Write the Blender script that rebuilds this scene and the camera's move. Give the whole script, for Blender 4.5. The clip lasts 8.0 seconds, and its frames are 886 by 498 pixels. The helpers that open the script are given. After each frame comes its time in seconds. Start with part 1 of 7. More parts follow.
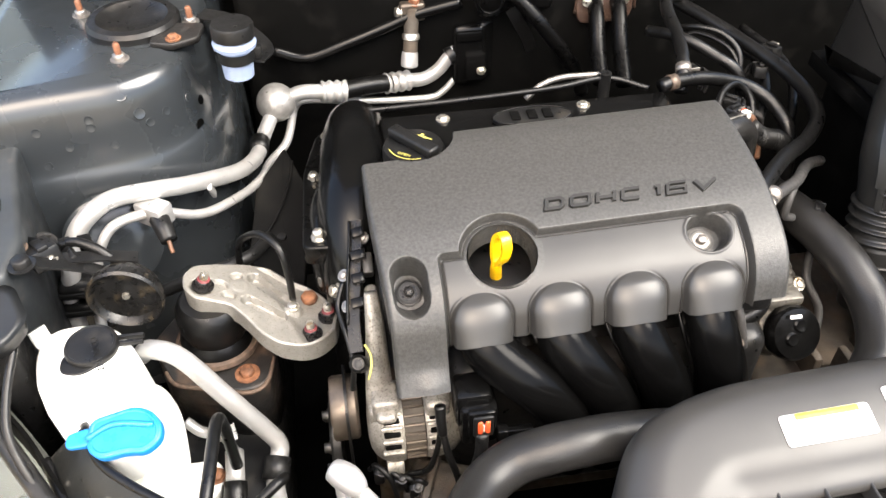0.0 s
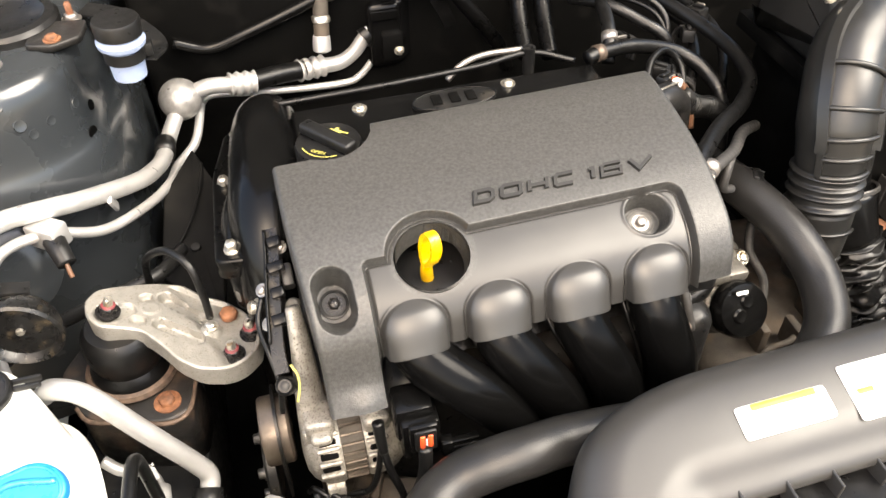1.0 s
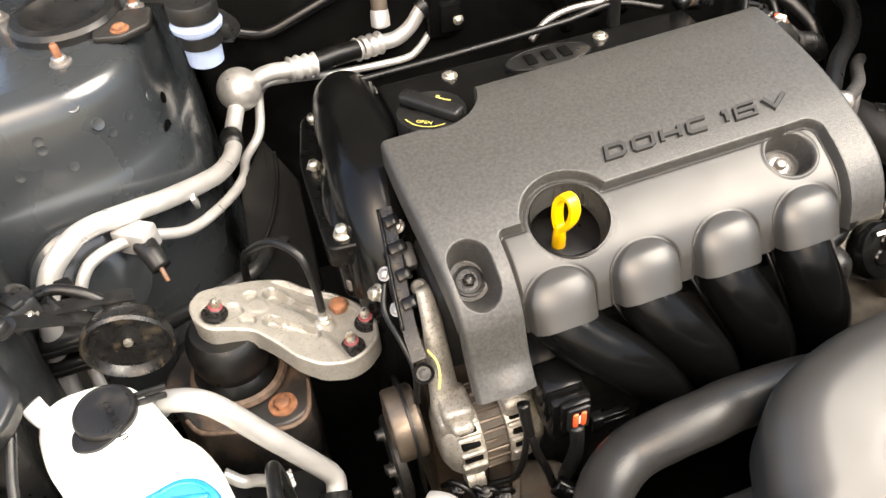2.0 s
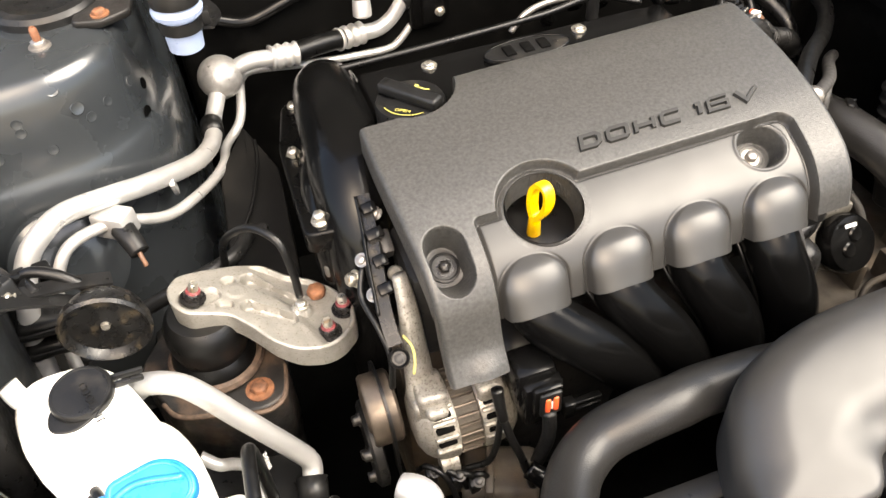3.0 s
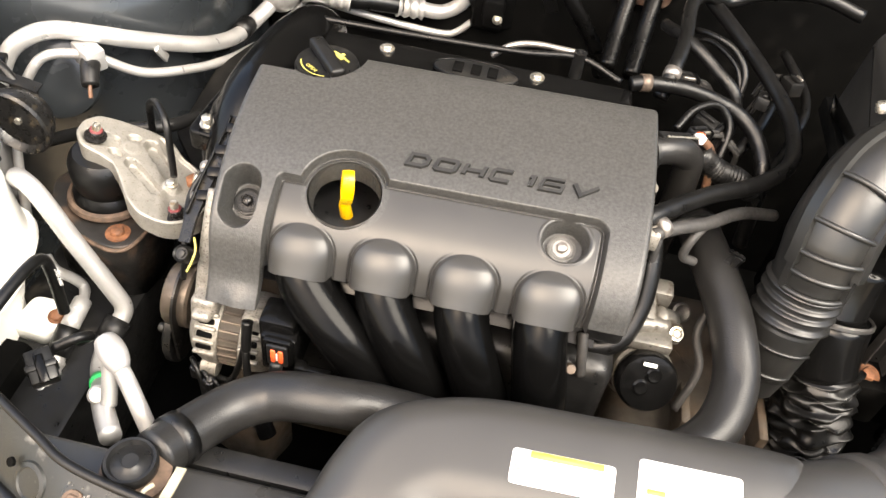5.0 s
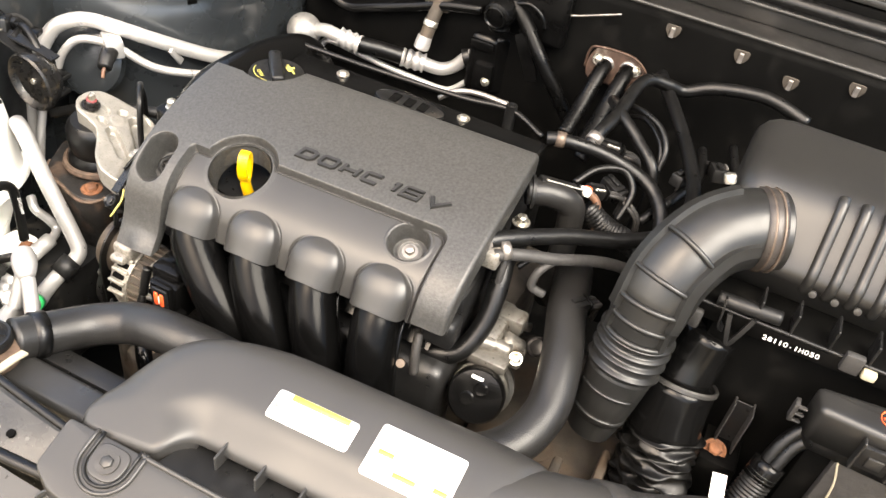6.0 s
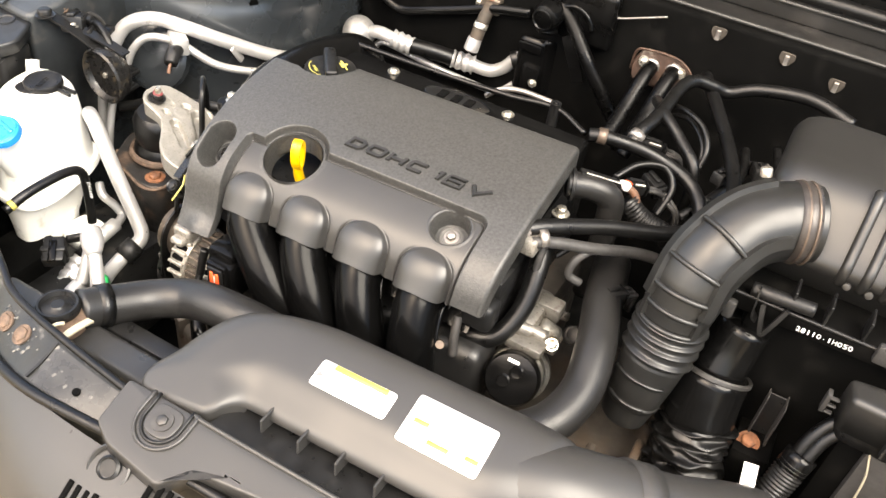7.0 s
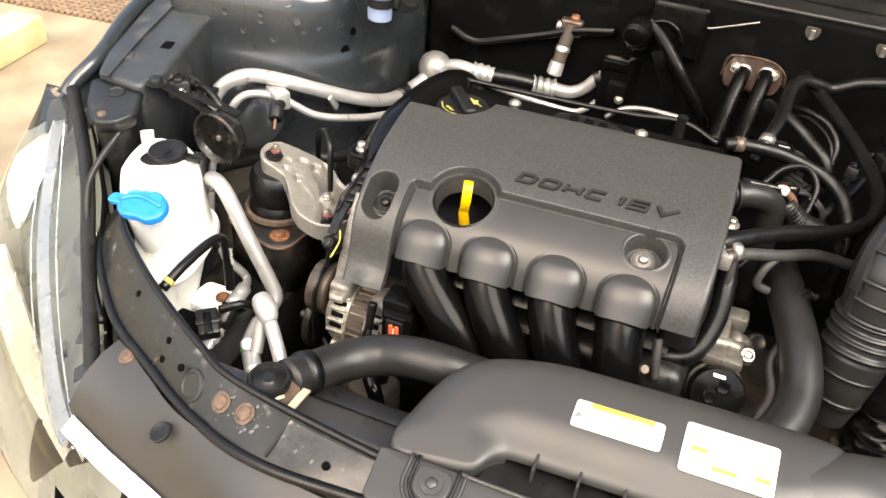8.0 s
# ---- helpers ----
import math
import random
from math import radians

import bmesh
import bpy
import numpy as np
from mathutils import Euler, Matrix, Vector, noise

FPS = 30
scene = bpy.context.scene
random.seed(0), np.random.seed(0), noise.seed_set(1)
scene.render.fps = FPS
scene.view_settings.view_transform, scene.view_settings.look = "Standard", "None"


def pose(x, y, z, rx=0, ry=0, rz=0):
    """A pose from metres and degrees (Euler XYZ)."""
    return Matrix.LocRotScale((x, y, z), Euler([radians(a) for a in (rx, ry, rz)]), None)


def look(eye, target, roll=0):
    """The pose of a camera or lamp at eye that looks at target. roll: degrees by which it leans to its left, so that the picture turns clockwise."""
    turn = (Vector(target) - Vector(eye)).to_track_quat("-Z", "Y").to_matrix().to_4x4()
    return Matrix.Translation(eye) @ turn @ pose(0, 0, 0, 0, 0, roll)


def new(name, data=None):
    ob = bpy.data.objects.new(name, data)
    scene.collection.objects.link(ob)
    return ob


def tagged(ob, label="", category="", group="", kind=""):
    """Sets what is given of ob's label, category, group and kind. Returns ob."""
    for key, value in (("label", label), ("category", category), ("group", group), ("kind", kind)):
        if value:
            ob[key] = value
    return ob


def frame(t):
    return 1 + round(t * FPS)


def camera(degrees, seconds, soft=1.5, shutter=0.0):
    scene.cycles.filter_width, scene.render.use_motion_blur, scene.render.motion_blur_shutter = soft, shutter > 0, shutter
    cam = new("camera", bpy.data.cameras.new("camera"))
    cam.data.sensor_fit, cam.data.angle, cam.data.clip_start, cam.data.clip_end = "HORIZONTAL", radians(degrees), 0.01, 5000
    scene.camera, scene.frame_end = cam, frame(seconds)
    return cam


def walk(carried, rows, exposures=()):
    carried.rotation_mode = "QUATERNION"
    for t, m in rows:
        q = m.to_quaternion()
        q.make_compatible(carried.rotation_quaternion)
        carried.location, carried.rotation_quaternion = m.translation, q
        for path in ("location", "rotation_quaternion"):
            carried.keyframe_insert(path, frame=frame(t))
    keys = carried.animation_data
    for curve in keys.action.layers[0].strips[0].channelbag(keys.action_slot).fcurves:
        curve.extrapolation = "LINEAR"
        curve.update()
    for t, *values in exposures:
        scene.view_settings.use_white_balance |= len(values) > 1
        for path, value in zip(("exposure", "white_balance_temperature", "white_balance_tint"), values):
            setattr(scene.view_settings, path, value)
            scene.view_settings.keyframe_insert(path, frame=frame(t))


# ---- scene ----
cam = camera(57.5, 8.0)
PATH = [
    (0, (0.039, 0.015, 1.427), (0.259, 1.49, 0.095), -0.7),
    (0.5, (0.078, 0.043, 1.422), (0.412, 1.48, 0.072), 0.5),
    (1, (0.068, 0.079, 1.406), (0.416, 1.477, 0.02), -1.4),
    (1.5, (-0.02, 0.132, 1.365), (0.332, 1.519, -0.032), -5.3),
    (1.7, (-0.052, 0.146, 1.358), (0.303, 1.53, -0.040), -6.4),
    (2.8, (-0.051, 0.128, 1.354), (0.341, 1.496, -0.051), -4.7),
    (3, (-0.049, 0.129, 1.357), (0.345, 1.49, -0.054), -4.5),
    (3.5, (-0.04, 0.131, 1.359), (0.352, 1.489, -0.056), -3.9),
    (4, (-0.005, 0.125, 1.361), (0.342, 1.488, -0.061), -0.3),
    (4.5, (0.191, 0.07, 1.386), (0.273, 1.446, -0.063), 5.1),
    (4.7, (0.252, 0.060, 1.407), (0.258, 1.42, -0.059), 6.8),
    (5.8, (0.608, 0.01, 1.422), (0.17, 1.461, 0.116), 11.1),
    (6, (0.663, 0.0, 1.433), (0.176, 1.44, 0.133), 10.5),
    (6.5, (0.697, -0.02, 1.443), (0.137, 1.406, 0.157), 9.1),
    (7, (0.696, -0.037, 1.435), (0.083, 1.362, 0.144), 8.7),
    (7.5, (0.599, -0.087, 1.442), (-0.036, 1.315, 0.165), 7.3),
    (8, (0.436, -0.144, 1.418), (-0.078, 1.34, 0.179), 4.8),
]
walk(cam, [(t, look(eye, target, roll)) for t, eye, target, roll in PATH], [(0, 2.02, 6800, 10), (0.5, 2.17, 7000, 10), (1.2, 2.04, 7300, 10), (4, 2.04, 7300, 10), (6, 2.13, 7200, 10), (7, 2.09, 7200, 10), (7.5, 1.95, 7200, 10), (8, 1.65, 7200, 10)])

# ---- light ----
SKY_EL, SKY_ROT = radians(50), radians(200)
world = bpy.data.worlds.new("overcast_sky")
scene.world = world
world.use_nodes = True
wn = world.node_tree
sky = wn.nodes.new("ShaderNodeTexSky")
sky.sky_type, sky.sun_disc = "NISHITA", False
sky.sun_elevation, sky.sun_rotation = SKY_EL, SKY_ROT
sky.air_density, sky.dust_density, sky.ozone_density = 1.0, 4.0, 1.0
wn.links.new(sky.outputs[0], wn.nodes["Background"].inputs[0])
wn.nodes["Background"].inputs[1].default_value = 0.15
sun = new("sun", bpy.data.lights.new("sun", "SUN"))
sun.data.energy, sun.data.angle, sun.data.color = 2.7, radians(42), (1.0, 0.95, 0.88)
sun.matrix_world = look((1.85, -0.25, 3.1), (0.2, 0.6, 0.8))


# ---- materials ----
def mat(name, col, rough=0.5, metal=0.0, var=0.2, scale=30.0, bump=0.15, bscale=500.0, spec=0.5, coat=0.0,
        dirt=None, dirt_amount=0.5, dirt_scale=25.0, rvar=0.15, trans=0.0, sub=0.0):
    m = bpy.data.materials.new(name)
    m.use_nodes = True
    nt = m.node_tree
    b = nt.nodes["Principled BSDF"]
    tc = nt.nodes.new("ShaderNodeTexCoord")

    def noise_tex(sc, detail=4.0):
        n = nt.nodes.new("ShaderNodeTexNoise")
        n.inputs["Scale"].default_value, n.inputs["Detail"].default_value = sc, detail
        nt.links.new(tc.outputs["Object"], n.inputs["Vector"])
        return n.outputs["Fac"]

    def ramp(fac, a, b_, c0, c1):
        r = nt.nodes.new("ShaderNodeMapRange")
        r.inputs[1].default_value, r.inputs[2].default_value = a, b_
        r.inputs[3].default_value, r.inputs[4].default_value = c0, c1
        nt.links.new(fac, r.inputs[0])
        return r.outputs[0]

    big, fine = noise_tex(scale), noise_tex(bscale, 3.0)
    mix = nt.nodes.new("ShaderNodeMix")
    mix.data_type = "RGBA"
    mix.inputs[6].default_value = (*[c * (1 - var) for c in col], 1)
    mix.inputs[7].default_value = (*[min(1, c * (1 + var)) for c in col], 1)
    nt.links.new(ramp(big, 0.3, 0.7, 0, 1), mix.inputs[0])
    colour = mix.outputs[2]
    if dirt:
        dm = nt.nodes.new("ShaderNodeMix")
        dm.data_type = "RGBA"
        dm.inputs[7].default_value = (*dirt, 1)
        nt.links.new(colour, dm.inputs[6])
        nt.links.new(ramp(noise_tex(dirt_scale, 8.0), 0.62 - 0.25 * dirt_amount, 0.75 - 0.15 * dirt_amount, 0, 0.9), dm.inputs[0])
        colour = dm.outputs[2]
    nt.links.new(colour, b.inputs["Base Color"])
    nt.links.new(ramp(noise_tex(scale * 2.3, 6.0), 0.3, 0.7, max(0.03, rough - rvar), min(1, rough + rvar)), b.inputs["Roughness"])
    b.inputs["Metallic"].default_value = metal
    b.inputs["Specular IOR Level"].default_value = spec
    b.inputs["Coat Weight"].default_value = coat
    b.inputs["Coat Roughness"].default_value = 0.12
    b.inputs["Transmission Weight"].default_value = trans
    b.inputs["Subsurface Weight"].default_value = sub
    b.inputs["Subsurface Radius"].default_value = (0.01, 0.01, 0.01)
    if bump:
        bn = nt.nodes.new("ShaderNodeBump")
        bn.inputs["Strength"].default_value, bn.inputs["Distance"].default_value = bump, 0.001
        nt.links.new(fine, bn.inputs["Height"])
        nt.links.new(bn.outputs[0], b.inputs["Normal"])
    return m


COVER = mat("grained_grey_plastic", (0.0345, 0.0342, 0.0325), 0.41, var=0.34, scale=300, bump=0.36, bscale=560, rvar=0.12)
PANEL = mat("satin_grey_plastic", (0.027, 0.0263, 0.025), 0.37, var=0.08, scale=14, bump=0.05, bscale=1600, rvar=0.04)
LETTER = mat("smooth_dark_plastic", (0.009, 0.009, 0.0085), 0.5, var=0.1, scale=40, bump=0.05)
SEATSTEEL = mat("dull_washer_steel", (0.10, 0.098, 0.093), 0.6, 0.5, var=0.25, scale=120, bump=0.2)
DARKSTEEL = mat("dull_dark_steel", (0.065, 0.063, 0.06), 0.45, 0.7, var=0.25, scale=120, bump=0.2)
HOOD = mat("bonnet_underside_paint", (0.11, 0.113, 0.113), 0.5, 0.0, var=0.1, scale=8, bump=0.05)
SCUFF = mat("scuffed_bare_paint", (0.115, 0.11, 0.10), 0.55, 0.1, var=0.5, scale=90, bump=0.3)
WORN = mat("worn_grey_paint", (0.026, 0.0255, 0.024), 0.30, 0.1, var=0.5, scale=28, bump=0.06, dirt=(0.055, 0.053, 0.048), dirt_amount=0.32, dirt_scale=26)
COPPER = mat("brown_wire_sleeve", (0.12, 0.06, 0.035), 0.5, var=0.3, scale=60, bump=0.1)
DUCT = mat("smooth_grey_plastic", (0.031, 0.030, 0.0285), 0.40, var=0.08, scale=8, bump=0.05, bscale=1400, rvar=0.05)
BLACK = mat("black_plastic", (0.008, 0.008, 0.008), 0.40, spec=0.32, var=0.3, scale=40, bump=0.12, dirt=(0.03, 0.027, 0.023), dirt_amount=0.05)
GLOSS = mat("glossy_black_plastic", (0.0030, 0.0030, 0.0030), 0.19, spec=0.20, var=0.3, scale=20, bump=0.05, rvar=0.08)
RUNNER = mat("moulded_black_plastic", (0.0020, 0.0020, 0.0020), 0.20, spec=0.10, var=0.3, scale=20, bump=0.05, rvar=0.06)
RUBBER = mat("black_rubber", (0.0035, 0.0035, 0.0035), 0.35, spec=0.35, var=0.25, scale=30, bump=0.2, bscale=900, rvar=0.1)
WOVEN = mat("ribbed_rubber_hose", (0.0125, 0.0122, 0.0118), 0.37, spec=0.38, var=0.25, scale=25, bump=0.3, bscale=600, rvar=0.08)
ALU = mat("cast_aluminium", (0.29, 0.273, 0.24), 0.46, 0.5, var=0.25, scale=90, bump=0.7, bscale=420, dirt=(0.085, 0.066, 0.048), dirt_amount=0.34, dirt_scale=420)
PIPE = mat("dull_aluminium_pipe", (0.46, 0.455, 0.445), 0.42, 0.6, var=0.06, scale=30, bump=0.1, dirt=(0.35, 0.32, 0.28), dirt_amount=0.05)
MUFFLER = mat("rough_aluminium_casting", (0.33, 0.32, 0.305), 0.42, 0.6, var=0.22, scale=70, bump=0.5, bscale=220)
STEEL = mat("zinc_plated_steel", (0.6, 0.57, 0.5), 0.35, 0.9, var=0.2, scale=120, bump=0.2, dirt=(0.3, 0.2, 0.1), dirt_amount=0.15, dirt_scale=90)
RUST = mat("rusty_steel", (0.20, 0.085, 0.04), 0.75, 0.2, var=0.45, scale=90, bump=0.6, bscale=500, dirt=(0.08, 0.04, 0.025), dirt_amount=0.4, dirt_scale=80)
DARKRUST = mat("black_painted_steel_with_rust", (0.016, 0.015, 0.014), 0.5, 0.1, var=0.3, scale=40, bump=0.3, dirt=(0.11, 0.055, 0.03), dirt_amount=0.12, dirt_scale=30)
DIRTYPLATE = mat("grimy_brown_black_steel", (0.016, 0.0145, 0.013), 0.5, 0.1, var=0.3, scale=40, bump=0.4, dirt=(0.075, 0.048, 0.032), dirt_amount=0.4, dirt_scale=35)
RAILPAINT = mat("thin_inner_wing_paint", (0.024, 0.027, 0.029), 0.5, 0.1, var=0.25, scale=14, bump=0.1, dirt=(0.06, 0.055, 0.05), dirt_amount=0.08, dirt_scale=30)
SILVER = mat("satin_silver_bezel", (0.30, 0.31, 0.32), 0.32, 0.7, var=0.1, scale=12, bump=0.03)
# for plated strip edges, and for bands imitating sky glare on the lens
PLATEGLARE = mat("plated_edge_and_lens_glare", (0.80, 0.81, 0.78), 0.22, 0.85, var=0.05, scale=12, bump=0.02)
BLACKPAINT = mat("thin_black_paint", (0.012, 0.013, 0.014), 0.5, 0.1, var=0.3, scale=18, bump=0.1, dirt=(0.06, 0.05, 0.04), dirt_amount=0.12, dirt_scale=40)
TIMING = mat("glossy_black_timing_cover", (0.0025, 0.0025, 0.0025), 0.2, spec=0.20, var=0.3, scale=20, bump=0.03, rvar=0.05)
THROTTLE = mat("dull_throttle_casting", (0.155, 0.147, 0.13), 0.40, 0.6, var=0.25, scale=90, bump=0.5, bscale=380, dirt=(0.06, 0.048, 0.035), dirt_amount=0.3, dirt_scale=90)
ARMALU = mat("sand_cast_aluminium", (0.25, 0.239, 0.213), 0.45, 0.5, var=0.14, scale=60, bump=0.30, bscale=520, dirt=(0.13, 0.10, 0.075), dirt_amount=0.18, dirt_scale=420)
DEEPBLACK = mat("deep_black_gloss", (0.002, 0.002, 0.002), 0.3, spec=0.16, var=0.3, scale=20, bump=0.05)
PAINT = mat("dark_grey_car_paint", (0.0289, 0.0331, 0.0365), 0.27, 0.25, var=0.06, scale=6, bump=0.03, bscale=200, coat=0.35, rvar=0.05)
DULLPAINT = mat("dusty_dark_paint", (0.013, 0.0135, 0.0122), 0.40, 0.1, var=0.2, scale=20, bump=0.15, dirt=(0.12, 0.115, 0.105), dirt_amount=0.03, dirt_scale=60)
# near-black colour that carries the shade of deep bay surfaces, slots and holes
SHADOW = mat("bay_shade_black", (0.0016, 0.0016, 0.0015), 0.75, 0.0, var=0.4, scale=12, bump=0.2, dirt=(0.005, 0.0048, 0.0044), dirt_amount=0.2, spec=0.05)
DUSTY = mat("dusty_black_sheet", (0.0025, 0.0025, 0.0024), 0.6, var=0.5, scale=14, bump=0.2, spec=0.12, dirt=(0.008, 0.0075, 0.0066), dirt_amount=0.35, dirt_scale=18)
HORNBLACK = mat("dusty_black_horn_steel", (0.008, 0.0078, 0.0075), 0.32, spec=0.4, var=0.3, scale=60, bump=0.15, dirt=(0.07, 0.055, 0.035), dirt_amount=0.30, dirt_scale=45)
LIPALU = mat("dull_grey_casting", (0.11, 0.105, 0.095), 0.55, 0.4, var=0.3, scale=60, bump=0.4, dirt=(0.05, 0.04, 0.03), dirt_amount=0.2)
STUDEND = mat("orange_marked_stud", (0.20, 0.085, 0.045), 0.5, 0.2, var=0.3, scale=200, bump=0.2)
WHITE = mat("translucent_white_plastic", (0.82, 0.82, 0.78), 0.4, var=0.04, scale=12, bump=0.05, sub=0.25, dirt=(0.5, 0.46, 0.36), dirt_amount=0.05)
BLUE = mat("blue_plastic_cap", (0.008, 0.18, 0.58), 0.35, var=0.06, scale=40, bump=0.05)
YELLOW = mat("yellow_plastic", (0.72, 0.42, 0.006), 0.35, var=0.08, scale=60, bump=0.05)
ORANGE = mat("orange_red_plastic", (0.75, 0.1, 0.03), 0.4, var=0.1, scale=60, bump=0.05)
REDNUT = mat("red_paint_mark", (0.15, 0.03, 0.032), 0.45, 0.1, var=0.4, scale=150, bump=0.2, dirt=(0.10, 0.05, 0.045), dirt_amount=0.3, dirt_scale=120)
NUTBLACK = mat("black_flange_nut", (0.012, 0.011, 0.0105), 0.3, 0.3, var=0.3, scale=150, bump=0.2)
BAND = mat("grey_clamp_steel", (0.30, 0.28, 0.26), 0.4, 0.8, var=0.2, scale=60, bump=0.1)
CLAMPRUBBER = mat("brown_grey_clamp_rubber", (0.036, 0.031, 0.028), 0.40, 0.2, var=0.25, scale=80, bump=0.2)
CLAMPMAT = mat("brownish_clamp_steel", (0.12, 0.092, 0.072), 0.45, 0.6, var=0.3, scale=80, bump=0.2)
TAPE = mat("grey_wiring_tape", (0.024, 0.023, 0.022), 0.6, var=0.2, scale=60, bump=0.4, bscale=300)
PULLEY = mat("worn_brown_steel", (0.115, 0.094, 0.075), 0.42, 0.7, var=0.3, scale=50, bump=0.2)
GREEN = mat("green_plastic", (0.02, 0.45, 0.12), 0.4, var=0.1, bump=0.05)
FADED = mat("faded_black_cowl_plastic", (0.022, 0.0215, 0.0205), 0.42, var=0.2, scale=14, bump=0.1)
COWLDARK = mat("dusty_black_cowl_metal", (0.010, 0.0096, 0.009), 0.45, var=0.3, scale=12, bump=0.1, dirt=(0.022, 0.020, 0.018), dirt_amount=0.2, dirt_scale=14)
CREAM = mat("dull_cream_plastic", (0.33, 0.30, 0.22), 0.5, var=0.1, scale=40, bump=0.05)
LABEL = mat("white_paper_label", (0.85, 0.85, 0.82), 0.5, var=0.02, scale=50, bump=0.02)
LABELY = mat("yellow_label_print", (0.72, 0.50, 0.06), 0.5, var=0.05, bump=0.02)
INK = mat("dark_label_print", (0.15, 0.15, 0.15), 0.5, var=0.05, bump=0.02)
YPRINT = mat("yellow_print", (0.40, 0.36, 0.09), 0.5, var=0.1, bump=0.02)
WPRINT = mat("white_print", (0.6, 0.6, 0.58), 0.5, var=0.1, bump=0.02)
GROUND = mat("sandy_concrete_paving", (0.27, 0.215, 0.14), 0.85, var=0.3, scale=4, bump=0.6, bscale=150, dirt=(0.2, 0.15, 0.09), dirt_amount=0.3, dirt_scale=3)
LENS = mat("clear_headlight_plastic", (0.93, 0.95, 0.90), 0.06, var=0.02, bump=0.0, rvar=0.02, trans=1.0)
REFLECTOR = mat("pale_reflector_shell", (0.25, 0.26, 0.23), 0.32, 0.4, var=0.3, scale=9, bump=0.1)
OLDRUST = mat("faded_brown_rust", (0.10, 0.066, 0.046), 0.7, 0.2, var=0.4, scale=120, bump=0.4)
PLATERUST = mat("stained_rusty_plate", (0.062, 0.036, 0.025), 0.5, 0.4, var=0.5, scale=70, bump=0.4, dirt=(0.19, 0.16, 0.13), dirt_amount=0.18, dirt_scale=60)
MATTING = mat("woven_brown_matting", (0.17, 0.115, 0.07), 0.9, var=0.35, scale=40, bump=0.8, bscale=200)
KERB = mat("yellow_sandstone", (0.62, 0.52, 0.26), 0.8, var=0.2, scale=9, bump=0.5, bscale=120)
ABOX = mat("satin_dark_box_plastic", (0.0145, 0.0142, 0.0135), 0.35, var=0.1, scale=10, bump=0.05, bscale=1200, rvar=0.05)
ELBOW = mat("satin_black_duct_rubber", (0.012, 0.012, 0.0115), 0.35, spec=0.5, var=0.2, scale=30, bump=0.10, rvar=0.06)
CHROME = mat("chrome_trim", (0.85, 0.85, 0.84), 0.12, 1.0, var=0.02, bump=0.0, rvar=0.04)
BELLY = mat("dirty_brown_casting", (0.058, 0.049, 0.039), 0.7, 0.3, var=0.4, scale=30, bump=0.5, dirt=(0.08, 0.055, 0.035), dirt_amount=0.5, dirt_scale=20)
PALEBLUE = mat("pale_blue_translucent_plastic", (0.26, 0.32, 0.45), 0.35, var=0.05, bump=0.03, sub=0.3)

# ---- helpers ----
ORIGIN = {}


def thing(name, at, label, category, group="", kind=""):
    ob = new(name)
    ob.location = at
    ob.empty_display_size = 0.02
    ORIGIN[ob] = Vector(at)
    return tagged(ob, label, category, group, kind)


def smooth(bm, angle=35):
    for f in bm.faces:
        f.smooth = True
    lim = radians(angle)
    for e in bm.edges:
        if len(e.link_faces) == 2 and e.calc_face_angle(0) > lim:
            e.smooth = False


def part(name, bm, material, parent=None, label="", angle=35, kind=""):
    """One mesh object, under parent if one is given; bm is in world metres."""
    smooth(bm, angle)
    o = ORIGIN[parent] if parent else Vector((0, 0, 0))
    bmesh.ops.translate(bm, verts=bm.verts, vec=-o)
    me = bpy.data.meshes.new(name)
    bm.to_mesh(me)
    bm.free()
    me.materials.append(material)
    ob = new(name, me)
    if parent:
        ob.parent = parent
        ORIGIN[ob] = o.copy()
    else:
        ORIGIN[ob] = o
    if label or kind:
        tagged(ob, label, kind=kind)
    return ob


def catmull(pts, n=10):
    p = [Vector(a) for a in pts]
    if len(p) == 2:
        return [p[0].lerp(p[1], i / n) for i in range(n + 1)]
    p = [2 * p[0] - p[1], *p, 2 * p[-1] - p[-2]]
    out = []
    for i in range(1, len(p) - 2):
        a, b, c, d = p[i - 1:i + 3]
        for k in range(n):
            t = k / n
            out.append(0.5 * (2 * b + (c - a) * t + (2 * a - 5 * b + 4 * c - d) * t * t + (3 * b - a - 3 * c + d) * t ** 3))
    return out + [p[-2]]


def tube(pts, r, segs=16, n=8, bm=None, squash=1.0, hollow=False, straight=False):
    """A round bar or hose along a smooth line; r is a radius or a function of the share of the way."""
    bm = bm or bmesh.new()
    line = [Vector(a) for a in pts] if straight else catmull(pts, n)
    rad = r if callable(r) else (lambda s: r)
    tan = [(line[min(i + 1, len(line) - 1)] - line[max(i - 1, 0)]).normalized() for i in range(len(line))]
    up = tan[0].orthogonal().normalized()
    rings = []
    for i, c in enumerate(line):
        up = (up - tan[i] * up.dot(tan[i])).normalized()
        side = tan[i].cross(up)
        q = rad(i / (len(line) - 1))
        rings.append([bm.verts.new(c + q * (math.cos(a) * up + squash * math.sin(a) * side)) for a in (2 * math.pi * k / segs for k in range(segs))])
    for a, b in zip(rings, rings[1:]):
        for k in range(segs):
            bm.faces.new((a[k], a[(k + 1) % segs], b[(k + 1) % segs], b[k]))
    if not hollow:
        bm.faces.new(rings[0][::-1])
        bm.faces.new(rings[-1])
    return bm


def frame_of(axis):
    z = Vector(axis).normalized()
    x = z.orthogonal().normalized() if abs(z.z) < 0.99 else Vector((1, 0, 0))
    y = z.cross(x).normalized()
    x = y.cross(z)
    return Matrix((x, y, z)).transposed().to_4x4()


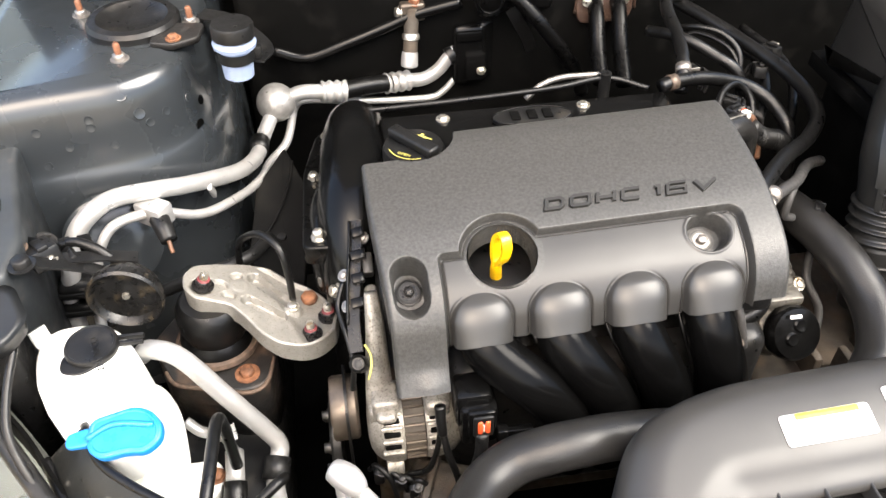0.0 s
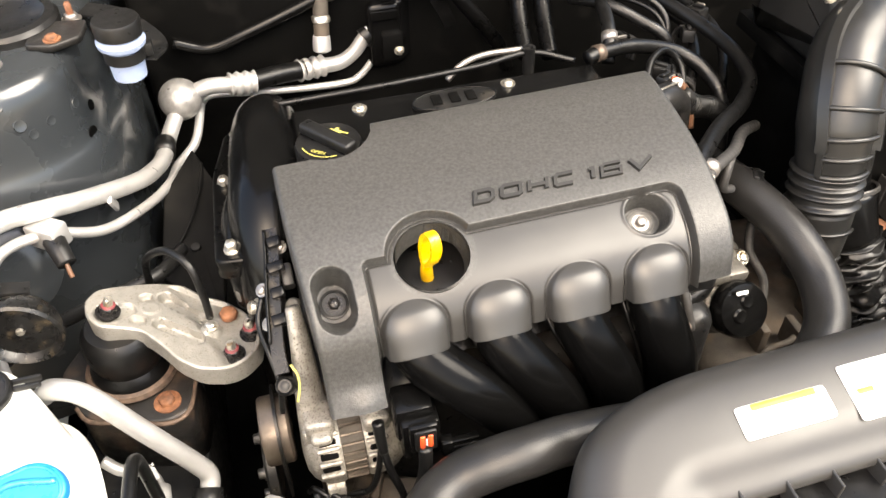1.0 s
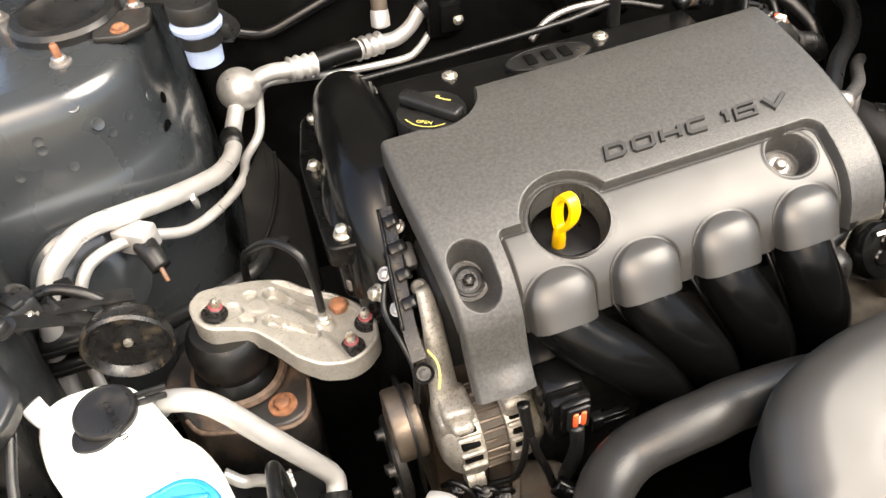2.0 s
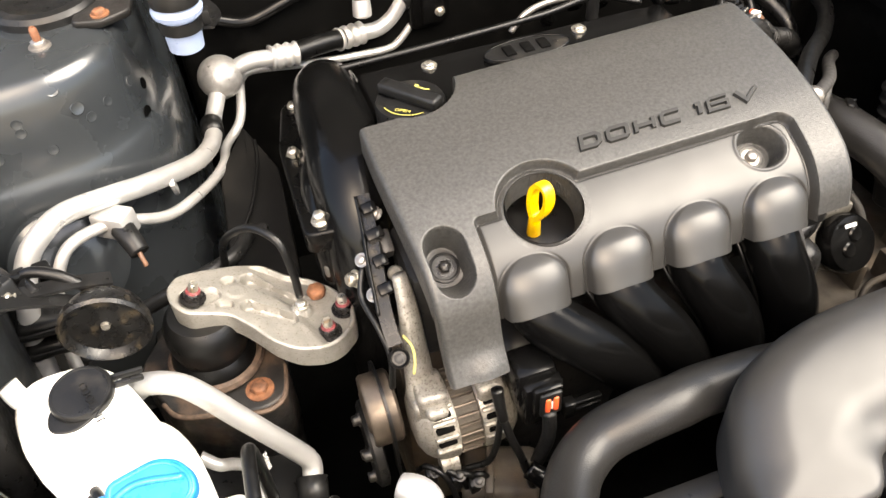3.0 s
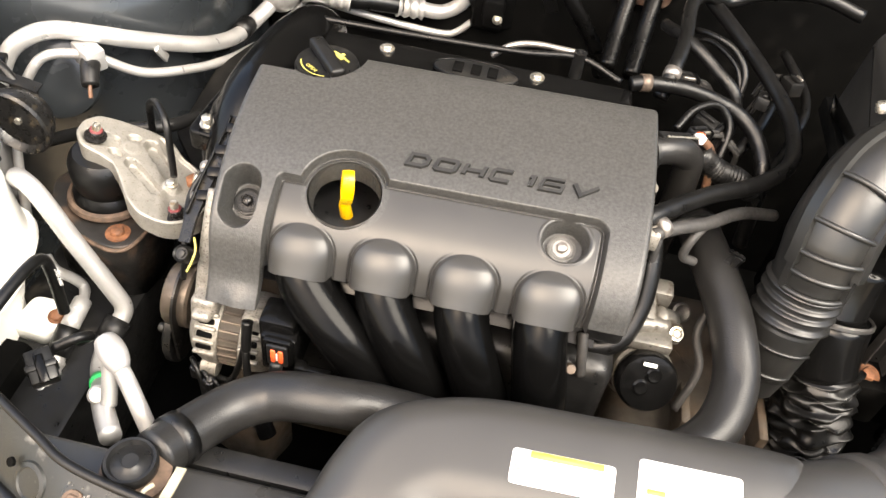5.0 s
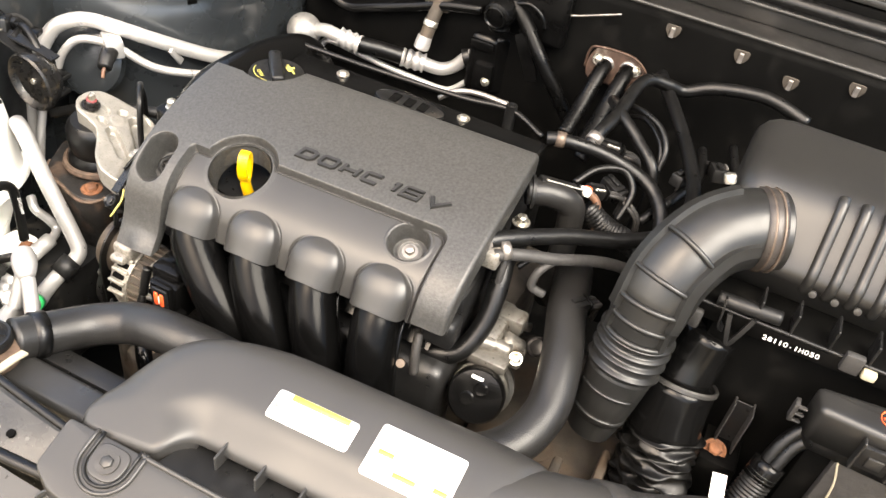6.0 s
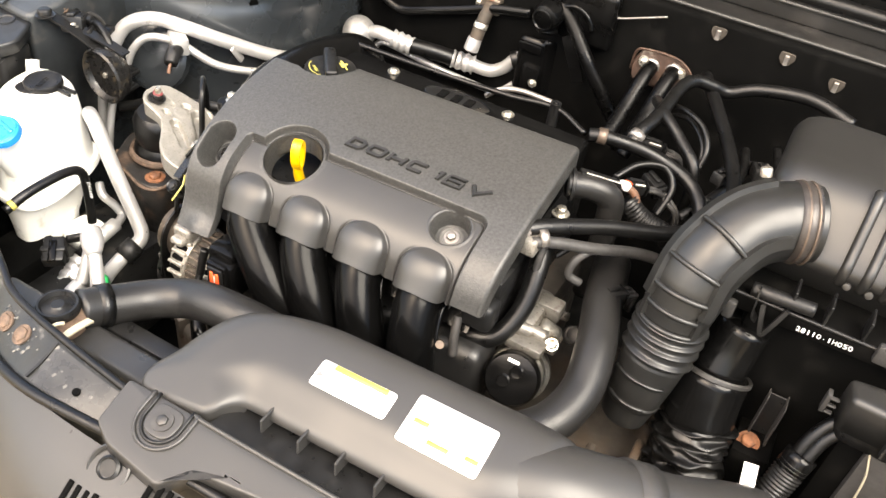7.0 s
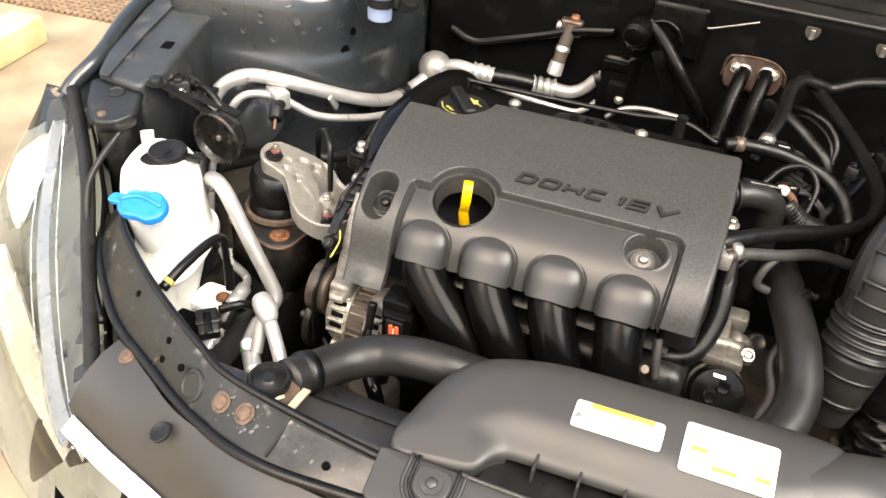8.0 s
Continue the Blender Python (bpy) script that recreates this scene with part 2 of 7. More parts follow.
def lathe(profile, at, axis=(0, 0, 1), segs=32, bm=None, caps=True):
    """Spins (radius, height) pairs round an axis through at."""
    bm = bm or bmesh.new()
    m = Matrix.Translation(at) @ frame_of(axis)
    rings = []
    for r, h in profile:
        if r < 1e-6:
            rings.append([bm.verts.new(m @ Vector((0, 0, h)))])
        else:
            rings.append([bm.verts.new(m @ Vector((r * math.cos(a), r * math.sin(a), h))) for a in (2 * math.pi * k / segs for k in range(segs))])
    for a, b in zip(rings, rings[1:]):
        for k in range(segs):
            j = (k + 1) % segs
            if len(a) == 1 and len(b) > 1:
                bm.faces.new((a[0], b[j], b[k]))
            elif len(b) == 1 and len(a) > 1:
                bm.faces.new((a[k], a[j], b[0]))
            elif len(a) > 1:
                bm.faces.new((a[k], a[j], b[j], b[k]))
    for ring, flip in ((rings[0], True), (rings[-1], False)):
        if caps and len(ring) > 1:
            bm.faces.new(ring[::-1] if flip else ring)
    bmesh.ops.recalc_face_normals(bm, faces=bm.faces)
    return bm


def block(lo, hi, bevel=0.002, segs=2, bm=None, m=None):
    """A box from corner to corner with rounded edges, turned by m if given."""
    bm = bm or bmesh.new()
    lo, hi = Vector(lo), Vector(hi)
    c, d = (lo + hi) / 2, hi - lo
    made = bmesh.ops.create_cube(bm, size=1, matrix=Matrix.Translation(c) @ Matrix.Diagonal((*d, 1)))["verts"]
    if bevel:
        edges = list({e for v in made for e in v.link_edges})
        made = list({v for f in bmesh.ops.bevel(bm, geom=edges, offset=min(bevel, min(d) * 0.45), segments=segs, affect="EDGES", profile=0.5)["faces"] for v in f.verts} | {v for v in made if v.is_valid})
    if m:
        bmesh.ops.transform(bm, matrix=m, verts=made)
    return bm


def inset_ring(pts, d):
    """The closed outline pts (counter-clockwise) moved inwards by d."""
    out, n = [], len(pts)
    for i in range(n):
        a, b, c = Vector(pts[i - 1]), Vector(pts[i]), Vector(pts[(i + 1) % n])
        e, f = (b - a).normalized(), (c - b).normalized()
        ne, nf = Vector((-e.y, e.x)), Vector((-f.y, f.x))
        k = (ne + nf)
        k = k.normalized() / max(0.5, math.cos(ne.angle(nf, 0) / 2)) if k.length > 1e-6 else ne
        out.append(b + k * d)
    return out


def rounded(pts, r, n=5):
    """A closed outline with its corners rounded by r (a number or one for each corner)."""
    out, k = [], len(pts)
    for i in range(k):
        a, b, c = Vector(pts[i - 1]), Vector(pts[i]), Vector(pts[(i + 1) % k])
        q = r[i] if isinstance(r, (list, tuple)) else r
        u, v = (a - b), (c - b)
        q1 = min(q, u.length * 0.48, v.length * 0.48)
        p0, p1 = b + u.normalized() * q1, b + v.normalized() * q1
        for j in range(n + 1):
            t = j / n
            out.append((1 - t) ** 2 * p0 + 2 * t * (1 - t) * b + t * t * p1)
    return out


def pillow(outline, z0, z1, edge=0.01, steps=5, tilt=None, bm=None, m=None, bottom=0.0, draft=0.0, spine=None, inner=(0.25, 0.5, 0.75, 0.93)):
    """A flat body over a plan outline from z0 to z1 with its upper edge rounded by edge; tilt(x, y) adds height; m places it."""
    bm = bm or bmesh.new()
    tilt = tilt or (lambda x, y: 0.0)
    rings = []
    levels = []
    if bottom:
        levels += [(bottom * (1 - math.sin(a)), z0 + bottom * (1 - math.cos(a))) for a in (math.pi / 2 * i / steps for i in range(steps))]
    else:
        levels += [(0.0, z0)]
    levels += [(draft + edge * (1 - math.cos(a)), z1 - edge + edge * math.sin(a)) for a in (math.pi / 2 * i / steps for i in range(steps + 1))]
    for d, z in levels:
        ring = inset_ring(outline, d) if d else [Vector(p) for p in outline]
        rings.append([bm.verts.new((p.x, p.y, z + tilt(p.x, p.y))) for p in ring])
    last = inset_ring(outline, levels[-1][0])
    mid = sum(last, Vector((0, 0))) / len(last)
    s0, s1 = (Vector(spine[0]), Vector(spine[1])) if spine else (mid, mid)
    for f in inner:
        ring = []
        for p in last:
            d = s1 - s0
            t = min(1, max(0, (p - s0).dot(d) / d.length_squared)) if d.length > 1e-6 else 0
            q = p.lerp(s0 + d * t, f)
            ring.append(bm.verts.new((q.x, q.y, z1 + tilt(q.x, q.y))))
        rings.append(ring)
    for a, b in zip(rings, rings[1:]):
        for k in range(len(a)):
            j = (k + 1) % len(a)
            bm.faces.new((a[k], a[j], b[j], b[k]))
    bm.faces.new(rings[0][::-1])
    bm.faces.new(rings[-1])
    if m:
        bmesh.ops.transform(bm, matrix=m, verts=[v for ring in rings for v in ring])
    return bm


def hexbolt(at, axis, r=0.006, h=0.006, flange=0.0, stud=0.0, bm=None):
    """A hexagonal head with a flange and, where wanted, a stud end."""
    bm = bm or bmesh.new()
    prof = [(r * 0.3, 0), (flange or r * 0.9, 0), (flange or r * 0.9, 0.0016)]
    lathe(prof + [(r * 0.5, 0.0018)], at, axis, 20, bm)
    m = Matrix.Translation(at) @ frame_of(axis)
    low = [bm.verts.new(m @ Vector((r * math.cos(a), r * math.sin(a), 0.0015))) for a in (math.pi / 3 * k for k in range(6))]
    mid = [bm.verts.new(m @ Vector((r * math.cos(a), r * math.sin(a), h * 0.85))) for a in (math.pi / 3 * k for k in range(6))]
    top = [bm.verts.new(m @ Vector((0.85 * r * math.cos(a), 0.85 * r * math.sin(a), h))) for a in (math.pi / 3 * k for k in range(6))]
    for a, b in ((low, mid), (mid, top)):
        for k in range(6):
            bm.faces.new((a[k], a[(k + 1) % 6], b[(k + 1) % 6], b[k]))
    bm.faces.new(top)
    if stud:
        lathe([(r * 0.5, h * 0.9), (r * 0.5, h + stud * 0.8), (r * 0.38, h + stud), (0, h + stud)], at, axis, 14, bm)
    return bm


def letters(word, m, height, material, parent, depth=0.0006, widths=None, shear=0.0, bold=0.0, name="letter"):
    """Raised letters, each a mesh of its own, along m's x axis; widths: (start, end) of each."""
    x = 0.0
    for i, ch in enumerate(word):
        if ch == " ":
            x += height * 0.4
            continue
        cu = bpy.data.curves.new("glyph", "FONT")
        cu.body, cu.size, cu.extrude, cu.resolution_u, cu.offset = ch, 1.0, 0.5, 3, bold
        ob = bpy.data.objects.new("glyph", cu)
        me = bpy.data.meshes.new_from_object(ob)
        bpy.data.objects.remove(ob)
        bm = bmesh.new()
        bm.from_mesh(me)
        bpy.data.meshes.remove(me)
        lo = [min(v.co[k] for v in bm.verts) for k in range(3)]
        hi = [max(v.co[k] for v in bm.verts) for k in range(3)]
        if widths:
            a, b = widths[i]
        else:
            a, b = x, x + (hi[0] - lo[0]) * height / 0.7
            x = b + height * 0.16
        for v in bm.verts:
            u = (v.co.x - lo[0]) / (hi[0] - lo[0])
            w = v.co.y / 0.7 if ch == "-" else (v.co.y - lo[1]) / (hi[1] - lo[1])
            d = (v.co.z - lo[2]) / (hi[2] - lo[2])
            v.co = m @ Vector((a + (b - a) * u + shear * w * height, w * height, d * depth))
        part(name, bm, material, parent, angle=30)


def strap(points, width, thick, up=(0, 0, 1), bm=None):
    """A flat band along a line of points."""
    bm = bm or bmesh.new()
    line = catmull(points, 6)
    up = Vector(up)
    rings = []
    for i, c in enumerate(line):
        t = (line[min(i + 1, len(line) - 1)] - line[max(i - 1, 0)]).normalized()
        s = t.cross(up).normalized()
        n = s.cross(t).normalized()
        rings.append([bm.verts.new(c + s * a * width / 2 + n * b * thick / 2) for a, b in ((-1, -1), (1, -1), (1, 1), (-1, 1))])
    for a, b in zip(rings, rings[1:]):
        for k in range(4):
            bm.faces.new((a[k], a[(k + 1) % 4], b[(k + 1) % 4], b[k]))
    bm.faces.new(rings[0][::-1])
    bm.faces.new(rings[-1])
    bmesh.ops.recalc_face_normals(bm, faces=bm.faces)
    return bm


# ---- ground and car body ----
bm = bmesh.new()
bmesh.ops.create_grid(bm, x_segments=40, y_segments=40, size=60)
tagged(part("ground", bm, GROUND), "sandy concrete paving beside the car", "ground", kind="structure")

car = thing("car_body", (0.3, 0.8, 0.0), "dark grey car front with its bonnet open over the engine bay", "car")

# strut tower and inner wing
def tower_ring(grow, z):
    pts = rounded([(-0.42, 0.86), (-0.30, 0.885), (-0.20, 0.90), (-0.145, 0.95), (-0.128, 1.05), (-0.128, 1.32), (-0.42, 1.32)], 0.045, 6)
    return [(p.x, p.y, z) for p in inset_ring(pts, -grow)]

bm = bmesh.new()
rings = [[bm.verts.new(p) for p in tower_ring(g, z)] for g, z in
         ((0.026, 0.45), (0.022, 0.62), (0.019, 0.76), (0.018, 0.808), (0.0165, 0.826), (0.011, 0.838), (0.0075, 0.846), (0.006, 0.862), (0.0045, 0.885), (0.001, 0.912), (-0.003, 0.926), (-0.009, 0.936), (-0.017, 0.9405), (-0.024, 0.9415), (-0.030, 0.944))]
for a, b in zip(rings, rings[1:]):
    for k in range(len(a)):
        bm.faces.new((a[k], a[(k + 1) % len(a)], b[(k + 1) % len(a)], b[k]))
bm.faces.new(rings[-1])
tower = part("strut_tower", bm, PAINT, car, "dark grey painted strut tower", 60)
part("stud_plate", lathe([(0.060, 0.944), (0.060, 0.952), (0.056, 0.957), (0.046, 0.958), (0.040, 0.953), (0, 0.949)], (-0.212, 1.052, 0), (0, 0, 1), 40), BLACK, tower)
for x, y in ((-0.218, 0.961), (-0.139, 1.048), (-0.286, 1.095)):
    nut = part("stud_nut", hexbolt((x, y, 0.944), (0, 0, 1), 0.0080, 0.008, 0.0115), BAND, tower)
    part("stud", lathe([(0.0042, 0.007), (0.0042, 0.020), (0.003, 0.022), (0, 0.022)], (x, y, 0.944), (0, 0, 1), 16), STUDEND, nut, "orange-marked stud end")
for p, n in (((-0.2145, 0.9043, 0.9255), (0.24, -0.8, 0.55)), ((-0.1604, 0.9399, 0.9165), (0.75, -0.59, 0.3)), ((-0.1984, 0.9024, 0.9004), (0.45, -0.84, 0.3))):
    part("weld_dimple", lathe([(0.0075, -0.001), (0.0065, 0.0005), (0.004, 0.0001), (0, -0.0003)], p, n, 20), PAINT, tower)
for p, n in (((-0.1222, 1.0384, 0.8146), (1.0, -0.1, 0.02)), ((-0.1407, 0.9535, 0.8458), (0.9, -0.43, 0.02))):
    part("drain_hole", lathe([(0.008, -0.001), (0.008, 0.0006), (0, 0.0006)], p, n, 20), SHADOW, tower)


def on_tower(x, y, z):
    """The tower's wall at height z nearest to a plan point, and the way that it faces there."""
    g = float(np.interp(z, (0.45, 0.62, 0.76, 0.808, 0.826, 0.838, 0.846, 0.862, 0.885, 0.912, 0.926), (0.026, 0.022, 0.019, 0.018, 0.0165, 0.011, 0.0075, 0.006, 0.0045, 0.001, -0.003)))
    ring = [Vector(p) for p in tower_ring(g, z)]
    k = min(range(len(ring)), key=lambda q: (ring[q].xy - Vector((x, y))).length)
    along = ring[(k + 1) % len(ring)] - ring[k - 1]
    return ring[k], Vector((along.y, -along.x, 0.15 * along.length)).normalized()


for x, y, z in ((-0.255, 0.89, 0.895), (-0.285, 0.885, 0.875), (-0.235, 0.89, 0.868), (-0.25, 0.89, 0.905), (-0.185, 0.90, 0.885), (-0.31, 0.88, 0.90), (-0.17, 0.92, 0.89), (-0.15, 0.95, 0.89), (-0.32, 0.88, 0.855), (-0.20, 0.90, 0.80), (-0.28, 0.88, 0.79)):
    p, n = on_tower(x, y, z)
    part("weld_dimple", lathe([(0.0062, -0.001), (0.0054, 0.0006), (0.0032, 0.0002), (0, -0.0002)], p, n, 18), PAINT, tower)
p, n = on_tower(-0.135, 0.975, 0.872)
part("drain_hole", lathe([(0.0065, -0.001), (0.0065, 0.0008), (0, 0.0008)], p, n, 18), SHADOW, tower)
part("rusty_bracket", pillow(rounded([(-0.185, 0.985), (-0.155, 0.975), (-0.125, 0.99), (-0.12, 1.03), (-0.18, 1.04)], 0.006), 0.943, 0.951, 0.002), DARKRUST, tower, "rusty bracket foot")
part("bracket_bolt", hexbolt((-0.155, 0.99, 0.951), (0, 0, 1), 0.007, 0.006, 0.010), RUST, tower)

# apron under the tower, front inner wing
part("apron", block((-0.47, 0.66, 0.35), (-0.375, 0.90, 0.80), 0.01), PAINT, car)
bm = lathe([(0.062, 0), (0.060, 0.012), (0.05, 0.018), (0.02, 0.02), (0, 0.02)], (-0.26, 0.845, 0.755), (0.2, -0.8, 0.35), 36)
part("round_pressing", bm, PAINT, car)
part("wing_rail", pillow(rounded([(-0.390, 0.668), (-0.312, 0.662), (-0.305, 0.72), (-0.335, 0.85), (-0.345, 1.0), (-0.345, 1.35), (-0.55, 1.35), (-0.49, 1.1), (-0.45, 0.85), (-0.415, 0.72)], 0.012), 0.62, 0.872, 0.008, tilt=lambda x, y: 0.10 * (y - 0.70) ), RAILPAINT, car)
part("rail_groove", strap([(-0.37, 0.66, 0.8695), (-0.40, 0.80, 0.885), (-0.43, 1.0, 0.905), (-0.46, 1.3, 0.935)], 0.012, 0.003), RAILPAINT, car)
part("rail_hole", block((-0.008, -0.010, -0.002), (0.008, 0.010, 0.0012), 0.001, 1, m=Matrix.Translation((-0.344, 0.771, 0.8795)) @ Matrix.Rotation(radians(12), 4, "Z") @ Matrix.Rotation(radians(5.7), 4, "X")), SHADOW, car)
part("rail_boss", lathe([(0.011, -0.002), (0.010, 0.0016), (0.008, 0.0022), (0.006, 0.0008), (0, 0.0008)], (-0.379, 0.722, 0.8745), (0, -0.1, 1), 24), RAILPAINT, car)
front_plate = part("rail_front_plate", pillow(rounded([(-0.392, 0.664), (-0.308, 0.660), (-0.287, 0.617), (-0.300, 0.590), (-0.325, 0.580), (-0.362, 0.617)], 0.010), 0.836, 0.853, 0.004, tilt=lambda x, y: 0.12 * (y - 0.62)), BLACKPAINT, car, "dark painted plate at the rail's front")
part("plate_disc", lathe([(0.013, -0.002), (0.012, 0.002), (0.0095, 0.0026), (0.0085, 0.001), (0, 0.001)], (-0.343, 0.649, 0.8565), (0, -0.12, 1), 28), BLACKPAINT, front_plate)
part("rust_spot", lathe([(0.0075, -0.002), (0.006, 0.0025), (0.003, 0.0045), (0, 0.005)], (-0.327, 0.599, 0.850), (0, -0.2, 1), 14), OLDRUST, front_plate, "rusty bolt head")
part("rail_front_bracket", pillow(rounded([(-0.358, 0.610), (-0.322, 0.588), (-0.302, 0.60), (-0.310, 0.655), (-0.385, 0.658)], 0.008), 0.60, 0.830, 0.006), BLACK, car)
part("gap_seal", tube([(-0.300, 0.600, 0.832), (-0.306, 0.56, 0.808), (-0.303, 0.525, 0.785), (-0.278, 0.485, 0.752), (-0.225, 0.425, 0.722), (-0.18, 0.385, 0.706)], 0.0045, 12), RUBBER, car)
WING = [(-0.56, 1.4, 0.915), (-0.50, 1.1, 0.90), (-0.462, 0.86, 0.89), (-0.428, 0.72, 0.865), (-0.436, 0.668, 0.842), (-0.438, 0.645, 0.826)]
part("wing_edge", tube(WING, 0.012, 12, 8), PAINT, car)
bm = bmesh.new()
rows = []
for p in catmull(WING, 8):
    rows.append([bm.verts.new(p + Vector(d)) for d in ((0, 0, 0), (-0.006, 0, -0.012), (0.01, 0, -0.05), (0.05, 0, -0.3), (0.06, 0, -0.7))])
for a, b in zip(rows, rows[1:]):
    for k in range(4):
        bm.faces.new((a[k], b[k], b[k + 1], a[k + 1]))
bmesh.ops.recalc_face_normals(bm, faces=bm.faces)
part("outer_wing", bm, PAINT, car, angle=60)

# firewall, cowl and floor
# firewall, step and floor: the bay's shade is put into their colour
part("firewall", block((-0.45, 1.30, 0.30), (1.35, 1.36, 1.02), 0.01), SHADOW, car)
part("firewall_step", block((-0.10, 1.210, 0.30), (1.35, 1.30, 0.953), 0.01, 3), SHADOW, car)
for y, z, r in ((1.222, 0.956, 0.0035), (1.275, 0.985, 0.0035)):
    part("cowl_edge", tube([(-0.1, y, z), (0.5, y + 0.002, z), (1.35, y, z)], r, 10), FADED, car)
part("cowl_gutter", block((-0.1, 1.226, 0.950), (1.35, 1.300, 0.957), 0.002), COWLDARK, car)
part("cowl_riser", block((-0.1, 1.279, 0.957), (1.35, 1.300, 0.995), 0.004), COWLDARK, car)
part("cowl_seal", tube([(-0.4, 1.27, 1.0), (0.2, 1.28, 1.0), (0.9, 1.28, 1.0), (1.35, 1.27, 1.0)], 0.011, 14), RUBBER, car)
part("cowl_lip", block((-0.45, 1.30, 1.02), (1.35, 1.42, 1.032), 0.004), FADED, car)
part("cowl_panel", block((-0.45, 1.42, 1.04), (1.35, 1.75, 1.06), 0.006), FADED, car)
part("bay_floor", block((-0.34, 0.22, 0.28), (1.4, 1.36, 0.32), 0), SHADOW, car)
part("far_inner_wing", block((1.12, 0.3, 0.3), (1.25, 1.36, 0.9), 0.02, 3), PAINT, car)
part("bonnet", block((-0.42, -0.02, -0.015), (1.10, 1.02, 0.015), 0.012, 3, m=Matrix.Translation((0, 1.5, 1.08)) @ Matrix.Rotation(radians(122), 4, "X")), HOOD, car)

# front slam panel and its seal, bending back towards the wing
SLAM_OUT = [(-0.285, 0.53, 0.735), (-0.25, 0.47, 0.73), (-0.16, 0.385, 0.725), (-0.078, 0.339, 0.725), (0.03, 0.285, 0.735), (0.135, 0.254, 0.753), (0.30, 0.261, 0.756), (0.6, 0.262, 0.757), (0.95, 0.27, 0.755)]
SLAM_IN = [(-0.235, 0.53, 0.785), (-0.205, 0.475, 0.785), (-0.105, 0.402, 0.785), (0.0, 0.345, 0.780), (0.06, 0.320, 0.778), (0.2, 0.300, 0.778), (0.32, 0.292, 0.778), (0.6, 0.29, 0.778), (0.95, 0.30, 0.778)]
bm = bmesh.new()
outs, ins = catmull(SLAM_OUT, 10), catmull(SLAM_IN, 10)
rows = []
for o, i in zip(outs, ins):
    d = i - o
    rows.append([bm.verts.new(p) for p in (o - Vector((0, 0, 0.05)), o, o + d * 0.12 + Vector((0, 0, 0.003)), o + d * 0.5 + Vector((0, 0, 0.004)), o + d * 0.85 + Vector((0, 0, 0.003)), i, i - Vector((0, 0, 0.06)))])
for a, b in zip(rows, rows[1:]):
    for k in range(6):
        bm.faces.new((a[k], b[k], b[k + 1], a[k + 1]))
bmesh.ops.recalc_face_normals(bm, faces=bm.faces)
slam = part("slam_panel", bm, DULLPAINT, car, "dusty dark painted slam panel with bolt holes", 50)
part("bonnet_seal", tube([Vector(p) + Vector((0, 0, 0.004)) for p in SLAM_OUT], 0.0058, 12, 10), RUBBER, car)
part("inner_seal", tube([Vector(p) + Vector((0, 0, 0.002)) for p in SLAM_IN], 0.0042, 10, 10), RUBBER, car)
for x, y, z, ax in ((0.1924, 0.2713, 0.7706, (-0.08, -0.28, 0.96)), (-0.0118, 0.3229, 0.7625, (-0.35, -0.7, 0.62)), (-0.0476, 0.3513, 0.7625, (-0.35, -0.74, 0.58)), (-0.0496, 0.3378, 0.7446, (-0.39, -0.69, 0.61)), (-0.1217, 0.3949, 0.768, (-0.41, -0.68, 0.6))):
    part("panel_hole", lathe([(0.0042, -0.002), (0.0042, 0.0008), (0.0, 0.0008)], (x, y, z), ax, 16), SHADOW, slam)
for p, ax in (((0.055, 0.301, 0.7625), (-0.24, -0.6, 0.77)), ((0.087, 0.2953, 0.7664), (-0.19, -0.47, 0.86))):
    part("panel_bolt", hexbolt(p, ax, 0.0085, 0.004, 0.0115), OLDRUST, slam, "rusty flat bolt")
part("embossed_disc", lathe([(0.019, -0.001), (0.018, 0.0016), (0.014, 0.0026), (0.0125, 0.0012), (0, 0.0012)], (0.0087, 0.3131, 0.7538), (-0.36, -0.69, 0.63), 32), DULLPAINT, slam)


def on_slam(u, w, lift=0.0):
    """A point of the slam panel: u along it, w from its front edge to its back one."""
    k = min(int(u * (len(outs) - 1)), len(outs) - 2)
    f = u * (len(outs) - 1) - k
    o, i = outs[k].lerp(outs[k + 1], f), ins[k].lerp(ins[k + 1], f)
    return o.lerp(i, w) + Vector((0, 0, 0.0037 + lift))


def slam_share(x, w):
    return min((abs(on_slam(u / 400, w).x - x), u / 400) for u in range(401))[1]


for x0, x1 in ((0.128, 0.137), (0.243, 0.247)):
    part("panel_seam", strap([on_slam(slam_share(x0 + (x1 - x0) * w, w), w, 0.0006) for w in (0.15, 0.4, 0.65, 0.88)], 0.003, 0.0025), BLACK, slam)
rnd = random.Random(4)
for k in range(40):
    x = rnd.uniform(0.045, 0.24) if k < 34 else rnd.uniform(0.30, 0.52)
    w = rnd.uniform(0.25, 0.85)
    u = slam_share(x, w)
    p, r = on_slam(u, w, -0.0008), rnd.choice((0.0007, 0.0009, 0.0012, 0.0016, 0.0026))
    n = (on_slam(u + 0.01, w) - p).cross(on_slam(u, w + 0.1) - p)
    blot = [(r * (1 + 0.35 * rnd.random()) * math.cos(a), r * (0.6 + 0.4 * rnd.random()) * math.sin(a)) for a in (2 * math.pi * j / 10 for j in range(10))]
    part("paint_chip", pillow(blot, 0, 0.0016, 0.0004, 1, m=Matrix.Translation(p) @ frame_of(n if n.z > 0 else -n)), SCUFF, slam)
bm = bmesh.new()
grid = [[bm.verts.new(on_slam(slam_share(0.1365 + 0.104 * i / 24, w), w, 0.0008 - 0.0004 * abs(w - 0.5))) for w in (0.14 + 0.72 * j / 8 for j in range(9))] for i in range(25)]
for a, b in zip(grid, grid[1:]):
    for j in range(8):
        bm.faces.new((a[j], b[j], b[j + 1], a[j + 1]))
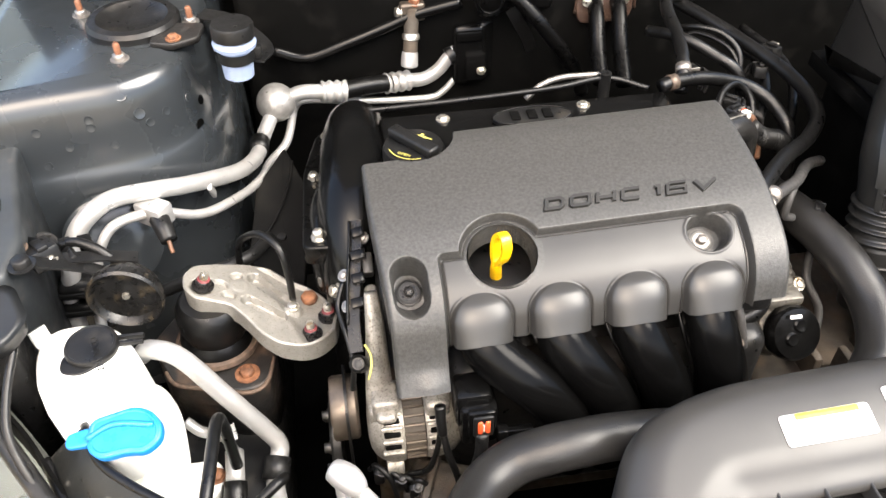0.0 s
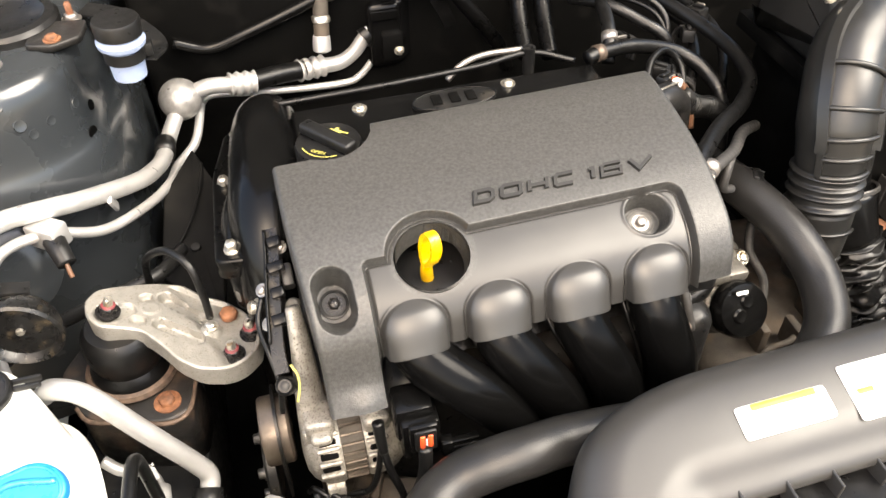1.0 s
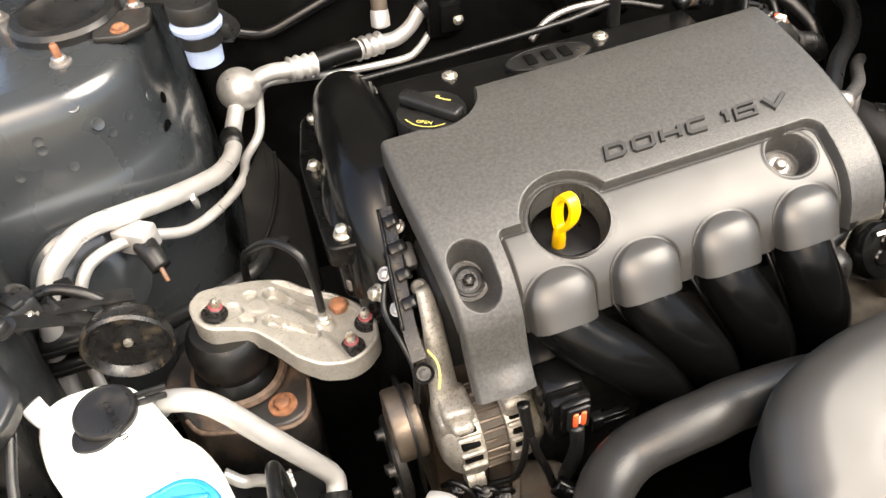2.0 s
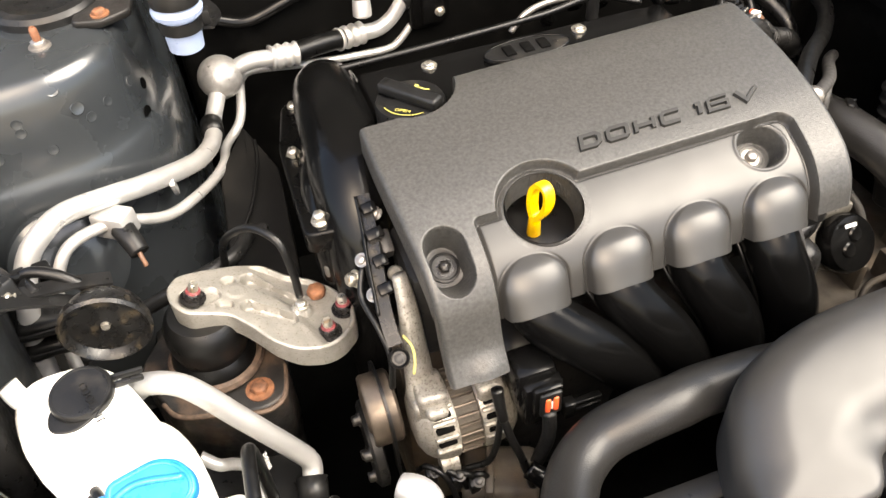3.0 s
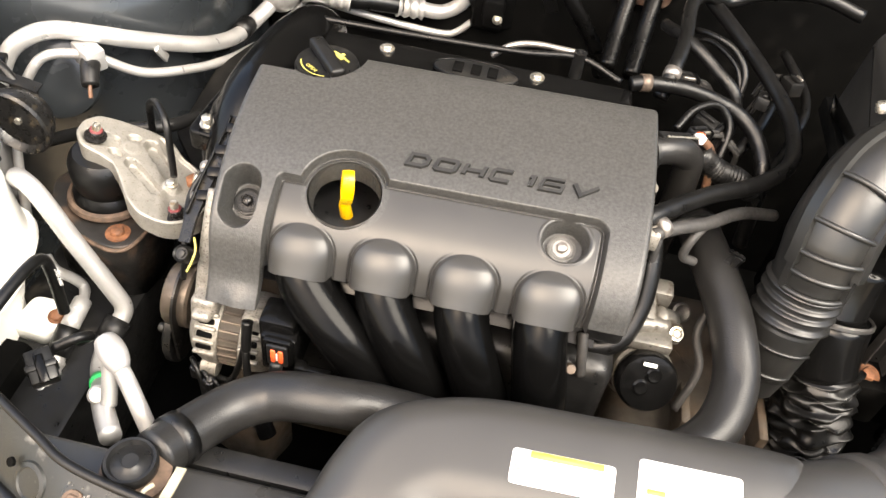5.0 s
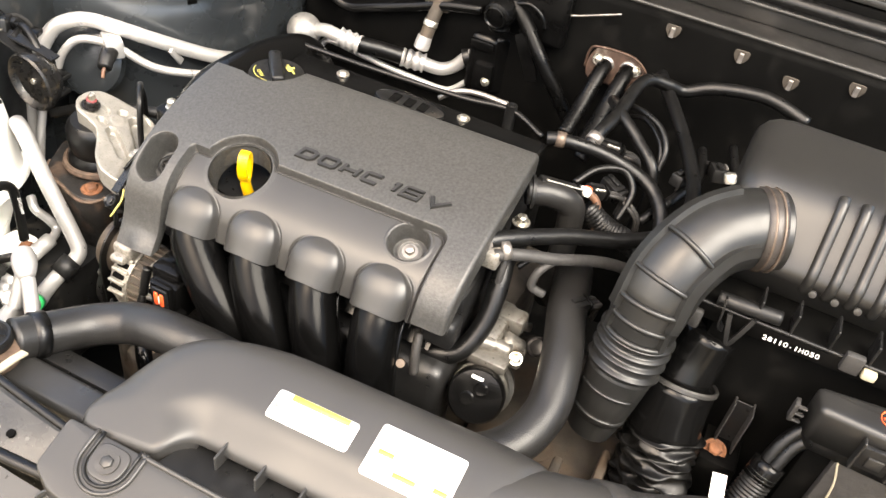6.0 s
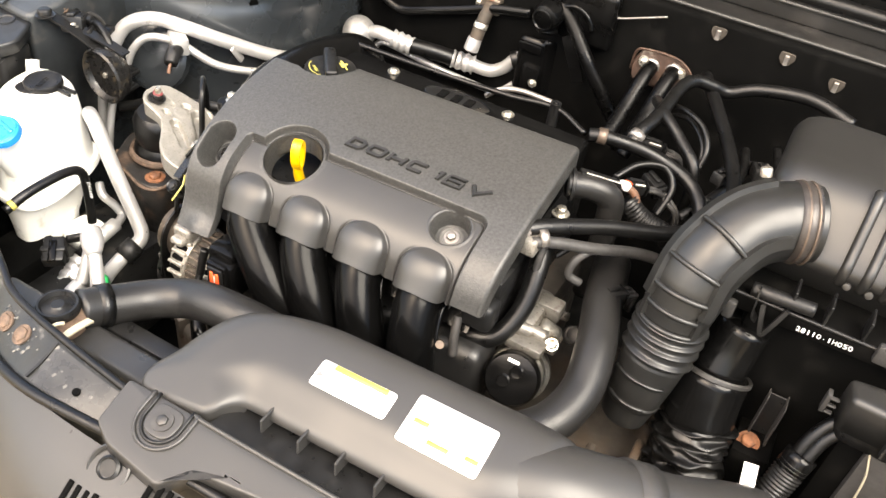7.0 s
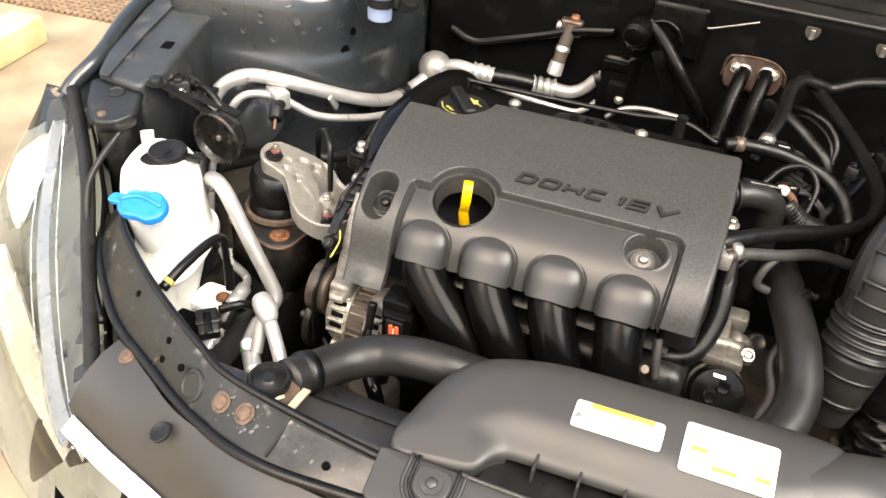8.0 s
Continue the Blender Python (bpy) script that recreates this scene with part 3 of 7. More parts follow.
part("worn_patch", bm, WORN, slam, "grey stretch where the paint is worn thin")
for k in range(16):
    x, w = rnd.uniform(0.29, 0.45), rnd.uniform(0.2, 0.75)
    u = slam_share(x, w)
    p = on_slam(u, w, -0.0012)
    n = (on_slam(u + 0.01, w) - p).cross(on_slam(u, w + 0.1) - p)
    r = rnd.uniform(0.003, 0.009)
    blot = [(r * (0.6 + 0.9 * rnd.random()) * math.cos(a), r * (0.3 + 0.5 * rnd.random()) * math.sin(a)) for a in (2 * math.pi * j / 18 for j in range(18))]
    part("scuff_patch", pillow(blot, 0, 0.0016, 0.0003, 1, m=Matrix.Translation(p) @ frame_of(n if n.z > 0 else -n)), SCUFF, slam)

# front plastic shroud before the seal
bm = bmesh.new()
rows = []
front = catmull([(-0.151, 0.284, 0.675), (-0.139, 0.281, 0.674), (-0.12, 0.275, 0.672), (-0.07, 0.260, 0.667), (0.024, 0.234, 0.663), (0.2, 0.17, 0.685), (0.55, 0.13, 0.70), (0.95, 0.15, 0.69)], 10)
back = catmull([(-0.130, 0.358, 0.722), (-0.118, 0.353, 0.722), (-0.10, 0.345, 0.724), (-0.06, 0.322, 0.728), (0.03, 0.278, 0.74), (0.2, 0.248, 0.755), (0.55, 0.250, 0.757), (0.95, 0.26, 0.755)], 10)
for o, i in zip(front, back):
    d = i - o
    rows.append([bm.verts.new(p) for p in (o - Vector((0, 0, 0.08)), o, o + d * 0.35 + Vector((0, 0, 0.012)), o + d * 0.7 + Vector((0, 0, 0.010)), i)])
for a, b in zip(rows, rows[1:]):
    for k in range(4):
        bm.faces.new((a[k], b[k], b[k + 1], a[k + 1]))
bmesh.ops.recalc_face_normals(bm, faces=bm.faces)
shroud = part("front_shroud", bm, DUCT, car, "grey plastic shroud behind the bumper", 50)
part("grille_trim", strap([p + Vector((-0.004, -0.010, -0.014)) for p in front[10::5]], 0.022, 0.006, up=(-0.3, -0.5, 0.8)), CHROME, car, "bright grille trim")
# added black block that fills the dark gap between headlight and slam panel
part("gap_shade_block", block((-0.235, 0.385, 0.40), (-0.150, 0.53, 0.615), 0.01), SHADOW, car)
for a, b in (((-0.175, 0.375, 0.690), (-0.215, 0.400, 0.640)), ((-0.150, 0.345, 0.692), (-0.185, 0.345, 0.640))):
    part("lamp_stay", strap([a, tuple((p + q) / 2 for p, q in zip(a, b)), b], 0.018, 0.003, up=(-0.3, -0.5, 0.8)), BLACK, car)
part("push_pin", lathe([(0.0125, -0.002), (0.012, 0.0008), (0.010, 0.0013), (0.009, 0.0007), (0, 0.0007)], (0.0009, 0.2636, 0.7287), (-0.25, -0.27, 0.93), 28), BLACK, shroud)
part("shroud_bolt", hexbolt((-0.1032, 0.3402, 0.7225), (-0.2, -0.25, 0.95), 0.008, 0.004, 0.011), OLDRUST, shroud, "rusty bolt")


def on_shroud(x, y):
    """A point of the shroud's upper face and the way that it faces."""
    o, i = min(zip(front, back), key=lambda q: abs(q[0].lerp(q[1], 0.6).x - x))
    w = (y - o.y) / (i.y - o.y)
    lift = float(np.interp(w, (0, 0.35, 0.7, 1), (0, 0.012, 0.010, 0)))
    return Vector((x, y, o.z + w * (i.z - o.z) + lift)), Vector((0, -(i.z - o.z - 0.004), i.y - o.y)).normalized()


p, n = on_shroud(0.272, 0.234)
part("shroud_screw", lathe([(0.0125, -0.004), (0.0125, 0.002), (0.010, 0.004), (0.0085, 0.0025), (0, 0.0025)], p, n, 28), BLACK, shroud)
part("screw_ring", lathe([(0.022, -0.003), (0.0235, 0.002), (0.0215, 0.003), (0.0195, 0.0)], p, n, 36, caps=False), DUCT, shroud)
part("shroud_seam", strap([on_shroud(0.213, y)[0] + Vector((0, 0, 0.0002)) for y in (0.15, 0.18, 0.21, 0.245)], 0.002, 0.0014), BLACK, shroud)
for x0, y0 in ((0.236, 0.19), (0.322, 0.22), (0.41, 0.205), (0.50, 0.21)):
    for k in range(5):
        p, n = on_shroud(x0 + 0.0105 * k, y0)
        part("vent_slot", block((-0.003, -0.026, -0.002), (0.003, 0.026, 0.0012), 0.001, 1, m=Matrix.Translation(p) @ Matrix.Rotation(math.atan2(-n.y, n.z), 4, "X")), SHADOW, shroud)
for x in (-0.46, 1.27):
    tyre = part("front_tyre", lathe([(0.19, -0.09), (0.27, -0.10), (0.305, -0.085), (0.31, 0.0), (0.305, 0.085), (0.27, 0.10), (0.19, 0.09)], (x - 0.08 if x < 0 else x + 0.08, 0.95, 0.31), (1, 0, 0), 40), RUBBER, car)
    part("wheel_rim", lathe([(0.19, -0.085), (0.18, -0.04), (0.06, -0.03), (0.0, -0.03)], (x - 0.08 if x < 0 else x + 0.08, 0.95, 0.31), (1, 0, 0), 40), ALU, tyre)

# headlight beside the wing
head = thing("headlight", (-0.38, 0.42, 0.50), "clear plastic headlight beside the dark grey wing", "headlight")
HI = catmull([(-0.430, 0.650, 0.835), (-0.340, 0.558, 0.780), (-0.271, 0.469, 0.738), (-0.201, 0.381, 0.700), (-0.145, 0.313, 0.672), (-0.118, 0.280, 0.655)], 8)
HO = catmull([(-0.462, 0.672, 0.822), (-0.576, 0.604, 0.66), (-0.531, 0.48, 0.56), (-0.372, 0.326, 0.49), (-0.24, 0.252, 0.49), (-0.13, 0.215, 0.50)], 8)
def headlight_skin(lift, depth):
    bm = bmesh.new()
    rows = []
    for i, o in zip(HI, HO):
        out = (o - i).cross(Vector((0.7, -0.7, 0))).normalized()
        out = out if out.z > 0 else -out
        rows.append([bm.verts.new(i.lerp(o, t) + out * (lift * math.sin(math.pi * min(1, t * 0.9 + 0.08)) - depth)) for t in (k / 14 for k in range(15))])
    for a, b in zip(rows, rows[1:]):
        for k in range(14):
            bm.faces.new((a[k], b[k], b[k + 1], a[k + 1]))
    bmesh.ops.recalc_face_normals(bm, faces=bm.faces)
    return bm
lens = part("lens", headlight_skin(0.03, 0.0), LENS, head, angle=60)
lens.visible_shadow = False
part("reflector", headlight_skin(0.0, 0.045), REFLECTOR, head, angle=60)
part("chrome_strip", strap([i.lerp(o, 0.27) - Vector((0, 0, 0.004)) for i, o in zip(HI, HO)][3:37:4], 0.022, 0.004, up=(-0.3, -0.5, 0.8)), SILVER, head, "satin silver strip")
part("strip_edge", tube([i.lerp(o, 0.36) - Vector((0, 0, 0.002)) for i, o in zip(HI, HO)][3:37:4], 0.0018, 8), PLATEGLARE, head)
part("strip_edge", tube([i.lerp(o, 0.18) - Vector((0, 0, 0.002)) for i, o in zip(HI, HO)][3:37:4], 0.0015, 8), PLATEGLARE, head)
# added black sheet behind the headlight, standing in for shade in the gap
part("housing_shade_wall", strap([p + Vector((0.016, 0.012, -0.16)) for p in HI[0:33:4]], 0.004, 0.30), SHADOW, head)


def glare_band(ks, near, far, depth):
    """A bright band that imitates sky glare on the lens: along the headlight's rows ks, from the share near to the
    share far of its width.
    """
    bm = bmesh.new()
    rows = []
    for k, a, b in zip(ks, near, far):
        i, o = HI[k], HO[k]
        out = (o - i).cross(Vector((0.7, -0.7, 0))).normalized()
        out = out if out.z > 0 else -out
        rows.append([bm.verts.new(i.lerp(o, a + (b - a) * q) + out * (h - depth)) for q, h in ((0, -0.004), (0.06, 0), (0.94, 0), (1, -0.004))])
    for a, b in zip(rows, rows[1:]):
        for j in range(3):
            bm.faces.new((a[j], b[j], b[j + 1], a[j + 1]))
    bmesh.ops.recalc_face_normals(bm, faces=bm.faces)
    return bm


# two added bright bands in place of the sky's reflection in the lens
part("lens_glare", glare_band((14, 17, 20, 23, 26, 29, 32, 36), (0.60, 0.50, 0.42, 0.36, 0.30, 0.26, 0.22, 0.18), (0.86, 0.76, 0.66, 0.58, 0.52, 0.48, 0.46, 0.46), 0.012), PLATEGLARE, head, "bright band standing for sky glare on the lens")
part("lens_glare", glare_band((4, 6, 8, 10, 12, 13), (0.30, 0.34, 0.38, 0.42, 0.46, 0.49), (0.55, 0.80, 0.78, 0.68, 0.58, 0.52), 0.014), PLATEGLARE, head, "bright band standing for sky glare on the lens")
part("lens_rim", tube([p + Vector((0.004, 0.002, 0.004)) for p in HI], 0.0095, 12, 1), BLACK, head)

# ---- engine ----
engine = thing("engine", (0.28, 0.74, 0.36), "dirty aluminium engine under its plastic covers", "engine")
part("block", block((0.04, 0.65, 0.34), (0.52, 0.90, 0.70), 0.015), BELLY, engine)
part("cylinder_head", block((0.06, 0.62, 0.70), (0.49, 0.89, 0.815), 0.01), BLACK, engine)
bm = block((0.09, 0.76, 0.80), (0.475, 0.907, 0.862), 0.006, 3)
cam_cover = part("cam_cover", bm, GLOSS, engine, "black plastic camshaft cover")
for x, y, z in ((0.171, 0.887, 0.862), (0.357, 0.889, 0.862)):
    part("bolt", hexbolt((x, y, z), (0, 0, 1), 0.006, 0.005, 0.009), STEEL, cam_cover)

# timing cover
timing = part("timing_cover", tube([(0.062, 0.985, 0.78), (0.060, 0.955, 0.815), (0.056, 0.90, 0.828), (0.052, 0.82, 0.832), (0.047, 0.765, 0.824), (0.043, 0.728, 0.79), (0.041, 0.712, 0.73), (0.04, 0.71, 0.55)], lambda s: 0.042 - 0.004 * math.cos(6.3 * s), 32, 10), TIMING, engine, "glossy black timing cover", 60)
part("timing_flange", pillow(rounded([(-0.018, 0.715), (0.03, 0.71), (0.05, 0.95), (0.03, 0.985), (0.005, 0.975), (-0.014, 0.88)], 0.012), 0.775, 0.800, 0.004, tilt=lambda x, y: 0.02 - 0.08 * (y - 0.71)), DEEPBLACK, engine)
part("timing_lobe", tube([(0.030, 0.86, 0.795), (0.024, 0.80, 0.808), (0.020, 0.765, 0.802), (0.0185, 0.742, 0.782), (0.018, 0.735, 0.74)], lambda s: 0.027 + 0.005 * math.sin(3.0 * s), 28, 10), TIMING, engine, angle=60)
for p in ((0.019, 0.965, 0.803), (0.0, 0.86, 0.815), (0.002, 0.731, 0.828)):
    p = Vector(p)
    part("bolt_boss", lathe([(0.011, -0.03), (0.011, -0.008), (0, -0.008)], p, (-0.1, -0.1, 1), 20), TIMING, timing)
    part("flange_bolt", hexbolt(p - Vector((0, 0, 0.008)), (-0.1, -0.1, 1), 0.0065, 0.011, 0.0095), STEEL, timing)
part("casting_lip", block((-0.006, 0.716, 0.752), (0.052, 0.752, 0.770), 0.004, 3), LIPALU, engine)
part("casting_rim", block((-0.004, 0.717, 0.7705), (0.052, 0.752, 0.780), 0.003, 3), TIMING, engine)
part("casting_boss", block((0.030, 0.655, 0.765), (0.046, 0.688, 0.806), 0.006, 3), DARKRUST, engine)
part("plate_bolt", hexbolt((0.018, 0.668, 0.792), (-1, -0.3, 0.4), 0.007, 0.010, 0.009), STEEL, engine)
CHANNEL = [(0.045, 0.718, 0.849), (0.042, 0.69, 0.836), (0.036, 0.65, 0.816), (0.031, 0.61, 0.795), (0.031, 0.585, 0.780)]
part("wiring_channel", strap(CHANNEL, 0.0135, 0.0035, up=(-0.25, -0.5, 0.8)), HORNBLACK, engine, "dusty black wiring channel")
for y, z, w in ((0.700, 0.846, 0.007), (0.676, 0.834, 0.0085), (0.652, 0.822, 0.007), (0.628, 0.809, 0.008)):
    x = 0.031 + 0.014 * (y - 0.585) / 0.133
    part("channel_clip", block((-w, -0.005, -0.004), (w, 0.006, 0.005), 0.0015, m=Matrix.Translation((x + 0.003, y, z)) @ Matrix.Rotation(radians(28), 4, "X") @ Matrix.Rotation(radians(8), 4, "Z")), GLOSS, engine)
part("sensor_block", block((-0.006, -0.013, -0.010), (0.006, 0.012, 0.009), 0.003, m=Matrix.Translation((0.053, 0.678, 0.818)) @ Matrix.Rotation(radians(28), 4, "X")), FADED, engine, "dusty sensor housing")
part("sensor_boss", lathe([(0.008, -0.010), (0.008, 0.004), (0.006, 0.006), (0, 0.006)], (0.054, 0.650, 0.802), (-0.3, -0.5, 0.8), 18), LIPALU, engine)
for at in ((0.026, 0.664, 0.818), (0.0265, 0.632, 0.802), (0.052, 0.700, 0.838)):
    part("channel_bolt", hexbolt(at, (-0.5, -0.4, 0.75), 0.0048, 0.005, 0.007), BAND, engine)
part("channel_edge", tube([(0.038, 0.716, 0.851), (0.035, 0.69, 0.839), (0.029, 0.65, 0.819), (0.0245, 0.61, 0.797)], 0.0018, 8), GLOSS, engine)
part("wire", tube([(0.024, 0.66, 0.812), (0.016, 0.64, 0.795), (0.022, 0.61, 0.782), (0.026, 0.59, 0.76), (0.022, 0.585, 0.72)], 0.0032, 10), RUBBER, engine)
cap_ = part("sensor_cap", lathe([(0.0092, -0.022), (0.0098, 0.0), (0.0085, 0.003), (0.0065, 0.001), (0, 0.001)], (0.031, 0.576, 0.772), (-0.15, -0.6, 0.78), 24), RUBBER, engine)
part("cap_bolt", lathe([(0.0045, 0.0), (0.0045, 0.0035), (0.003, 0.004), (0, 0.004)], (0.031, 0.576, 0.772), (-0.15, -0.6, 0.78), 16), BLACK, cap_)
part("marker_wire", tube([(0.040, 0.590, 0.785), (0.045, 0.580, 0.778), (0.044, 0.570, 0.770), (0.040, 0.563, 0.760)], 0.0013, 8), YPRINT, engine, "yellow marker wire")

# engine cover: a formed shell over a bent profile
PROFILE = [(0.799, 0.907), (0.775, 0.907), (0.75, 0.904), (0.70, 0.896), (0.66, 0.887), (0.635, 0.879), (0.61, 0.869), (0.59, 0.858), (0.576, 0.845), (0.566, 0.829), (0.560, 0.810), (0.554, 0.79), (0.545, 0.772), (0.535, 0.757), (0.532, 0.752)]
_line = catmull([(0, y, z) for y, z in PROFILE], 12)
_arc = [0.0]
for a, b in zip(_line, _line[1:]):
    _arc.append(_arc[-1] + (b - a).length)
ARC = np.array(_arc)
PY, PZ = np.array([p.y for p in _line]), np.array([p.z for p in _line])


def arc_of(y):
    return float(np.interp(-y, -PY, ARC))


def arc_at(z):
    front_part = PY < 0.7
    return np.interp(-z, -PZ[front_part], ARC[front_part])


def arc_of_z(z):
    return float(arc_at(z))


def sstep(a, b, v):
    t = np.clip((v - a) / (b - a), 0, 1)
    return t * t * (3 - 2 * t)


XL, XR = 0.058, 0.491
HOLE = (0.192, arc_of(0.6185), 0.0375)
OILCUT = (0.122, arc_of(0.797), 0.047)
DOME_END = 0.802
DOMES = (0.162, 0.245, 0.327, 0.410)


def cover_shape():
    nx, ns = 440, 380
    x, s = np.meshgrid(np.linspace(XL, XR, nx + 1), np.linspace(0, ARC[-1], ns + 1), indexing="ij")
    cell = max((XR - XL) / nx, ARC[-1] / ns)
    for cx, cs, r in (HOLE, OILCUT):
        dx, ds = x - cx, s - cs
        d = np.hypot(dx, ds) + 1e-9
        near = np.abs(d - r) < 0.62 * cell
        x, s = np.where(near, cx + dx / d * r, x), np.where(near, cs + ds / d * r, s)
    # the front ends in arched lips under the domes
    def lip_of(x):
        z = np.full(x.shape, 0.800)
        for c in DOMES:
            z += (DOME_END - 0.800 + 0.006 * (1 - ((x - c) / 0.0325) ** 2)) * (np.abs(x - c) < 0.0325)
        return arc_at(z)

    lip = lip_of(x)
    s = np.where((np.abs(s - lip) < 0.51 * ARC[-1] / ns) & (x > 0.124) & (x < 0.453), lip, s)

    # recessed front panel
    def box(x0, x1, s0, r):
        cx, hx = (x0 + x1) / 2, (x1 - x0) / 2
        qx, qs = np.abs(x - cx) - hx + r, (s0 - s) + r
        return np.hypot(np.maximum(qx, 0), np.maximum(qs, 0)) + np.minimum(np.maximum(qx, qs), 0) - r

    groove = np.minimum(box(0.215, 0.452, arc_of(0.637), 0.015), box(0.124, 0.26, arc_of(0.624), 0.006))
    groove = np.minimum(groove, np.hypot(x - HOLE[0], s - HOLE[1]) - 0.0455)
    off = -0.0085 * sstep(0.0010, -0.0022, groove)
    off -= 0.0028 * np.exp(-((groove + 0.003) / 0.0016) ** 2)
    # domes over the intake runners
    top = arc_of(0.584)
    for cx in DOMES:
        r = 0.0325
        c = top + r
        d = np.where(s < c, np.hypot(x - cx, s - c), np.abs(x - cx)) - r
        off -= 0.0022 * np.exp(-((d - 0.0008) / 0.0013) ** 2) * sstep(top, top + 0.02, s)
        k = np.clip(-d / (0.95 * r), 0, 1)
        rise = 0.30 * sstep(top - 0.004, top + 0.016, s) + 0.70 * np.clip((s - top) / 0.062, 0, 1)
        off += 0.0245 * np.sqrt(np.clip(1 - (1 - k) ** 2.2, 0, 1)) * sstep(0.0, 0.10, k) * rise
    # bolt pockets
    pl = np.hypot(x - 0.088, np.maximum(np.abs(s - arc_of(0.596)) - 0.0125, 0)) - 0.0205
    off -= 0.036 * sstep(0.0012, -0.0045, pl)
    pr = np.hypot(x - 0.414, s - arc_of(0.613)) - 0.0225
    off -= 0.025 * sstep(0.0010, -0.0030, pr)
    off += 0.0010 * np.exp(-((pr - 0.003) / 0.0014) ** 2)
    # rounded outer edges
    for d in (x - XL, XR - x, s):
        q = np.clip(1 - d / 0.006, 0, 1)
        off -= 0.006 * (1 - np.sqrt(np.clip(1 - q * q, 0, 1)))
    # slight bump at the end of the side leg
    off += 0.006 * np.exp(-((x - 0.10) / 0.02) ** 2) * sstep(arc_of_z(0.785), arc_of_z(0.765), s)

    y, z = np.interp(s, ARC, PY), np.interp(s, ARC, PZ)
    e = 0.0008
    ty = np.interp(s + e, ARC, PY) - np.interp(s - e, ARC, PY)
    tz = np.interp(s + e, ARC, PZ) - np.interp(s - e, ARC, PZ)
    ln = np.hypot(ty, tz) + 1e-12
    ny, nz = tz / ln, -ty / ln
    xx = x + 0.003 * np.sin(np.pi * np.clip(s / arc_of_z(0.81), 0, 1)) * np.clip((x - 0.28) / 0.21, 0, 1) ** 3
    xx = xx + 0.010 * sstep(arc_of(0.73), arc_of_z(0.80), s) * np.clip((0.124 - x) / 0.065, 0, 1)
    yy, zz = y + ny * off, z + nz * off + 0.03 * (x - 0.28)
    # which cells stay
    cx, cs = (x[:-1, :-1] + x[1:, 1:]) / 2, (s[:-1, :-1] + s[1:, 1:]) / 2
    keep = np.hypot(cx - HOLE[0], cs - HOLE[1]) > HOLE[2]
    keep &= np.hypot(cx - OILCUT[0], cs - OILCUT[1]) > OILCUT[2]
    keep &= ~((cx < OILCUT[0]) & (cs < arc_of(0.755)))
    end = np.where(cx < 0.124, ARC[-1] - 0.010, np.where(cx > 0.453, arc_of_z(0.807), lip_of(cx)))
    keep &= cs < end
    hole_d = np.hypot(x - HOLE[0], s - HOLE[1]) - 0.043
    satin = (np.maximum(groove, np.maximum(-pr, -hole_d)) < -0.001)[:-1, :-1]
    return xx, yy, zz, keep, satin


def build_cover():
    xx, yy, zz, keep, satin = cover_shape()
    bm = bmesh.new()
    used = np.zeros(xx.shape, bool)
    for a in (0, 1):
        for b in (0, 1):
            used[a:a + keep.shape[0], b:b + keep.shape[1]] |= keep
    verts = {}
    for i, j in zip(*np.nonzero(used)):
        verts[(i, j)] = bm.verts.new((xx[i, j], yy[i, j], zz[i, j]))
    for i, j in zip(*np.nonzero(keep)):
        bm.faces.new((verts[(i, j)], verts[(i, j + 1)], verts[(i + 1, j + 1)], verts[(i + 1, j)])).material_index = int(satin[i, j])
    rim = [e for e in bm.edges if len(e.link_faces) == 1]
    made = bmesh.ops.extrude_edge_only(bm, edges=rim)["geom"]
    down = [g for g in made if isinstance(g, bmesh.types.BMVert)]
    for v in down:
        front_end = v.co.z < 0.83
        v.co += Vector((0, 0.012, 0.002)) if front_end else Vector((0, 0, -0.024))
    bmesh.ops.recalc_face_normals(bm, faces=bm.faces)
    return bm


cover = thing("engine_cover", (0.28, 0.68, 0.80), "dark grey grained plastic engine cover with four runner domes", "engine cover")
part("shell", build_cover(), COVER, cover, angle=50).data.materials.append(PANEL)


def on_cover(x, y, lift=0.0):
    s = arc_of(y)
    z = float(np.interp(s, ARC, PZ)) + 0.03 * (x - 0.28)
    ty, tz = np.interp(s + 1e-3, ARC, PY) - np.interp(s - 1e-3, ARC, PY), np.interp(s + 1e-3, ARC, PZ) - np.interp(s - 1e-3, ARC, PZ)
    n = Vector((0, tz, -ty)).normalized()
    return Vector((x, y, z)) + n * lift, n


def cover_plane(x, y, lift=0.0):
    p, n = on_cover(x, y, lift)
    ex = Vector((1, 0, 0.03)).normalized()
    ey = n.cross(ex).normalized()
    return Matrix.Translation(p) @ Matrix((ex, ey, ex.cross(ey))).transposed().to_4x4()


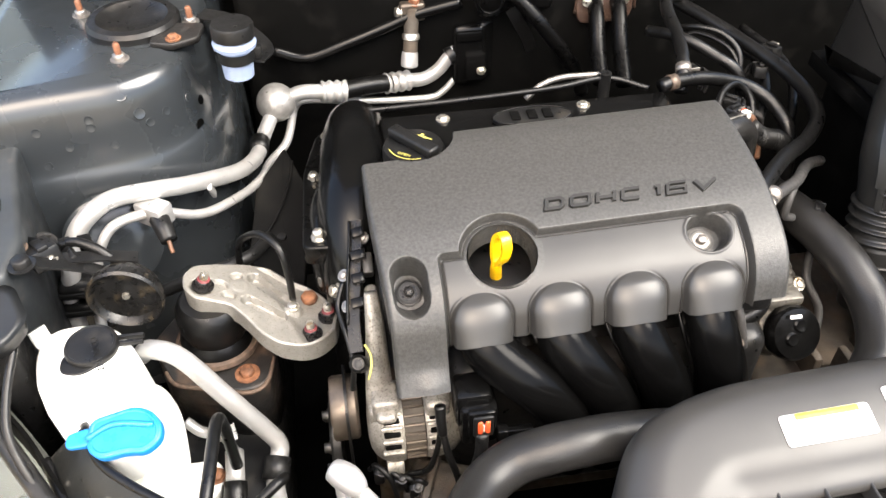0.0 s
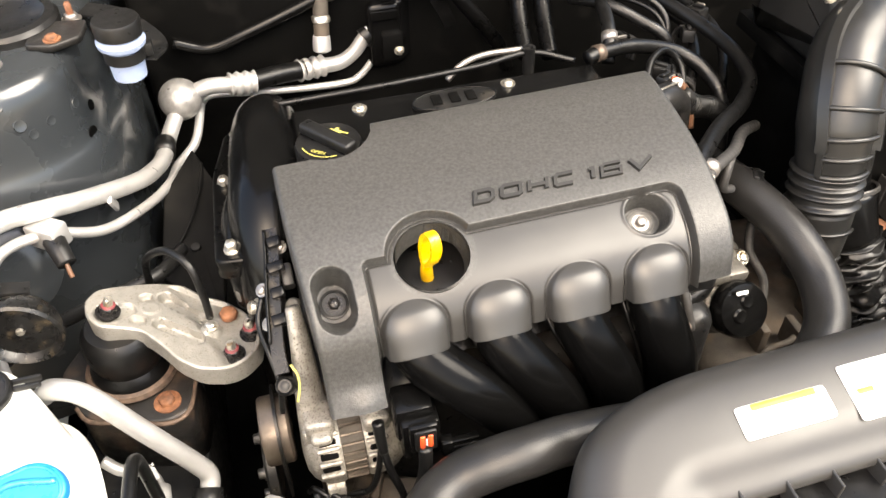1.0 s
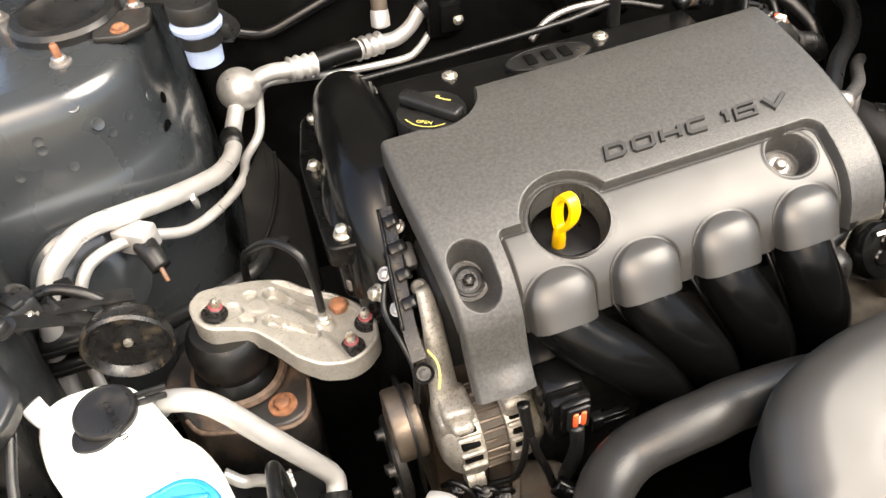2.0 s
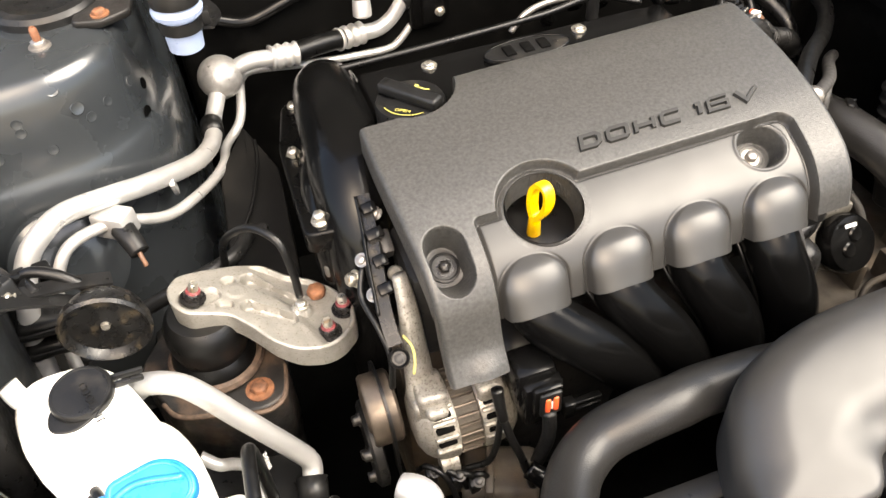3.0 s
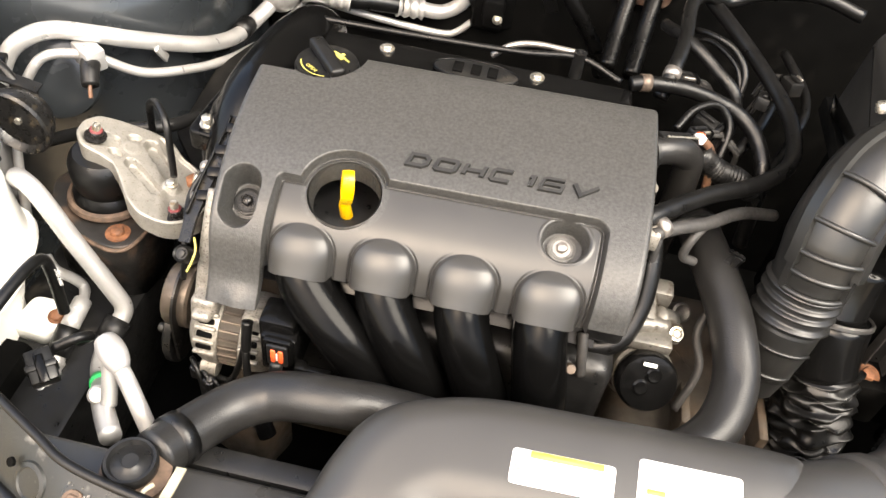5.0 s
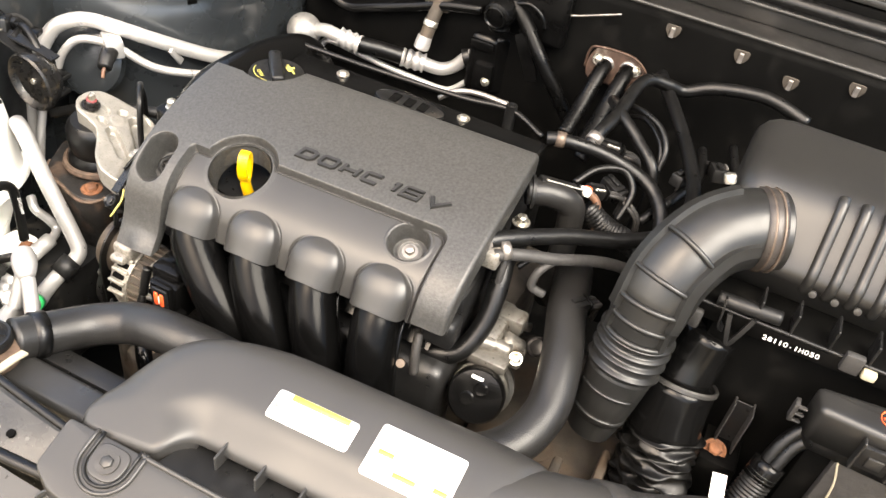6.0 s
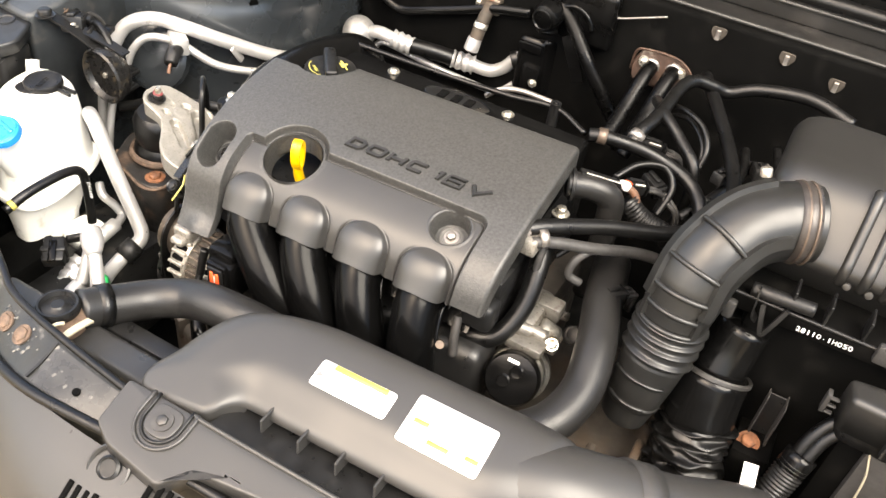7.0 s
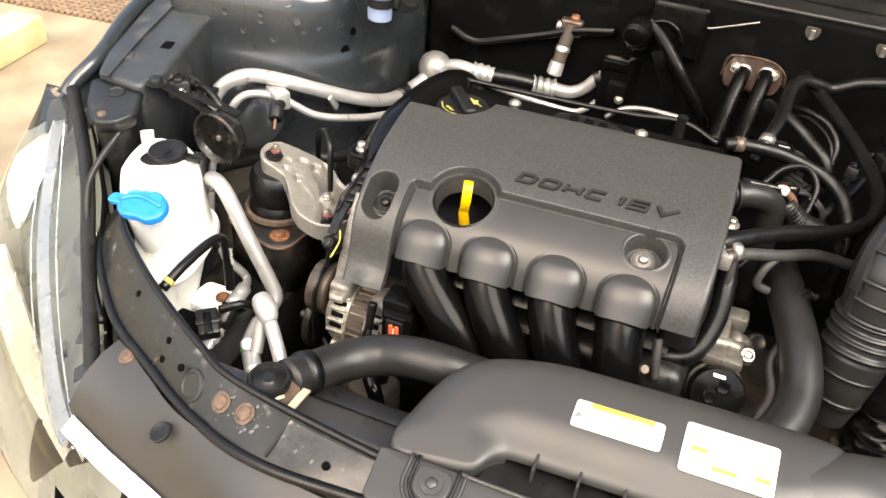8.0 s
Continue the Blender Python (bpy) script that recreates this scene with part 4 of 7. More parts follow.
part("leg_foot", block((0.4560, 0.582, 0.765), (0.4960, 0.615, 0.805), 0.009, 3), BLACK, cover)
def stroke_letter(path, closed, m, w, h, depth, pen=0.0054):
    """A raised, slanted letter: a chamfered bar along a path in the unit square, w wide and h high."""
    bm = bmesh.new()
    pts = [Vector((pen / 2 + x * (w - pen), pen / 2 + y * (h - pen))) for x, y in path]
    n = len(pts)
    rows = []
    for k, b in enumerate(pts):
        a = pts[k - 1] if k or closed else b
        c = pts[(k + 1) % n] if k < n - 1 or closed else b
        d0, d1 = ((b - a) if a != b else (c - b)).normalized(), ((c - b) if c != b else (b - a)).normalized()
        side = Vector((-d0.y, d0.x)) + Vector((-d1.y, d1.x))
        side = side.normalized() / max(0.45, math.cos(d0.angle(d1, 0) / 2)) * pen / 2
        rows.append([bm.verts.new(m @ Vector((b.x + q * side.x + 0.28 * (b.y + q * side.y), b.y + q * side.y, z))) for q, z in ((-1, 0), (-0.72, depth), (0.72, depth), (1, 0))])
    pairs = list(zip(rows, rows[1:])) + ([(rows[-1], rows[0])] if closed else [])
    for a, b in pairs:
        for k in range(3):
            bm.faces.new((a[k], b[k], b[k + 1], a[k + 1]))
    if not closed:
        bm.faces.new(rows[0])
        bm.faces.new(rows[-1][::-1])
    bmesh.ops.recalc_face_normals(bm, faces=bm.faces)
    return bm


GLYPHS = {
    "D": [([(0, 0), (0.8, 0), (1, 0.25), (1, 0.75), (0.8, 1), (0, 1)], True)],
    "O": [([(0.12, 0), (0.88, 0), (1, 0.15), (1, 0.85), (0.88, 1), (0.12, 1), (0, 0.85), (0, 0.15)], True)],
    "H": [([(0, 0), (0, 1)], False), ([(1, 0), (1, 1)], False), ([(0.1, 0.5), (0.9, 0.5)], False)],
    "C": [([(1, 0), (0.12, 0), (0, 0.15), (0, 0.85), (0.12, 1), (1, 1)], False)],
    "1": [([(0, 0.9), (0.9, 0.9), (0.9, 0)], False)],
    "6": [([(1, 1), (0.12, 1), (0, 0.85), (0, 0), (1, 0), (1, 0.52), (0.1, 0.52)], False)],
    "V": [([(0, 1), (0.42, 0), (1, 1)], False)],
}
for ch, x0, x1 in (("D", 0, 0.0235), ("O", 0.0275, 0.0525), ("H", 0.0565, 0.0800), ("C", 0.0840, 0.1075), ("1", 0.1200, 0.1300), ("6", 0.1345, 0.1590), ("V", 0.1645, 0.1930)):
    bm = bmesh.new()
    for path, closed in GLYPHS[ch]:
        piece = stroke_letter(path, closed, cover_plane(0.2425 + x0, 0.655, -0.0004), x1 - x0, 0.0175, 0.0034 if path[0] != (0.1, 0.5) else 0.0031, 0.0041 if ch == "6" else 0.0052)
        me = bpy.data.meshes.new("stroke")
        piece.to_mesh(me)
        piece.free()
        bm.from_mesh(me)
        bpy.data.meshes.remove(me)
    part("letter", bm, LETTER, cover, angle=25)
for x, y, d in ((0.092, 0.600, 0.0355), (0.414, 0.613, 0.0325)):
    p, n = on_cover(x, y, -d)
    part("cover_bolt", hexbolt(p, n, 0.006, 0.008, 0.009), BAND if x > 0.2 else NUTBLACK, cover, "steel flange bolt")
    part("bolt_seat", lathe([(0.0145, -0.001), (0.0145, 0.0015), (0.0125, 0.002), (0.0115, 0.0012), (0, 0.0012)], p, n, 32), SEATSTEEL if x > 0.2 else BLACK, cover)
p, n = on_cover(HOLE[0], 0.6185, -0.0095)
part("dipstick_well", lathe([(0.0378, 0.001), (0.0376, -0.002), (0.036, -0.028), (0.0345, -0.028), (0.0358, 0.0)], p, n, 48, caps=False), COVER, cover)

# oval badge on the camshaft cover, plain shapes
badge = thing("badge", (0.265, 0.876, 0.862), "dark oval badge with plain raised bars on the camshaft cover", "badge")
ell = [(0.284 + 0.052 * math.cos(a), 0.872 + 0.021 * math.sin(a)) for a in (2 * math.pi * k / 48 for k in range(48))]
part("oval", pillow(ell, 0.8615, 0.866, 0.003), BLACK, badge)
part("badge_rim", tube([(x, y, 0.8655) for x, y in ell] + [(*ell[0], 0.8655)], 0.0009, 8, straight=True), GLOSS, badge)
for k, dx in enumerate((-0.026, -0.004, 0.016)):
    part("bar", block((0.282 + dx, 0.862, 0.865), (0.282 + dx + 0.012, 0.882, 0.8685), 0.001), GLOSS, badge)

# oil filler cap
cap = thing("oil_filler_cap", (0.122, 0.797, 0.865), "black plastic oil filler cap with yellow print", "oil cap")
part("cap_body", lathe([(0.036, 0.0), (0.0365, 0.022), (0.035, 0.026), (0.0, 0.027)], (0.122, 0.797, 0.862), (0, 0, 1), 48), BLACK, cap)
mg = Matrix.Translation((0.122, 0.797, 0.888)) @ Matrix.Rotation(radians(-52), 4, "Z")
part("grip", block((-0.036, -0.0085, 0), (0.036, 0.0085, 0.013), 0.004, 3, m=mg), BLACK, cap)
mp = Matrix.Translation((0.122, 0.797, 0.8892)) @ Matrix.Rotation(radians(-35), 4, "Z")
letters("OPEN", mp @ Matrix.Translation((-0.009, -0.024, 0)), 0.0045, YPRINT, cap, 0.0004)
bm = bmesh.new()
for k in range(14):
    a0, a1 = radians(225 + 90 * k / 14), radians(225 + 90 * (k + 1) / 14)
    vs = [bm.verts.new(mp @ Vector((r * math.cos(a), r * math.sin(a), 0.0003))) for r, a in ((0.0285, a0), (0.0298, a0), (0.0298, a1), (0.0285, a1))]
    bm.faces.new(vs)
part("arc_print", bm, YPRINT, cap)
bm = block((-0.006, 0.014, 0.0), (0.007, 0.021, 0.0005), 0, m=mp)
block((0.007, 0.018, 0.0), (0.015, 0.020, 0.0005), 0, bm=bm, m=mp)
block((-0.011, 0.018, 0.0), (-0.006, 0.0205, 0.0005), 0, bm=bm, m=mp)
block((-0.002, 0.021, 0.0), (0.002, 0.025, 0.0005), 0, bm=bm, m=mp)
part("oil_can_print", bm, YPRINT, cap)

# dipstick
dip = thing("dipstick", (0.188, 0.625, 0.80), "yellow plastic dipstick handle standing in the cover's well", "dipstick")
dm = Matrix.Translation((0.192, 0.631, 0.861)) @ Matrix.Rotation(radians(-72), 4, "Z") @ Matrix.Rotation(radians(-3), 4, "X") @ Matrix.Rotation(radians(10), 4, "Y")
bm = bmesh.new()
N = 24
rings = []
for k in range(N):
    a = 2 * math.pi * k / N
    c = Vector(((0.0098 + 0.0022 * math.sin(a)) * math.cos(a), 0, 0.0205 * math.sin(a)))
    o = Vector((math.cos(a), 0, math.sin(a)))
    rings.append([bm.verts.new(dm @ (c + o * u + Vector((0, v, 0)))) for u, v in ((-0.0026, -0.0048), (0.0024, -0.0056), (0.0031, 0.0), (0.0024, 0.0056), (-0.0026, 0.0048), (-0.0030, 0))])
for k in range(N):
    p, q = rings[k], rings[(k + 1) % N]
    for j in range(6):
        bm.faces.new((p[j], p[(j + 1) % 6], q[(j + 1) % 6], q[j]))
bmesh.ops.recalc_face_normals(bm, faces=bm.faces)
part("loop", bm, YELLOW, dip, angle=70)
part("stem", tube([dm @ Vector((0, 0, -0.0175)), dm @ Vector((0, 0, -0.030)), (0.192, 0.643, 0.797)], lambda s: 0.0052 + 0.0022 * s, 12), YELLOW, dip)
part("tube_mouth", tube([(0.192, 0.643, 0.805), (0.191, 0.648, 0.77)], 0.009, 14, 3), BLACK, dip)

# intake manifold with four curled runners
manifold = thing("intake_manifold", (0.28, 0.56, 0.62), "glossy black plastic intake manifold with four runners", "intake manifold")
for cx, d in zip(DOMES, (0.105, 0.070, 0.048, 0.022)):
    way = [(cx - 0.10 * d, 0.615, 0.806), (cx - 0.03 * d, 0.586, 0.801), (cx + 0.09 * d, 0.561, 0.781), (cx + 0.60 * d, 0.534, 0.735), (cx + 0.97 * d, 0.532, 0.68), (cx + 1.08 * d, 0.545, 0.62), (cx + 1.1 * d, 0.57, 0.56)]
    part("runner", tube(way, lambda s: 0.0240 + 0.0035 * min(1.0, s * 3.2), 32, 10), RUNNER, manifold)
    for sgn in (-1, 1):
        part("flange_edge", tube([(x + sgn * 0.0265, y + 0.010, z - 0.008) for x, y, z in way[1:5]], 0.0028, 8, 6), GLOSS, manifold)
part("web_sheet", strap([(0.150, 0.600, 0.776), (0.24, 0.602, 0.774), (0.36, 0.604, 0.772), (0.47, 0.604, 0.770)], 0.05, 0.003, up=(0, -0.62, 0.78)), GLOSS, manifold)
part("plenum", block((0.13, 0.565, 0.50), (0.50, 0.63, 0.74), 0.02, 3), BLACK, manifold)

# ---- engine mount ----
mount = thing("engine_mount", (-0.12, 0.70, 0.60), "cast aluminium engine mount arm on a black rubber bush", "engine mount")
MOUNT = rounded([(-0.160, 0.717), (-0.147, 0.702), (-0.128, 0.700), (-0.107, 0.696), (-0.091, 0.679), (-0.074, 0.656), (-0.054, 0.642), (-0.031, 0.640), (-0.008, 0.648), (0.009, 0.664), (0.013, 0.689), (-0.002, 0.719), (-0.021, 0.740), (-0.044, 0.748), (-0.066, 0.766), (-0.094, 0.768), (-0.130, 0.763), (-0.151, 0.757), (-0.162, 0.739)], 0.007, 4)
mtilt = lambda x, y: -0.30 * (x + 0.135) if x < -0.02 else -0.0345


def seg_d(p, a, b):
    """How far p lies from the line a to b, in plan."""
    p, a, b = Vector(p), Vector(a), Vector(b)
    t = min(1.0, max(0.0, (p - a).dot(b - a) / max((b - a).length_squared, 1e-12)))
    return (p - a - (b - a) * t).length


def relief(outline, height, z0, edge, nu=110, nv=64):
    """A solid over a plan outline with its top at height(x, y) and its rim rounded by edge."""
    pts = np.array([(p.x, p.y) for p in outline])
    nxt = np.roll(pts, -1, axis=0)
    lo_x, hi_x = pts[:, 0].min() + 1e-4, pts[:, 0].max() - 1e-4
    bm = bmesh.new()
    cols = []
    for i in range(nu + 1):
        x = lo_x + (hi_x - lo_x) * i / nu
        ys = sorted(a[1] + (b[1] - a[1]) * (x - a[0]) / (b[0] - a[0]) for a, b in zip(pts, nxt) if (a[0] - x) * (b[0] - x) <= 0 and a[0] != b[0])
        col = [bm.verts.new((x, ys[0], z0(x, ys[0])))]
        for j in range(nv + 1):
            y = ys[0] + (ys[-1] - ys[0]) * (1 - math.cos(math.pi * j / nv)) / 2
            q = np.array((x, y))
            t = np.clip(((q - pts) * (nxt - pts)).sum(1) / np.maximum(((nxt - pts) ** 2).sum(1), 1e-12), 0, 1)
            d = np.hypot(*(pts + (nxt - pts) * t[:, None] - q).T).min()
            k = max(0.0, 1 - d / edge)
            col.append(bm.verts.new((x, y, height(x, y, d) - edge * (1 - math.sqrt(max(0.0, 1 - k * k))))))
        cols.append(col + [bm.verts.new((x, ys[-1], z0(x, ys[-1])))])
    for a, b in zip(cols, cols[1:]):
        for k in range(len(a) - 1):
            bm.faces.new((a[k], b[k], b[k + 1], a[k + 1]))
        bm.faces.new((a[-1], b[-1], b[0], a[0]))
    bm.faces.new(cols[0])
    bm.faces.new(cols[-1][::-1])
    bmesh.ops.recalc_face_normals(bm, faces=bm.faces)
    return bm


def arm_top(x, y, d):
    """The cast arm's upper face: pockets round a boss, two long troughs and a lower plate for the nuts."""
    z = 0.7715 + mtilt(x, y)
    def pocket(gap, depth, soft_=0.003):
        return 1.5 * depth * float(sstep(soft_ * 0.8, -0.0005, gap))
    low = pocket(seg_d((x, y), (-0.138, 0.722), (-0.118, 0.7265)) - 0.0125 + 0.3 * max(0, x + 0.138), 0.0035)
    low = max(low, pocket(seg_d((x, y), (-0.1045, 0.7435), (-0.1005, 0.7455)) - 0.0035, 0.004), pocket(seg_d((x, y), (-0.1125, 0.7125), (-0.1070, 0.7110)) - 0.0035, 0.004))
    low = max(low, pocket(seg_d((x, y), (-0.082, 0.7440), (-0.046, 0.714)) - 0.0065, 0.0075), pocket(seg_d((x, y), (-0.089, 0.7060), (-0.052, 0.684)) - 0.0055, 0.0065))
    plate = float(sstep(-0.050, -0.038, x + 0.45 * (y - 0.69)))
    low = max(low, 0.0055 * plate * float(sstep(0.003, 0.0065, d)))
    for cx, cy in ((-0.0385, 0.6985), (-0.0975, 0.7285)):
        r = math.hypot(x - cx, y - cy)
        low -= (low + 0.0012) * float(sstep(0.0105, 0.0085, r))
    return z - low


part("arm", relief(MOUNT, arm_top, lambda x, y: 0.745 + mtilt(x, y), 0.003), ARMALU, mount, "cast aluminium arm", 45)
for p, ax in (((-0.138, 0.722, 0.773), (0.28, 0, 1)), ((0.0020, 0.688, 0.7325), (0, 0, 1)), ((-0.019, 0.663, 0.7325), (0, 0, 1))):
    nut = part("mount_nut", hexbolt(p, ax, 0.0092, 0.0105, 0.0128), NUTBLACK, mount, "black flange nut marked with red paint")
    part("paint_mark", lathe([(0.0064, 0.0085), (0.0076, 0.0100), (0.0072, 0.0112), (0.0052, 0.0120)], p, ax, 18), REDNUT, nut, "red paint mark")
    part("stud", lathe([(0.005, 0.008), (0.005, 0.018), (0.0035, 0.021), (0, 0.021)], p, ax, 14), STEEL, nut)
part("rusty_bolt", hexbolt((-0.0195, 0.7185, 0.7335), (0, 0, 1), 0.010, 0.009), RUST, mount, "rusty bolt head")
part("earth_bolt", hexbolt((-0.0385, 0.6985, 0.7437), (0, 0, 1), 0.006, 0.006, 0.008), STEEL, mount)
part("bush", lathe([(0.044, -0.050), (0.043, -0.034), (0.037, -0.026), (0.0405, -0.014), (0.042, 0.0), (0.042, 0.012), (0.039, 0.020), (0.034, 0.026), (0, 0.028)], (-0.137, 0.724, 0.724), (0.05, 0, 1), 40), RUBBER, mount, "black rubber bush")
part("bush_ring", lathe([(0.043, 0.0), (0.0495, 0.0), (0.0515, 0.004), (0.0495, 0.009), (0.045, 0.011), (0.043, 0.008)], (-0.138, 0.722, 0.677), (0.03, 0, 1), 44, caps=False), OLDRUST, mount, "rusty steel ring")
part("base_plate", pillow(rounded([(-0.222, 0.735), (-0.19, 0.665), (-0.105, 0.640), (-0.078, 0.648), (-0.068, 0.70), (-0.085, 0.775), (-0.19, 0.79)], 0.016), 0.58, 0.674, 0.004), DIRTYPLATE, mount)
part("rust_edge", tube([(-0.20, 0.686, 0.6715), (-0.185, 0.664, 0.6715), (-0.145, 0.6515, 0.6715), (-0.105, 0.6395, 0.6715), (-0.085, 0.6445, 0.6715), (-0.0765, 0.660, 0.6715), (-0.0715, 0.690, 0.6715)], 0.0028, 8), OLDRUST, mount, "rusty pressed edge")
part("base_bolt", hexbolt((-0.102, 0.666, 0.674), (0, 0, 1), 0.009, 0.008, 0.015), RUST, mount, "rusty base bolt")
part("chassis_leg", block((-0.22, 0.30, 0.42), (-0.075, 0.95, 0.585), 0.01), BLACK, car)

# ---- horn ----
horn = thing("horn", (-0.215, 0.70, 0.74), "black disc horn on a bracket", "horn")
hn = (-0.08, -0.99, 0.0)
part("shell", lathe([(0.026, -0.030), (0.035, -0.02), (0.0415, -0.006), (0.0425, 0.003), (0.040, 0.006), (0.037, 0.003), (0.034, -0.003), (0.018, -0.006), (0.006, -0.003), (0.0, -0.003)], (-0.217, 0.698, 0.791), hn, 44), HORNBLACK, horn)
part("centre_rivet", lathe([(0.005, -0.004), (0.004, 0.0), (0, 0.0005)], (-0.217, 0.698, 0.791), hn, 16), STEEL, horn)
part("bracket", strap([(-0.215, 0.72, 0.79), (-0.25, 0.715, 0.825), (-0.30, 0.69, 0.865)], 0.02, 0.003), BLACK, horn)

# ---- air conditioning pipes ----
ac = thing("ac_pipes", (-0.05, 1.0, 0.6), "bare aluminium air conditioning pipes running round the strut tower", "pipes")
big = part("suction_pipe", tube([(-0.062, 1.13, 0.745), (-0.078, 1.085, 0.733), (-0.083, 1.04, 0.737), (-0.092, 1.0, 0.746), (-0.112, 0.95, 0.766), (-0.159, 0.88, 0.805), (-0.19, 0.855, 0.82), (-0.237, 0.835, 0.828), (-0.262, 0.815, 0.825), (-0.284, 0.80, 0.805), (-0.300, 0.782, 0.76), (-0.309, 0.768, 0.70), (-0.31, 0.75, 0.60)], 0.0112, 18, 10), PIPE, ac)
part("liquid_pipe", tube([(-0.03, 1.165, 0.73), (-0.045, 1.10, 0.71), (-0.072, 1.05, 0.708), (-0.080, 0.985, 0.728), (-0.105, 0.93, 0.742), (-0.149, 0.868, 0.765), (-0.197, 0.835, 0.80), (-0.241, 0.815, 0.803), (-0.263, 0.80, 0.78), (-0.276, 0.788, 0.74), (-0.278, 0.755, 0.695), (-0.27, 0.72, 0.60)], 0.0064, 14, 10), PIPE, ac)
part("muffler_ball", lathe([(0.0305 * math.sin(math.pi * k / 16), -0.0305 * math.cos(math.pi * k / 16)) for k in range(17)], (-0.055, 1.143, 0.756), (0.6, 0.3, 0.2), 36), MUFFLER, ac, "round aluminium muffler")
part("suction_pipe", tube([(-0.045, 1.148, 0.755), (-0.012, 1.143, 0.770), (0.03, 1.143, 0.766)], 0.0115, 18), PIPE, ac)
for a, b in (((0.018, 1.143, 0.768), (0.055, 1.150, 0.762)), ((0.122, 1.183, 0.749), (0.160, 1.198, 0.743))):
    a, b = Vector(a), Vector(b)
    part("crimp", tube([a.lerp(b, k / 36) for k in range(37)], lambda s: 0.0158 + 0.0016 * math.cos(s * 18.8), 24, straight=True), PIPE, ac)
part("hose", tube([(0.05, 1.149, 0.763), (0.09, 1.168, 0.757), (0.13, 1.186, 0.748)], 0.0142, 18), RUBBER, ac, "black rubber hose section")
part("suction_pipe", tube([(0.155, 1.196, 0.744), (0.188, 1.206, 0.739), (0.213, 1.210, 0.752), (0.232, 1.212, 0.775), (0.244, 1.218, 0.788)], 0.0115, 18), PIPE, ac)
part("liquid_pipe", tube([(-0.03, 1.165, 0.73), (-0.01, 1.165, 0.742), (0.06, 1.172, 0.730), (0.13, 1.185, 0.716), (0.195, 1.202, 0.704), (0.218, 1.206, 0.710), (0.240, 1.209, 0.731), (0.255, 1.214, 0.746)], 0.0056, 14), PIPE, ac)
part("pipe_sleeve", tube([(-0.0825, 1.07, 0.7355), (-0.083, 1.04, 0.737)], 0.0145, 16, 2), RUBBER, ac)
sw = part("pressure_block", block((-0.020, -0.013, -0.014), (0.020, 0.013, 0.015), 0.003, m=Matrix.Translation((-0.198, 0.835, 0.800)) @ Matrix.Rotation(radians(-35), 4, "Z")), PIPE, ac)
part("switch", tube([(-0.192, 0.825, 0.797), (-0.186, 0.81, 0.794), (-0.180, 0.796, 0.785)], lambda s: 0.0125 - 0.002 * s, 14), BLACK, sw)
part("pipe_clip", block((-0.003, -0.006, -0.020), (0.003, 0.006, 0.018), 0.002, m=Matrix.Translation((-0.137, 0.902, 0.777)) @ Matrix.Rotation(radians(35), 4, "X")), PIPE, ac)

# service valve on the firewall pipe
valve = thing("service_valve", (0.165, 1.18, 0.70), "brass and aluminium service valve on a pipe", "valve")
part("stem", tube([(0.163, 1.178, 0.797), (0.167, 1.19, 0.83), (0.172, 1.205, 0.865)], 0.0115, 18), BELLY, valve)
part("valve_cap", lathe([(0.0125, -0.01), (0.0135, 0.0), (0.0135, 0.012), (0.008, 0.015), (0, 0.0155)], (0.162, 1.176, 0.795), (-0.1, -0.3, -0.95), 20), PIPE, valve)
part("collar", hexbolt((0.166, 1.186, 0.822), (0.1, 0.35, 0.95), 0.014, 0.010), STEEL, valve)
part("valve_block", block((0.152, 1.196, 0.846), (0.192, 1.222, 0.876), 0.005, 3), PULLEY, valve, "brass-brown valve block")
part("side_nut", hexbolt((0.153, 1.205, 0.860), (-1, -0.2, 0.1), 0.009, 0.008, 0.011), STEEL, valve)
part("top_nut", hexbolt((0.176, 1.205, 0.874), (0.1, -0.3, 1), 0.008, 0.010, 0.010), STUDEND, valve)
part("pipe", tube([(-0.05, 1.20, 0.815), (0.0, 1.197, 0.80), (0.06, 1.197, 0.817), (0.13, 1.2, 0.84), (0.18, 1.2, 0.858), (0.25, 1.2, 0.872)], 0.0095, 12), GLOSS, valve)

# expansion valve box
xbox = thing("expansion_valve_box", (0.29, 1.235, 0.68), "black plastic box at the firewall pipes", "box")
part("box", block((0.236, 1.196, 0.722), (0.292, 1.262, 0.832), 0.012, 3), GLOSS, xbox)
part("brow", block((0.240, 1.190, 0.806), (0.284, 1.200, 0.824), 0.004, 2), GLOSS, xbox)
flange = Matrix.Translation((0.300, 1.222, 0.778)) @ Matrix.Rotation(radians(38), 4, "Z") @ Matrix.Rotation(radians(90), 4, "X")
part("flange", pillow(rounded([(-0.028, -0.050), (0.012, -0.052), (0.040, -0.038), (0.044, -0.018), (0.026, 0.030), (0.006, 0.056), (-0.028, 0.058)], 0.014), -0.018, 0.012, 0.008, 4, m=flange), GLOSS, xbox)
part("flange_rim", tube([flange @ Vector((x, y, 0.012)) for x, y in ((0.006, 0.046), (0.022, 0.026), (0.036, -0.016), (0.034, -0.032), (0.012, -0.042))], 0.003, 8), BLACK, xbox)
part("lid", block((0.255, 1.186, 0.736), (0.290, 1.199, 0.786), 0.006, 2), GLOSS, xbox)
part("bolt", hexbolt((0.281, 1.187, 0.756), (0, -1, 0.1), 0.0055, 0.007, 0.008), STEEL, xbox)
for at, r in (((0.231, 1.212, 0.774), 0.0165), ((0.246, 1.209, 0.738), 0.009)):
    part("grommet", lathe([(r, -0.004), (r * 1.05, 0.002), (r, 0.008)], at, (0.8, 0.3, 0.4), 20), RUBBER, xbox)

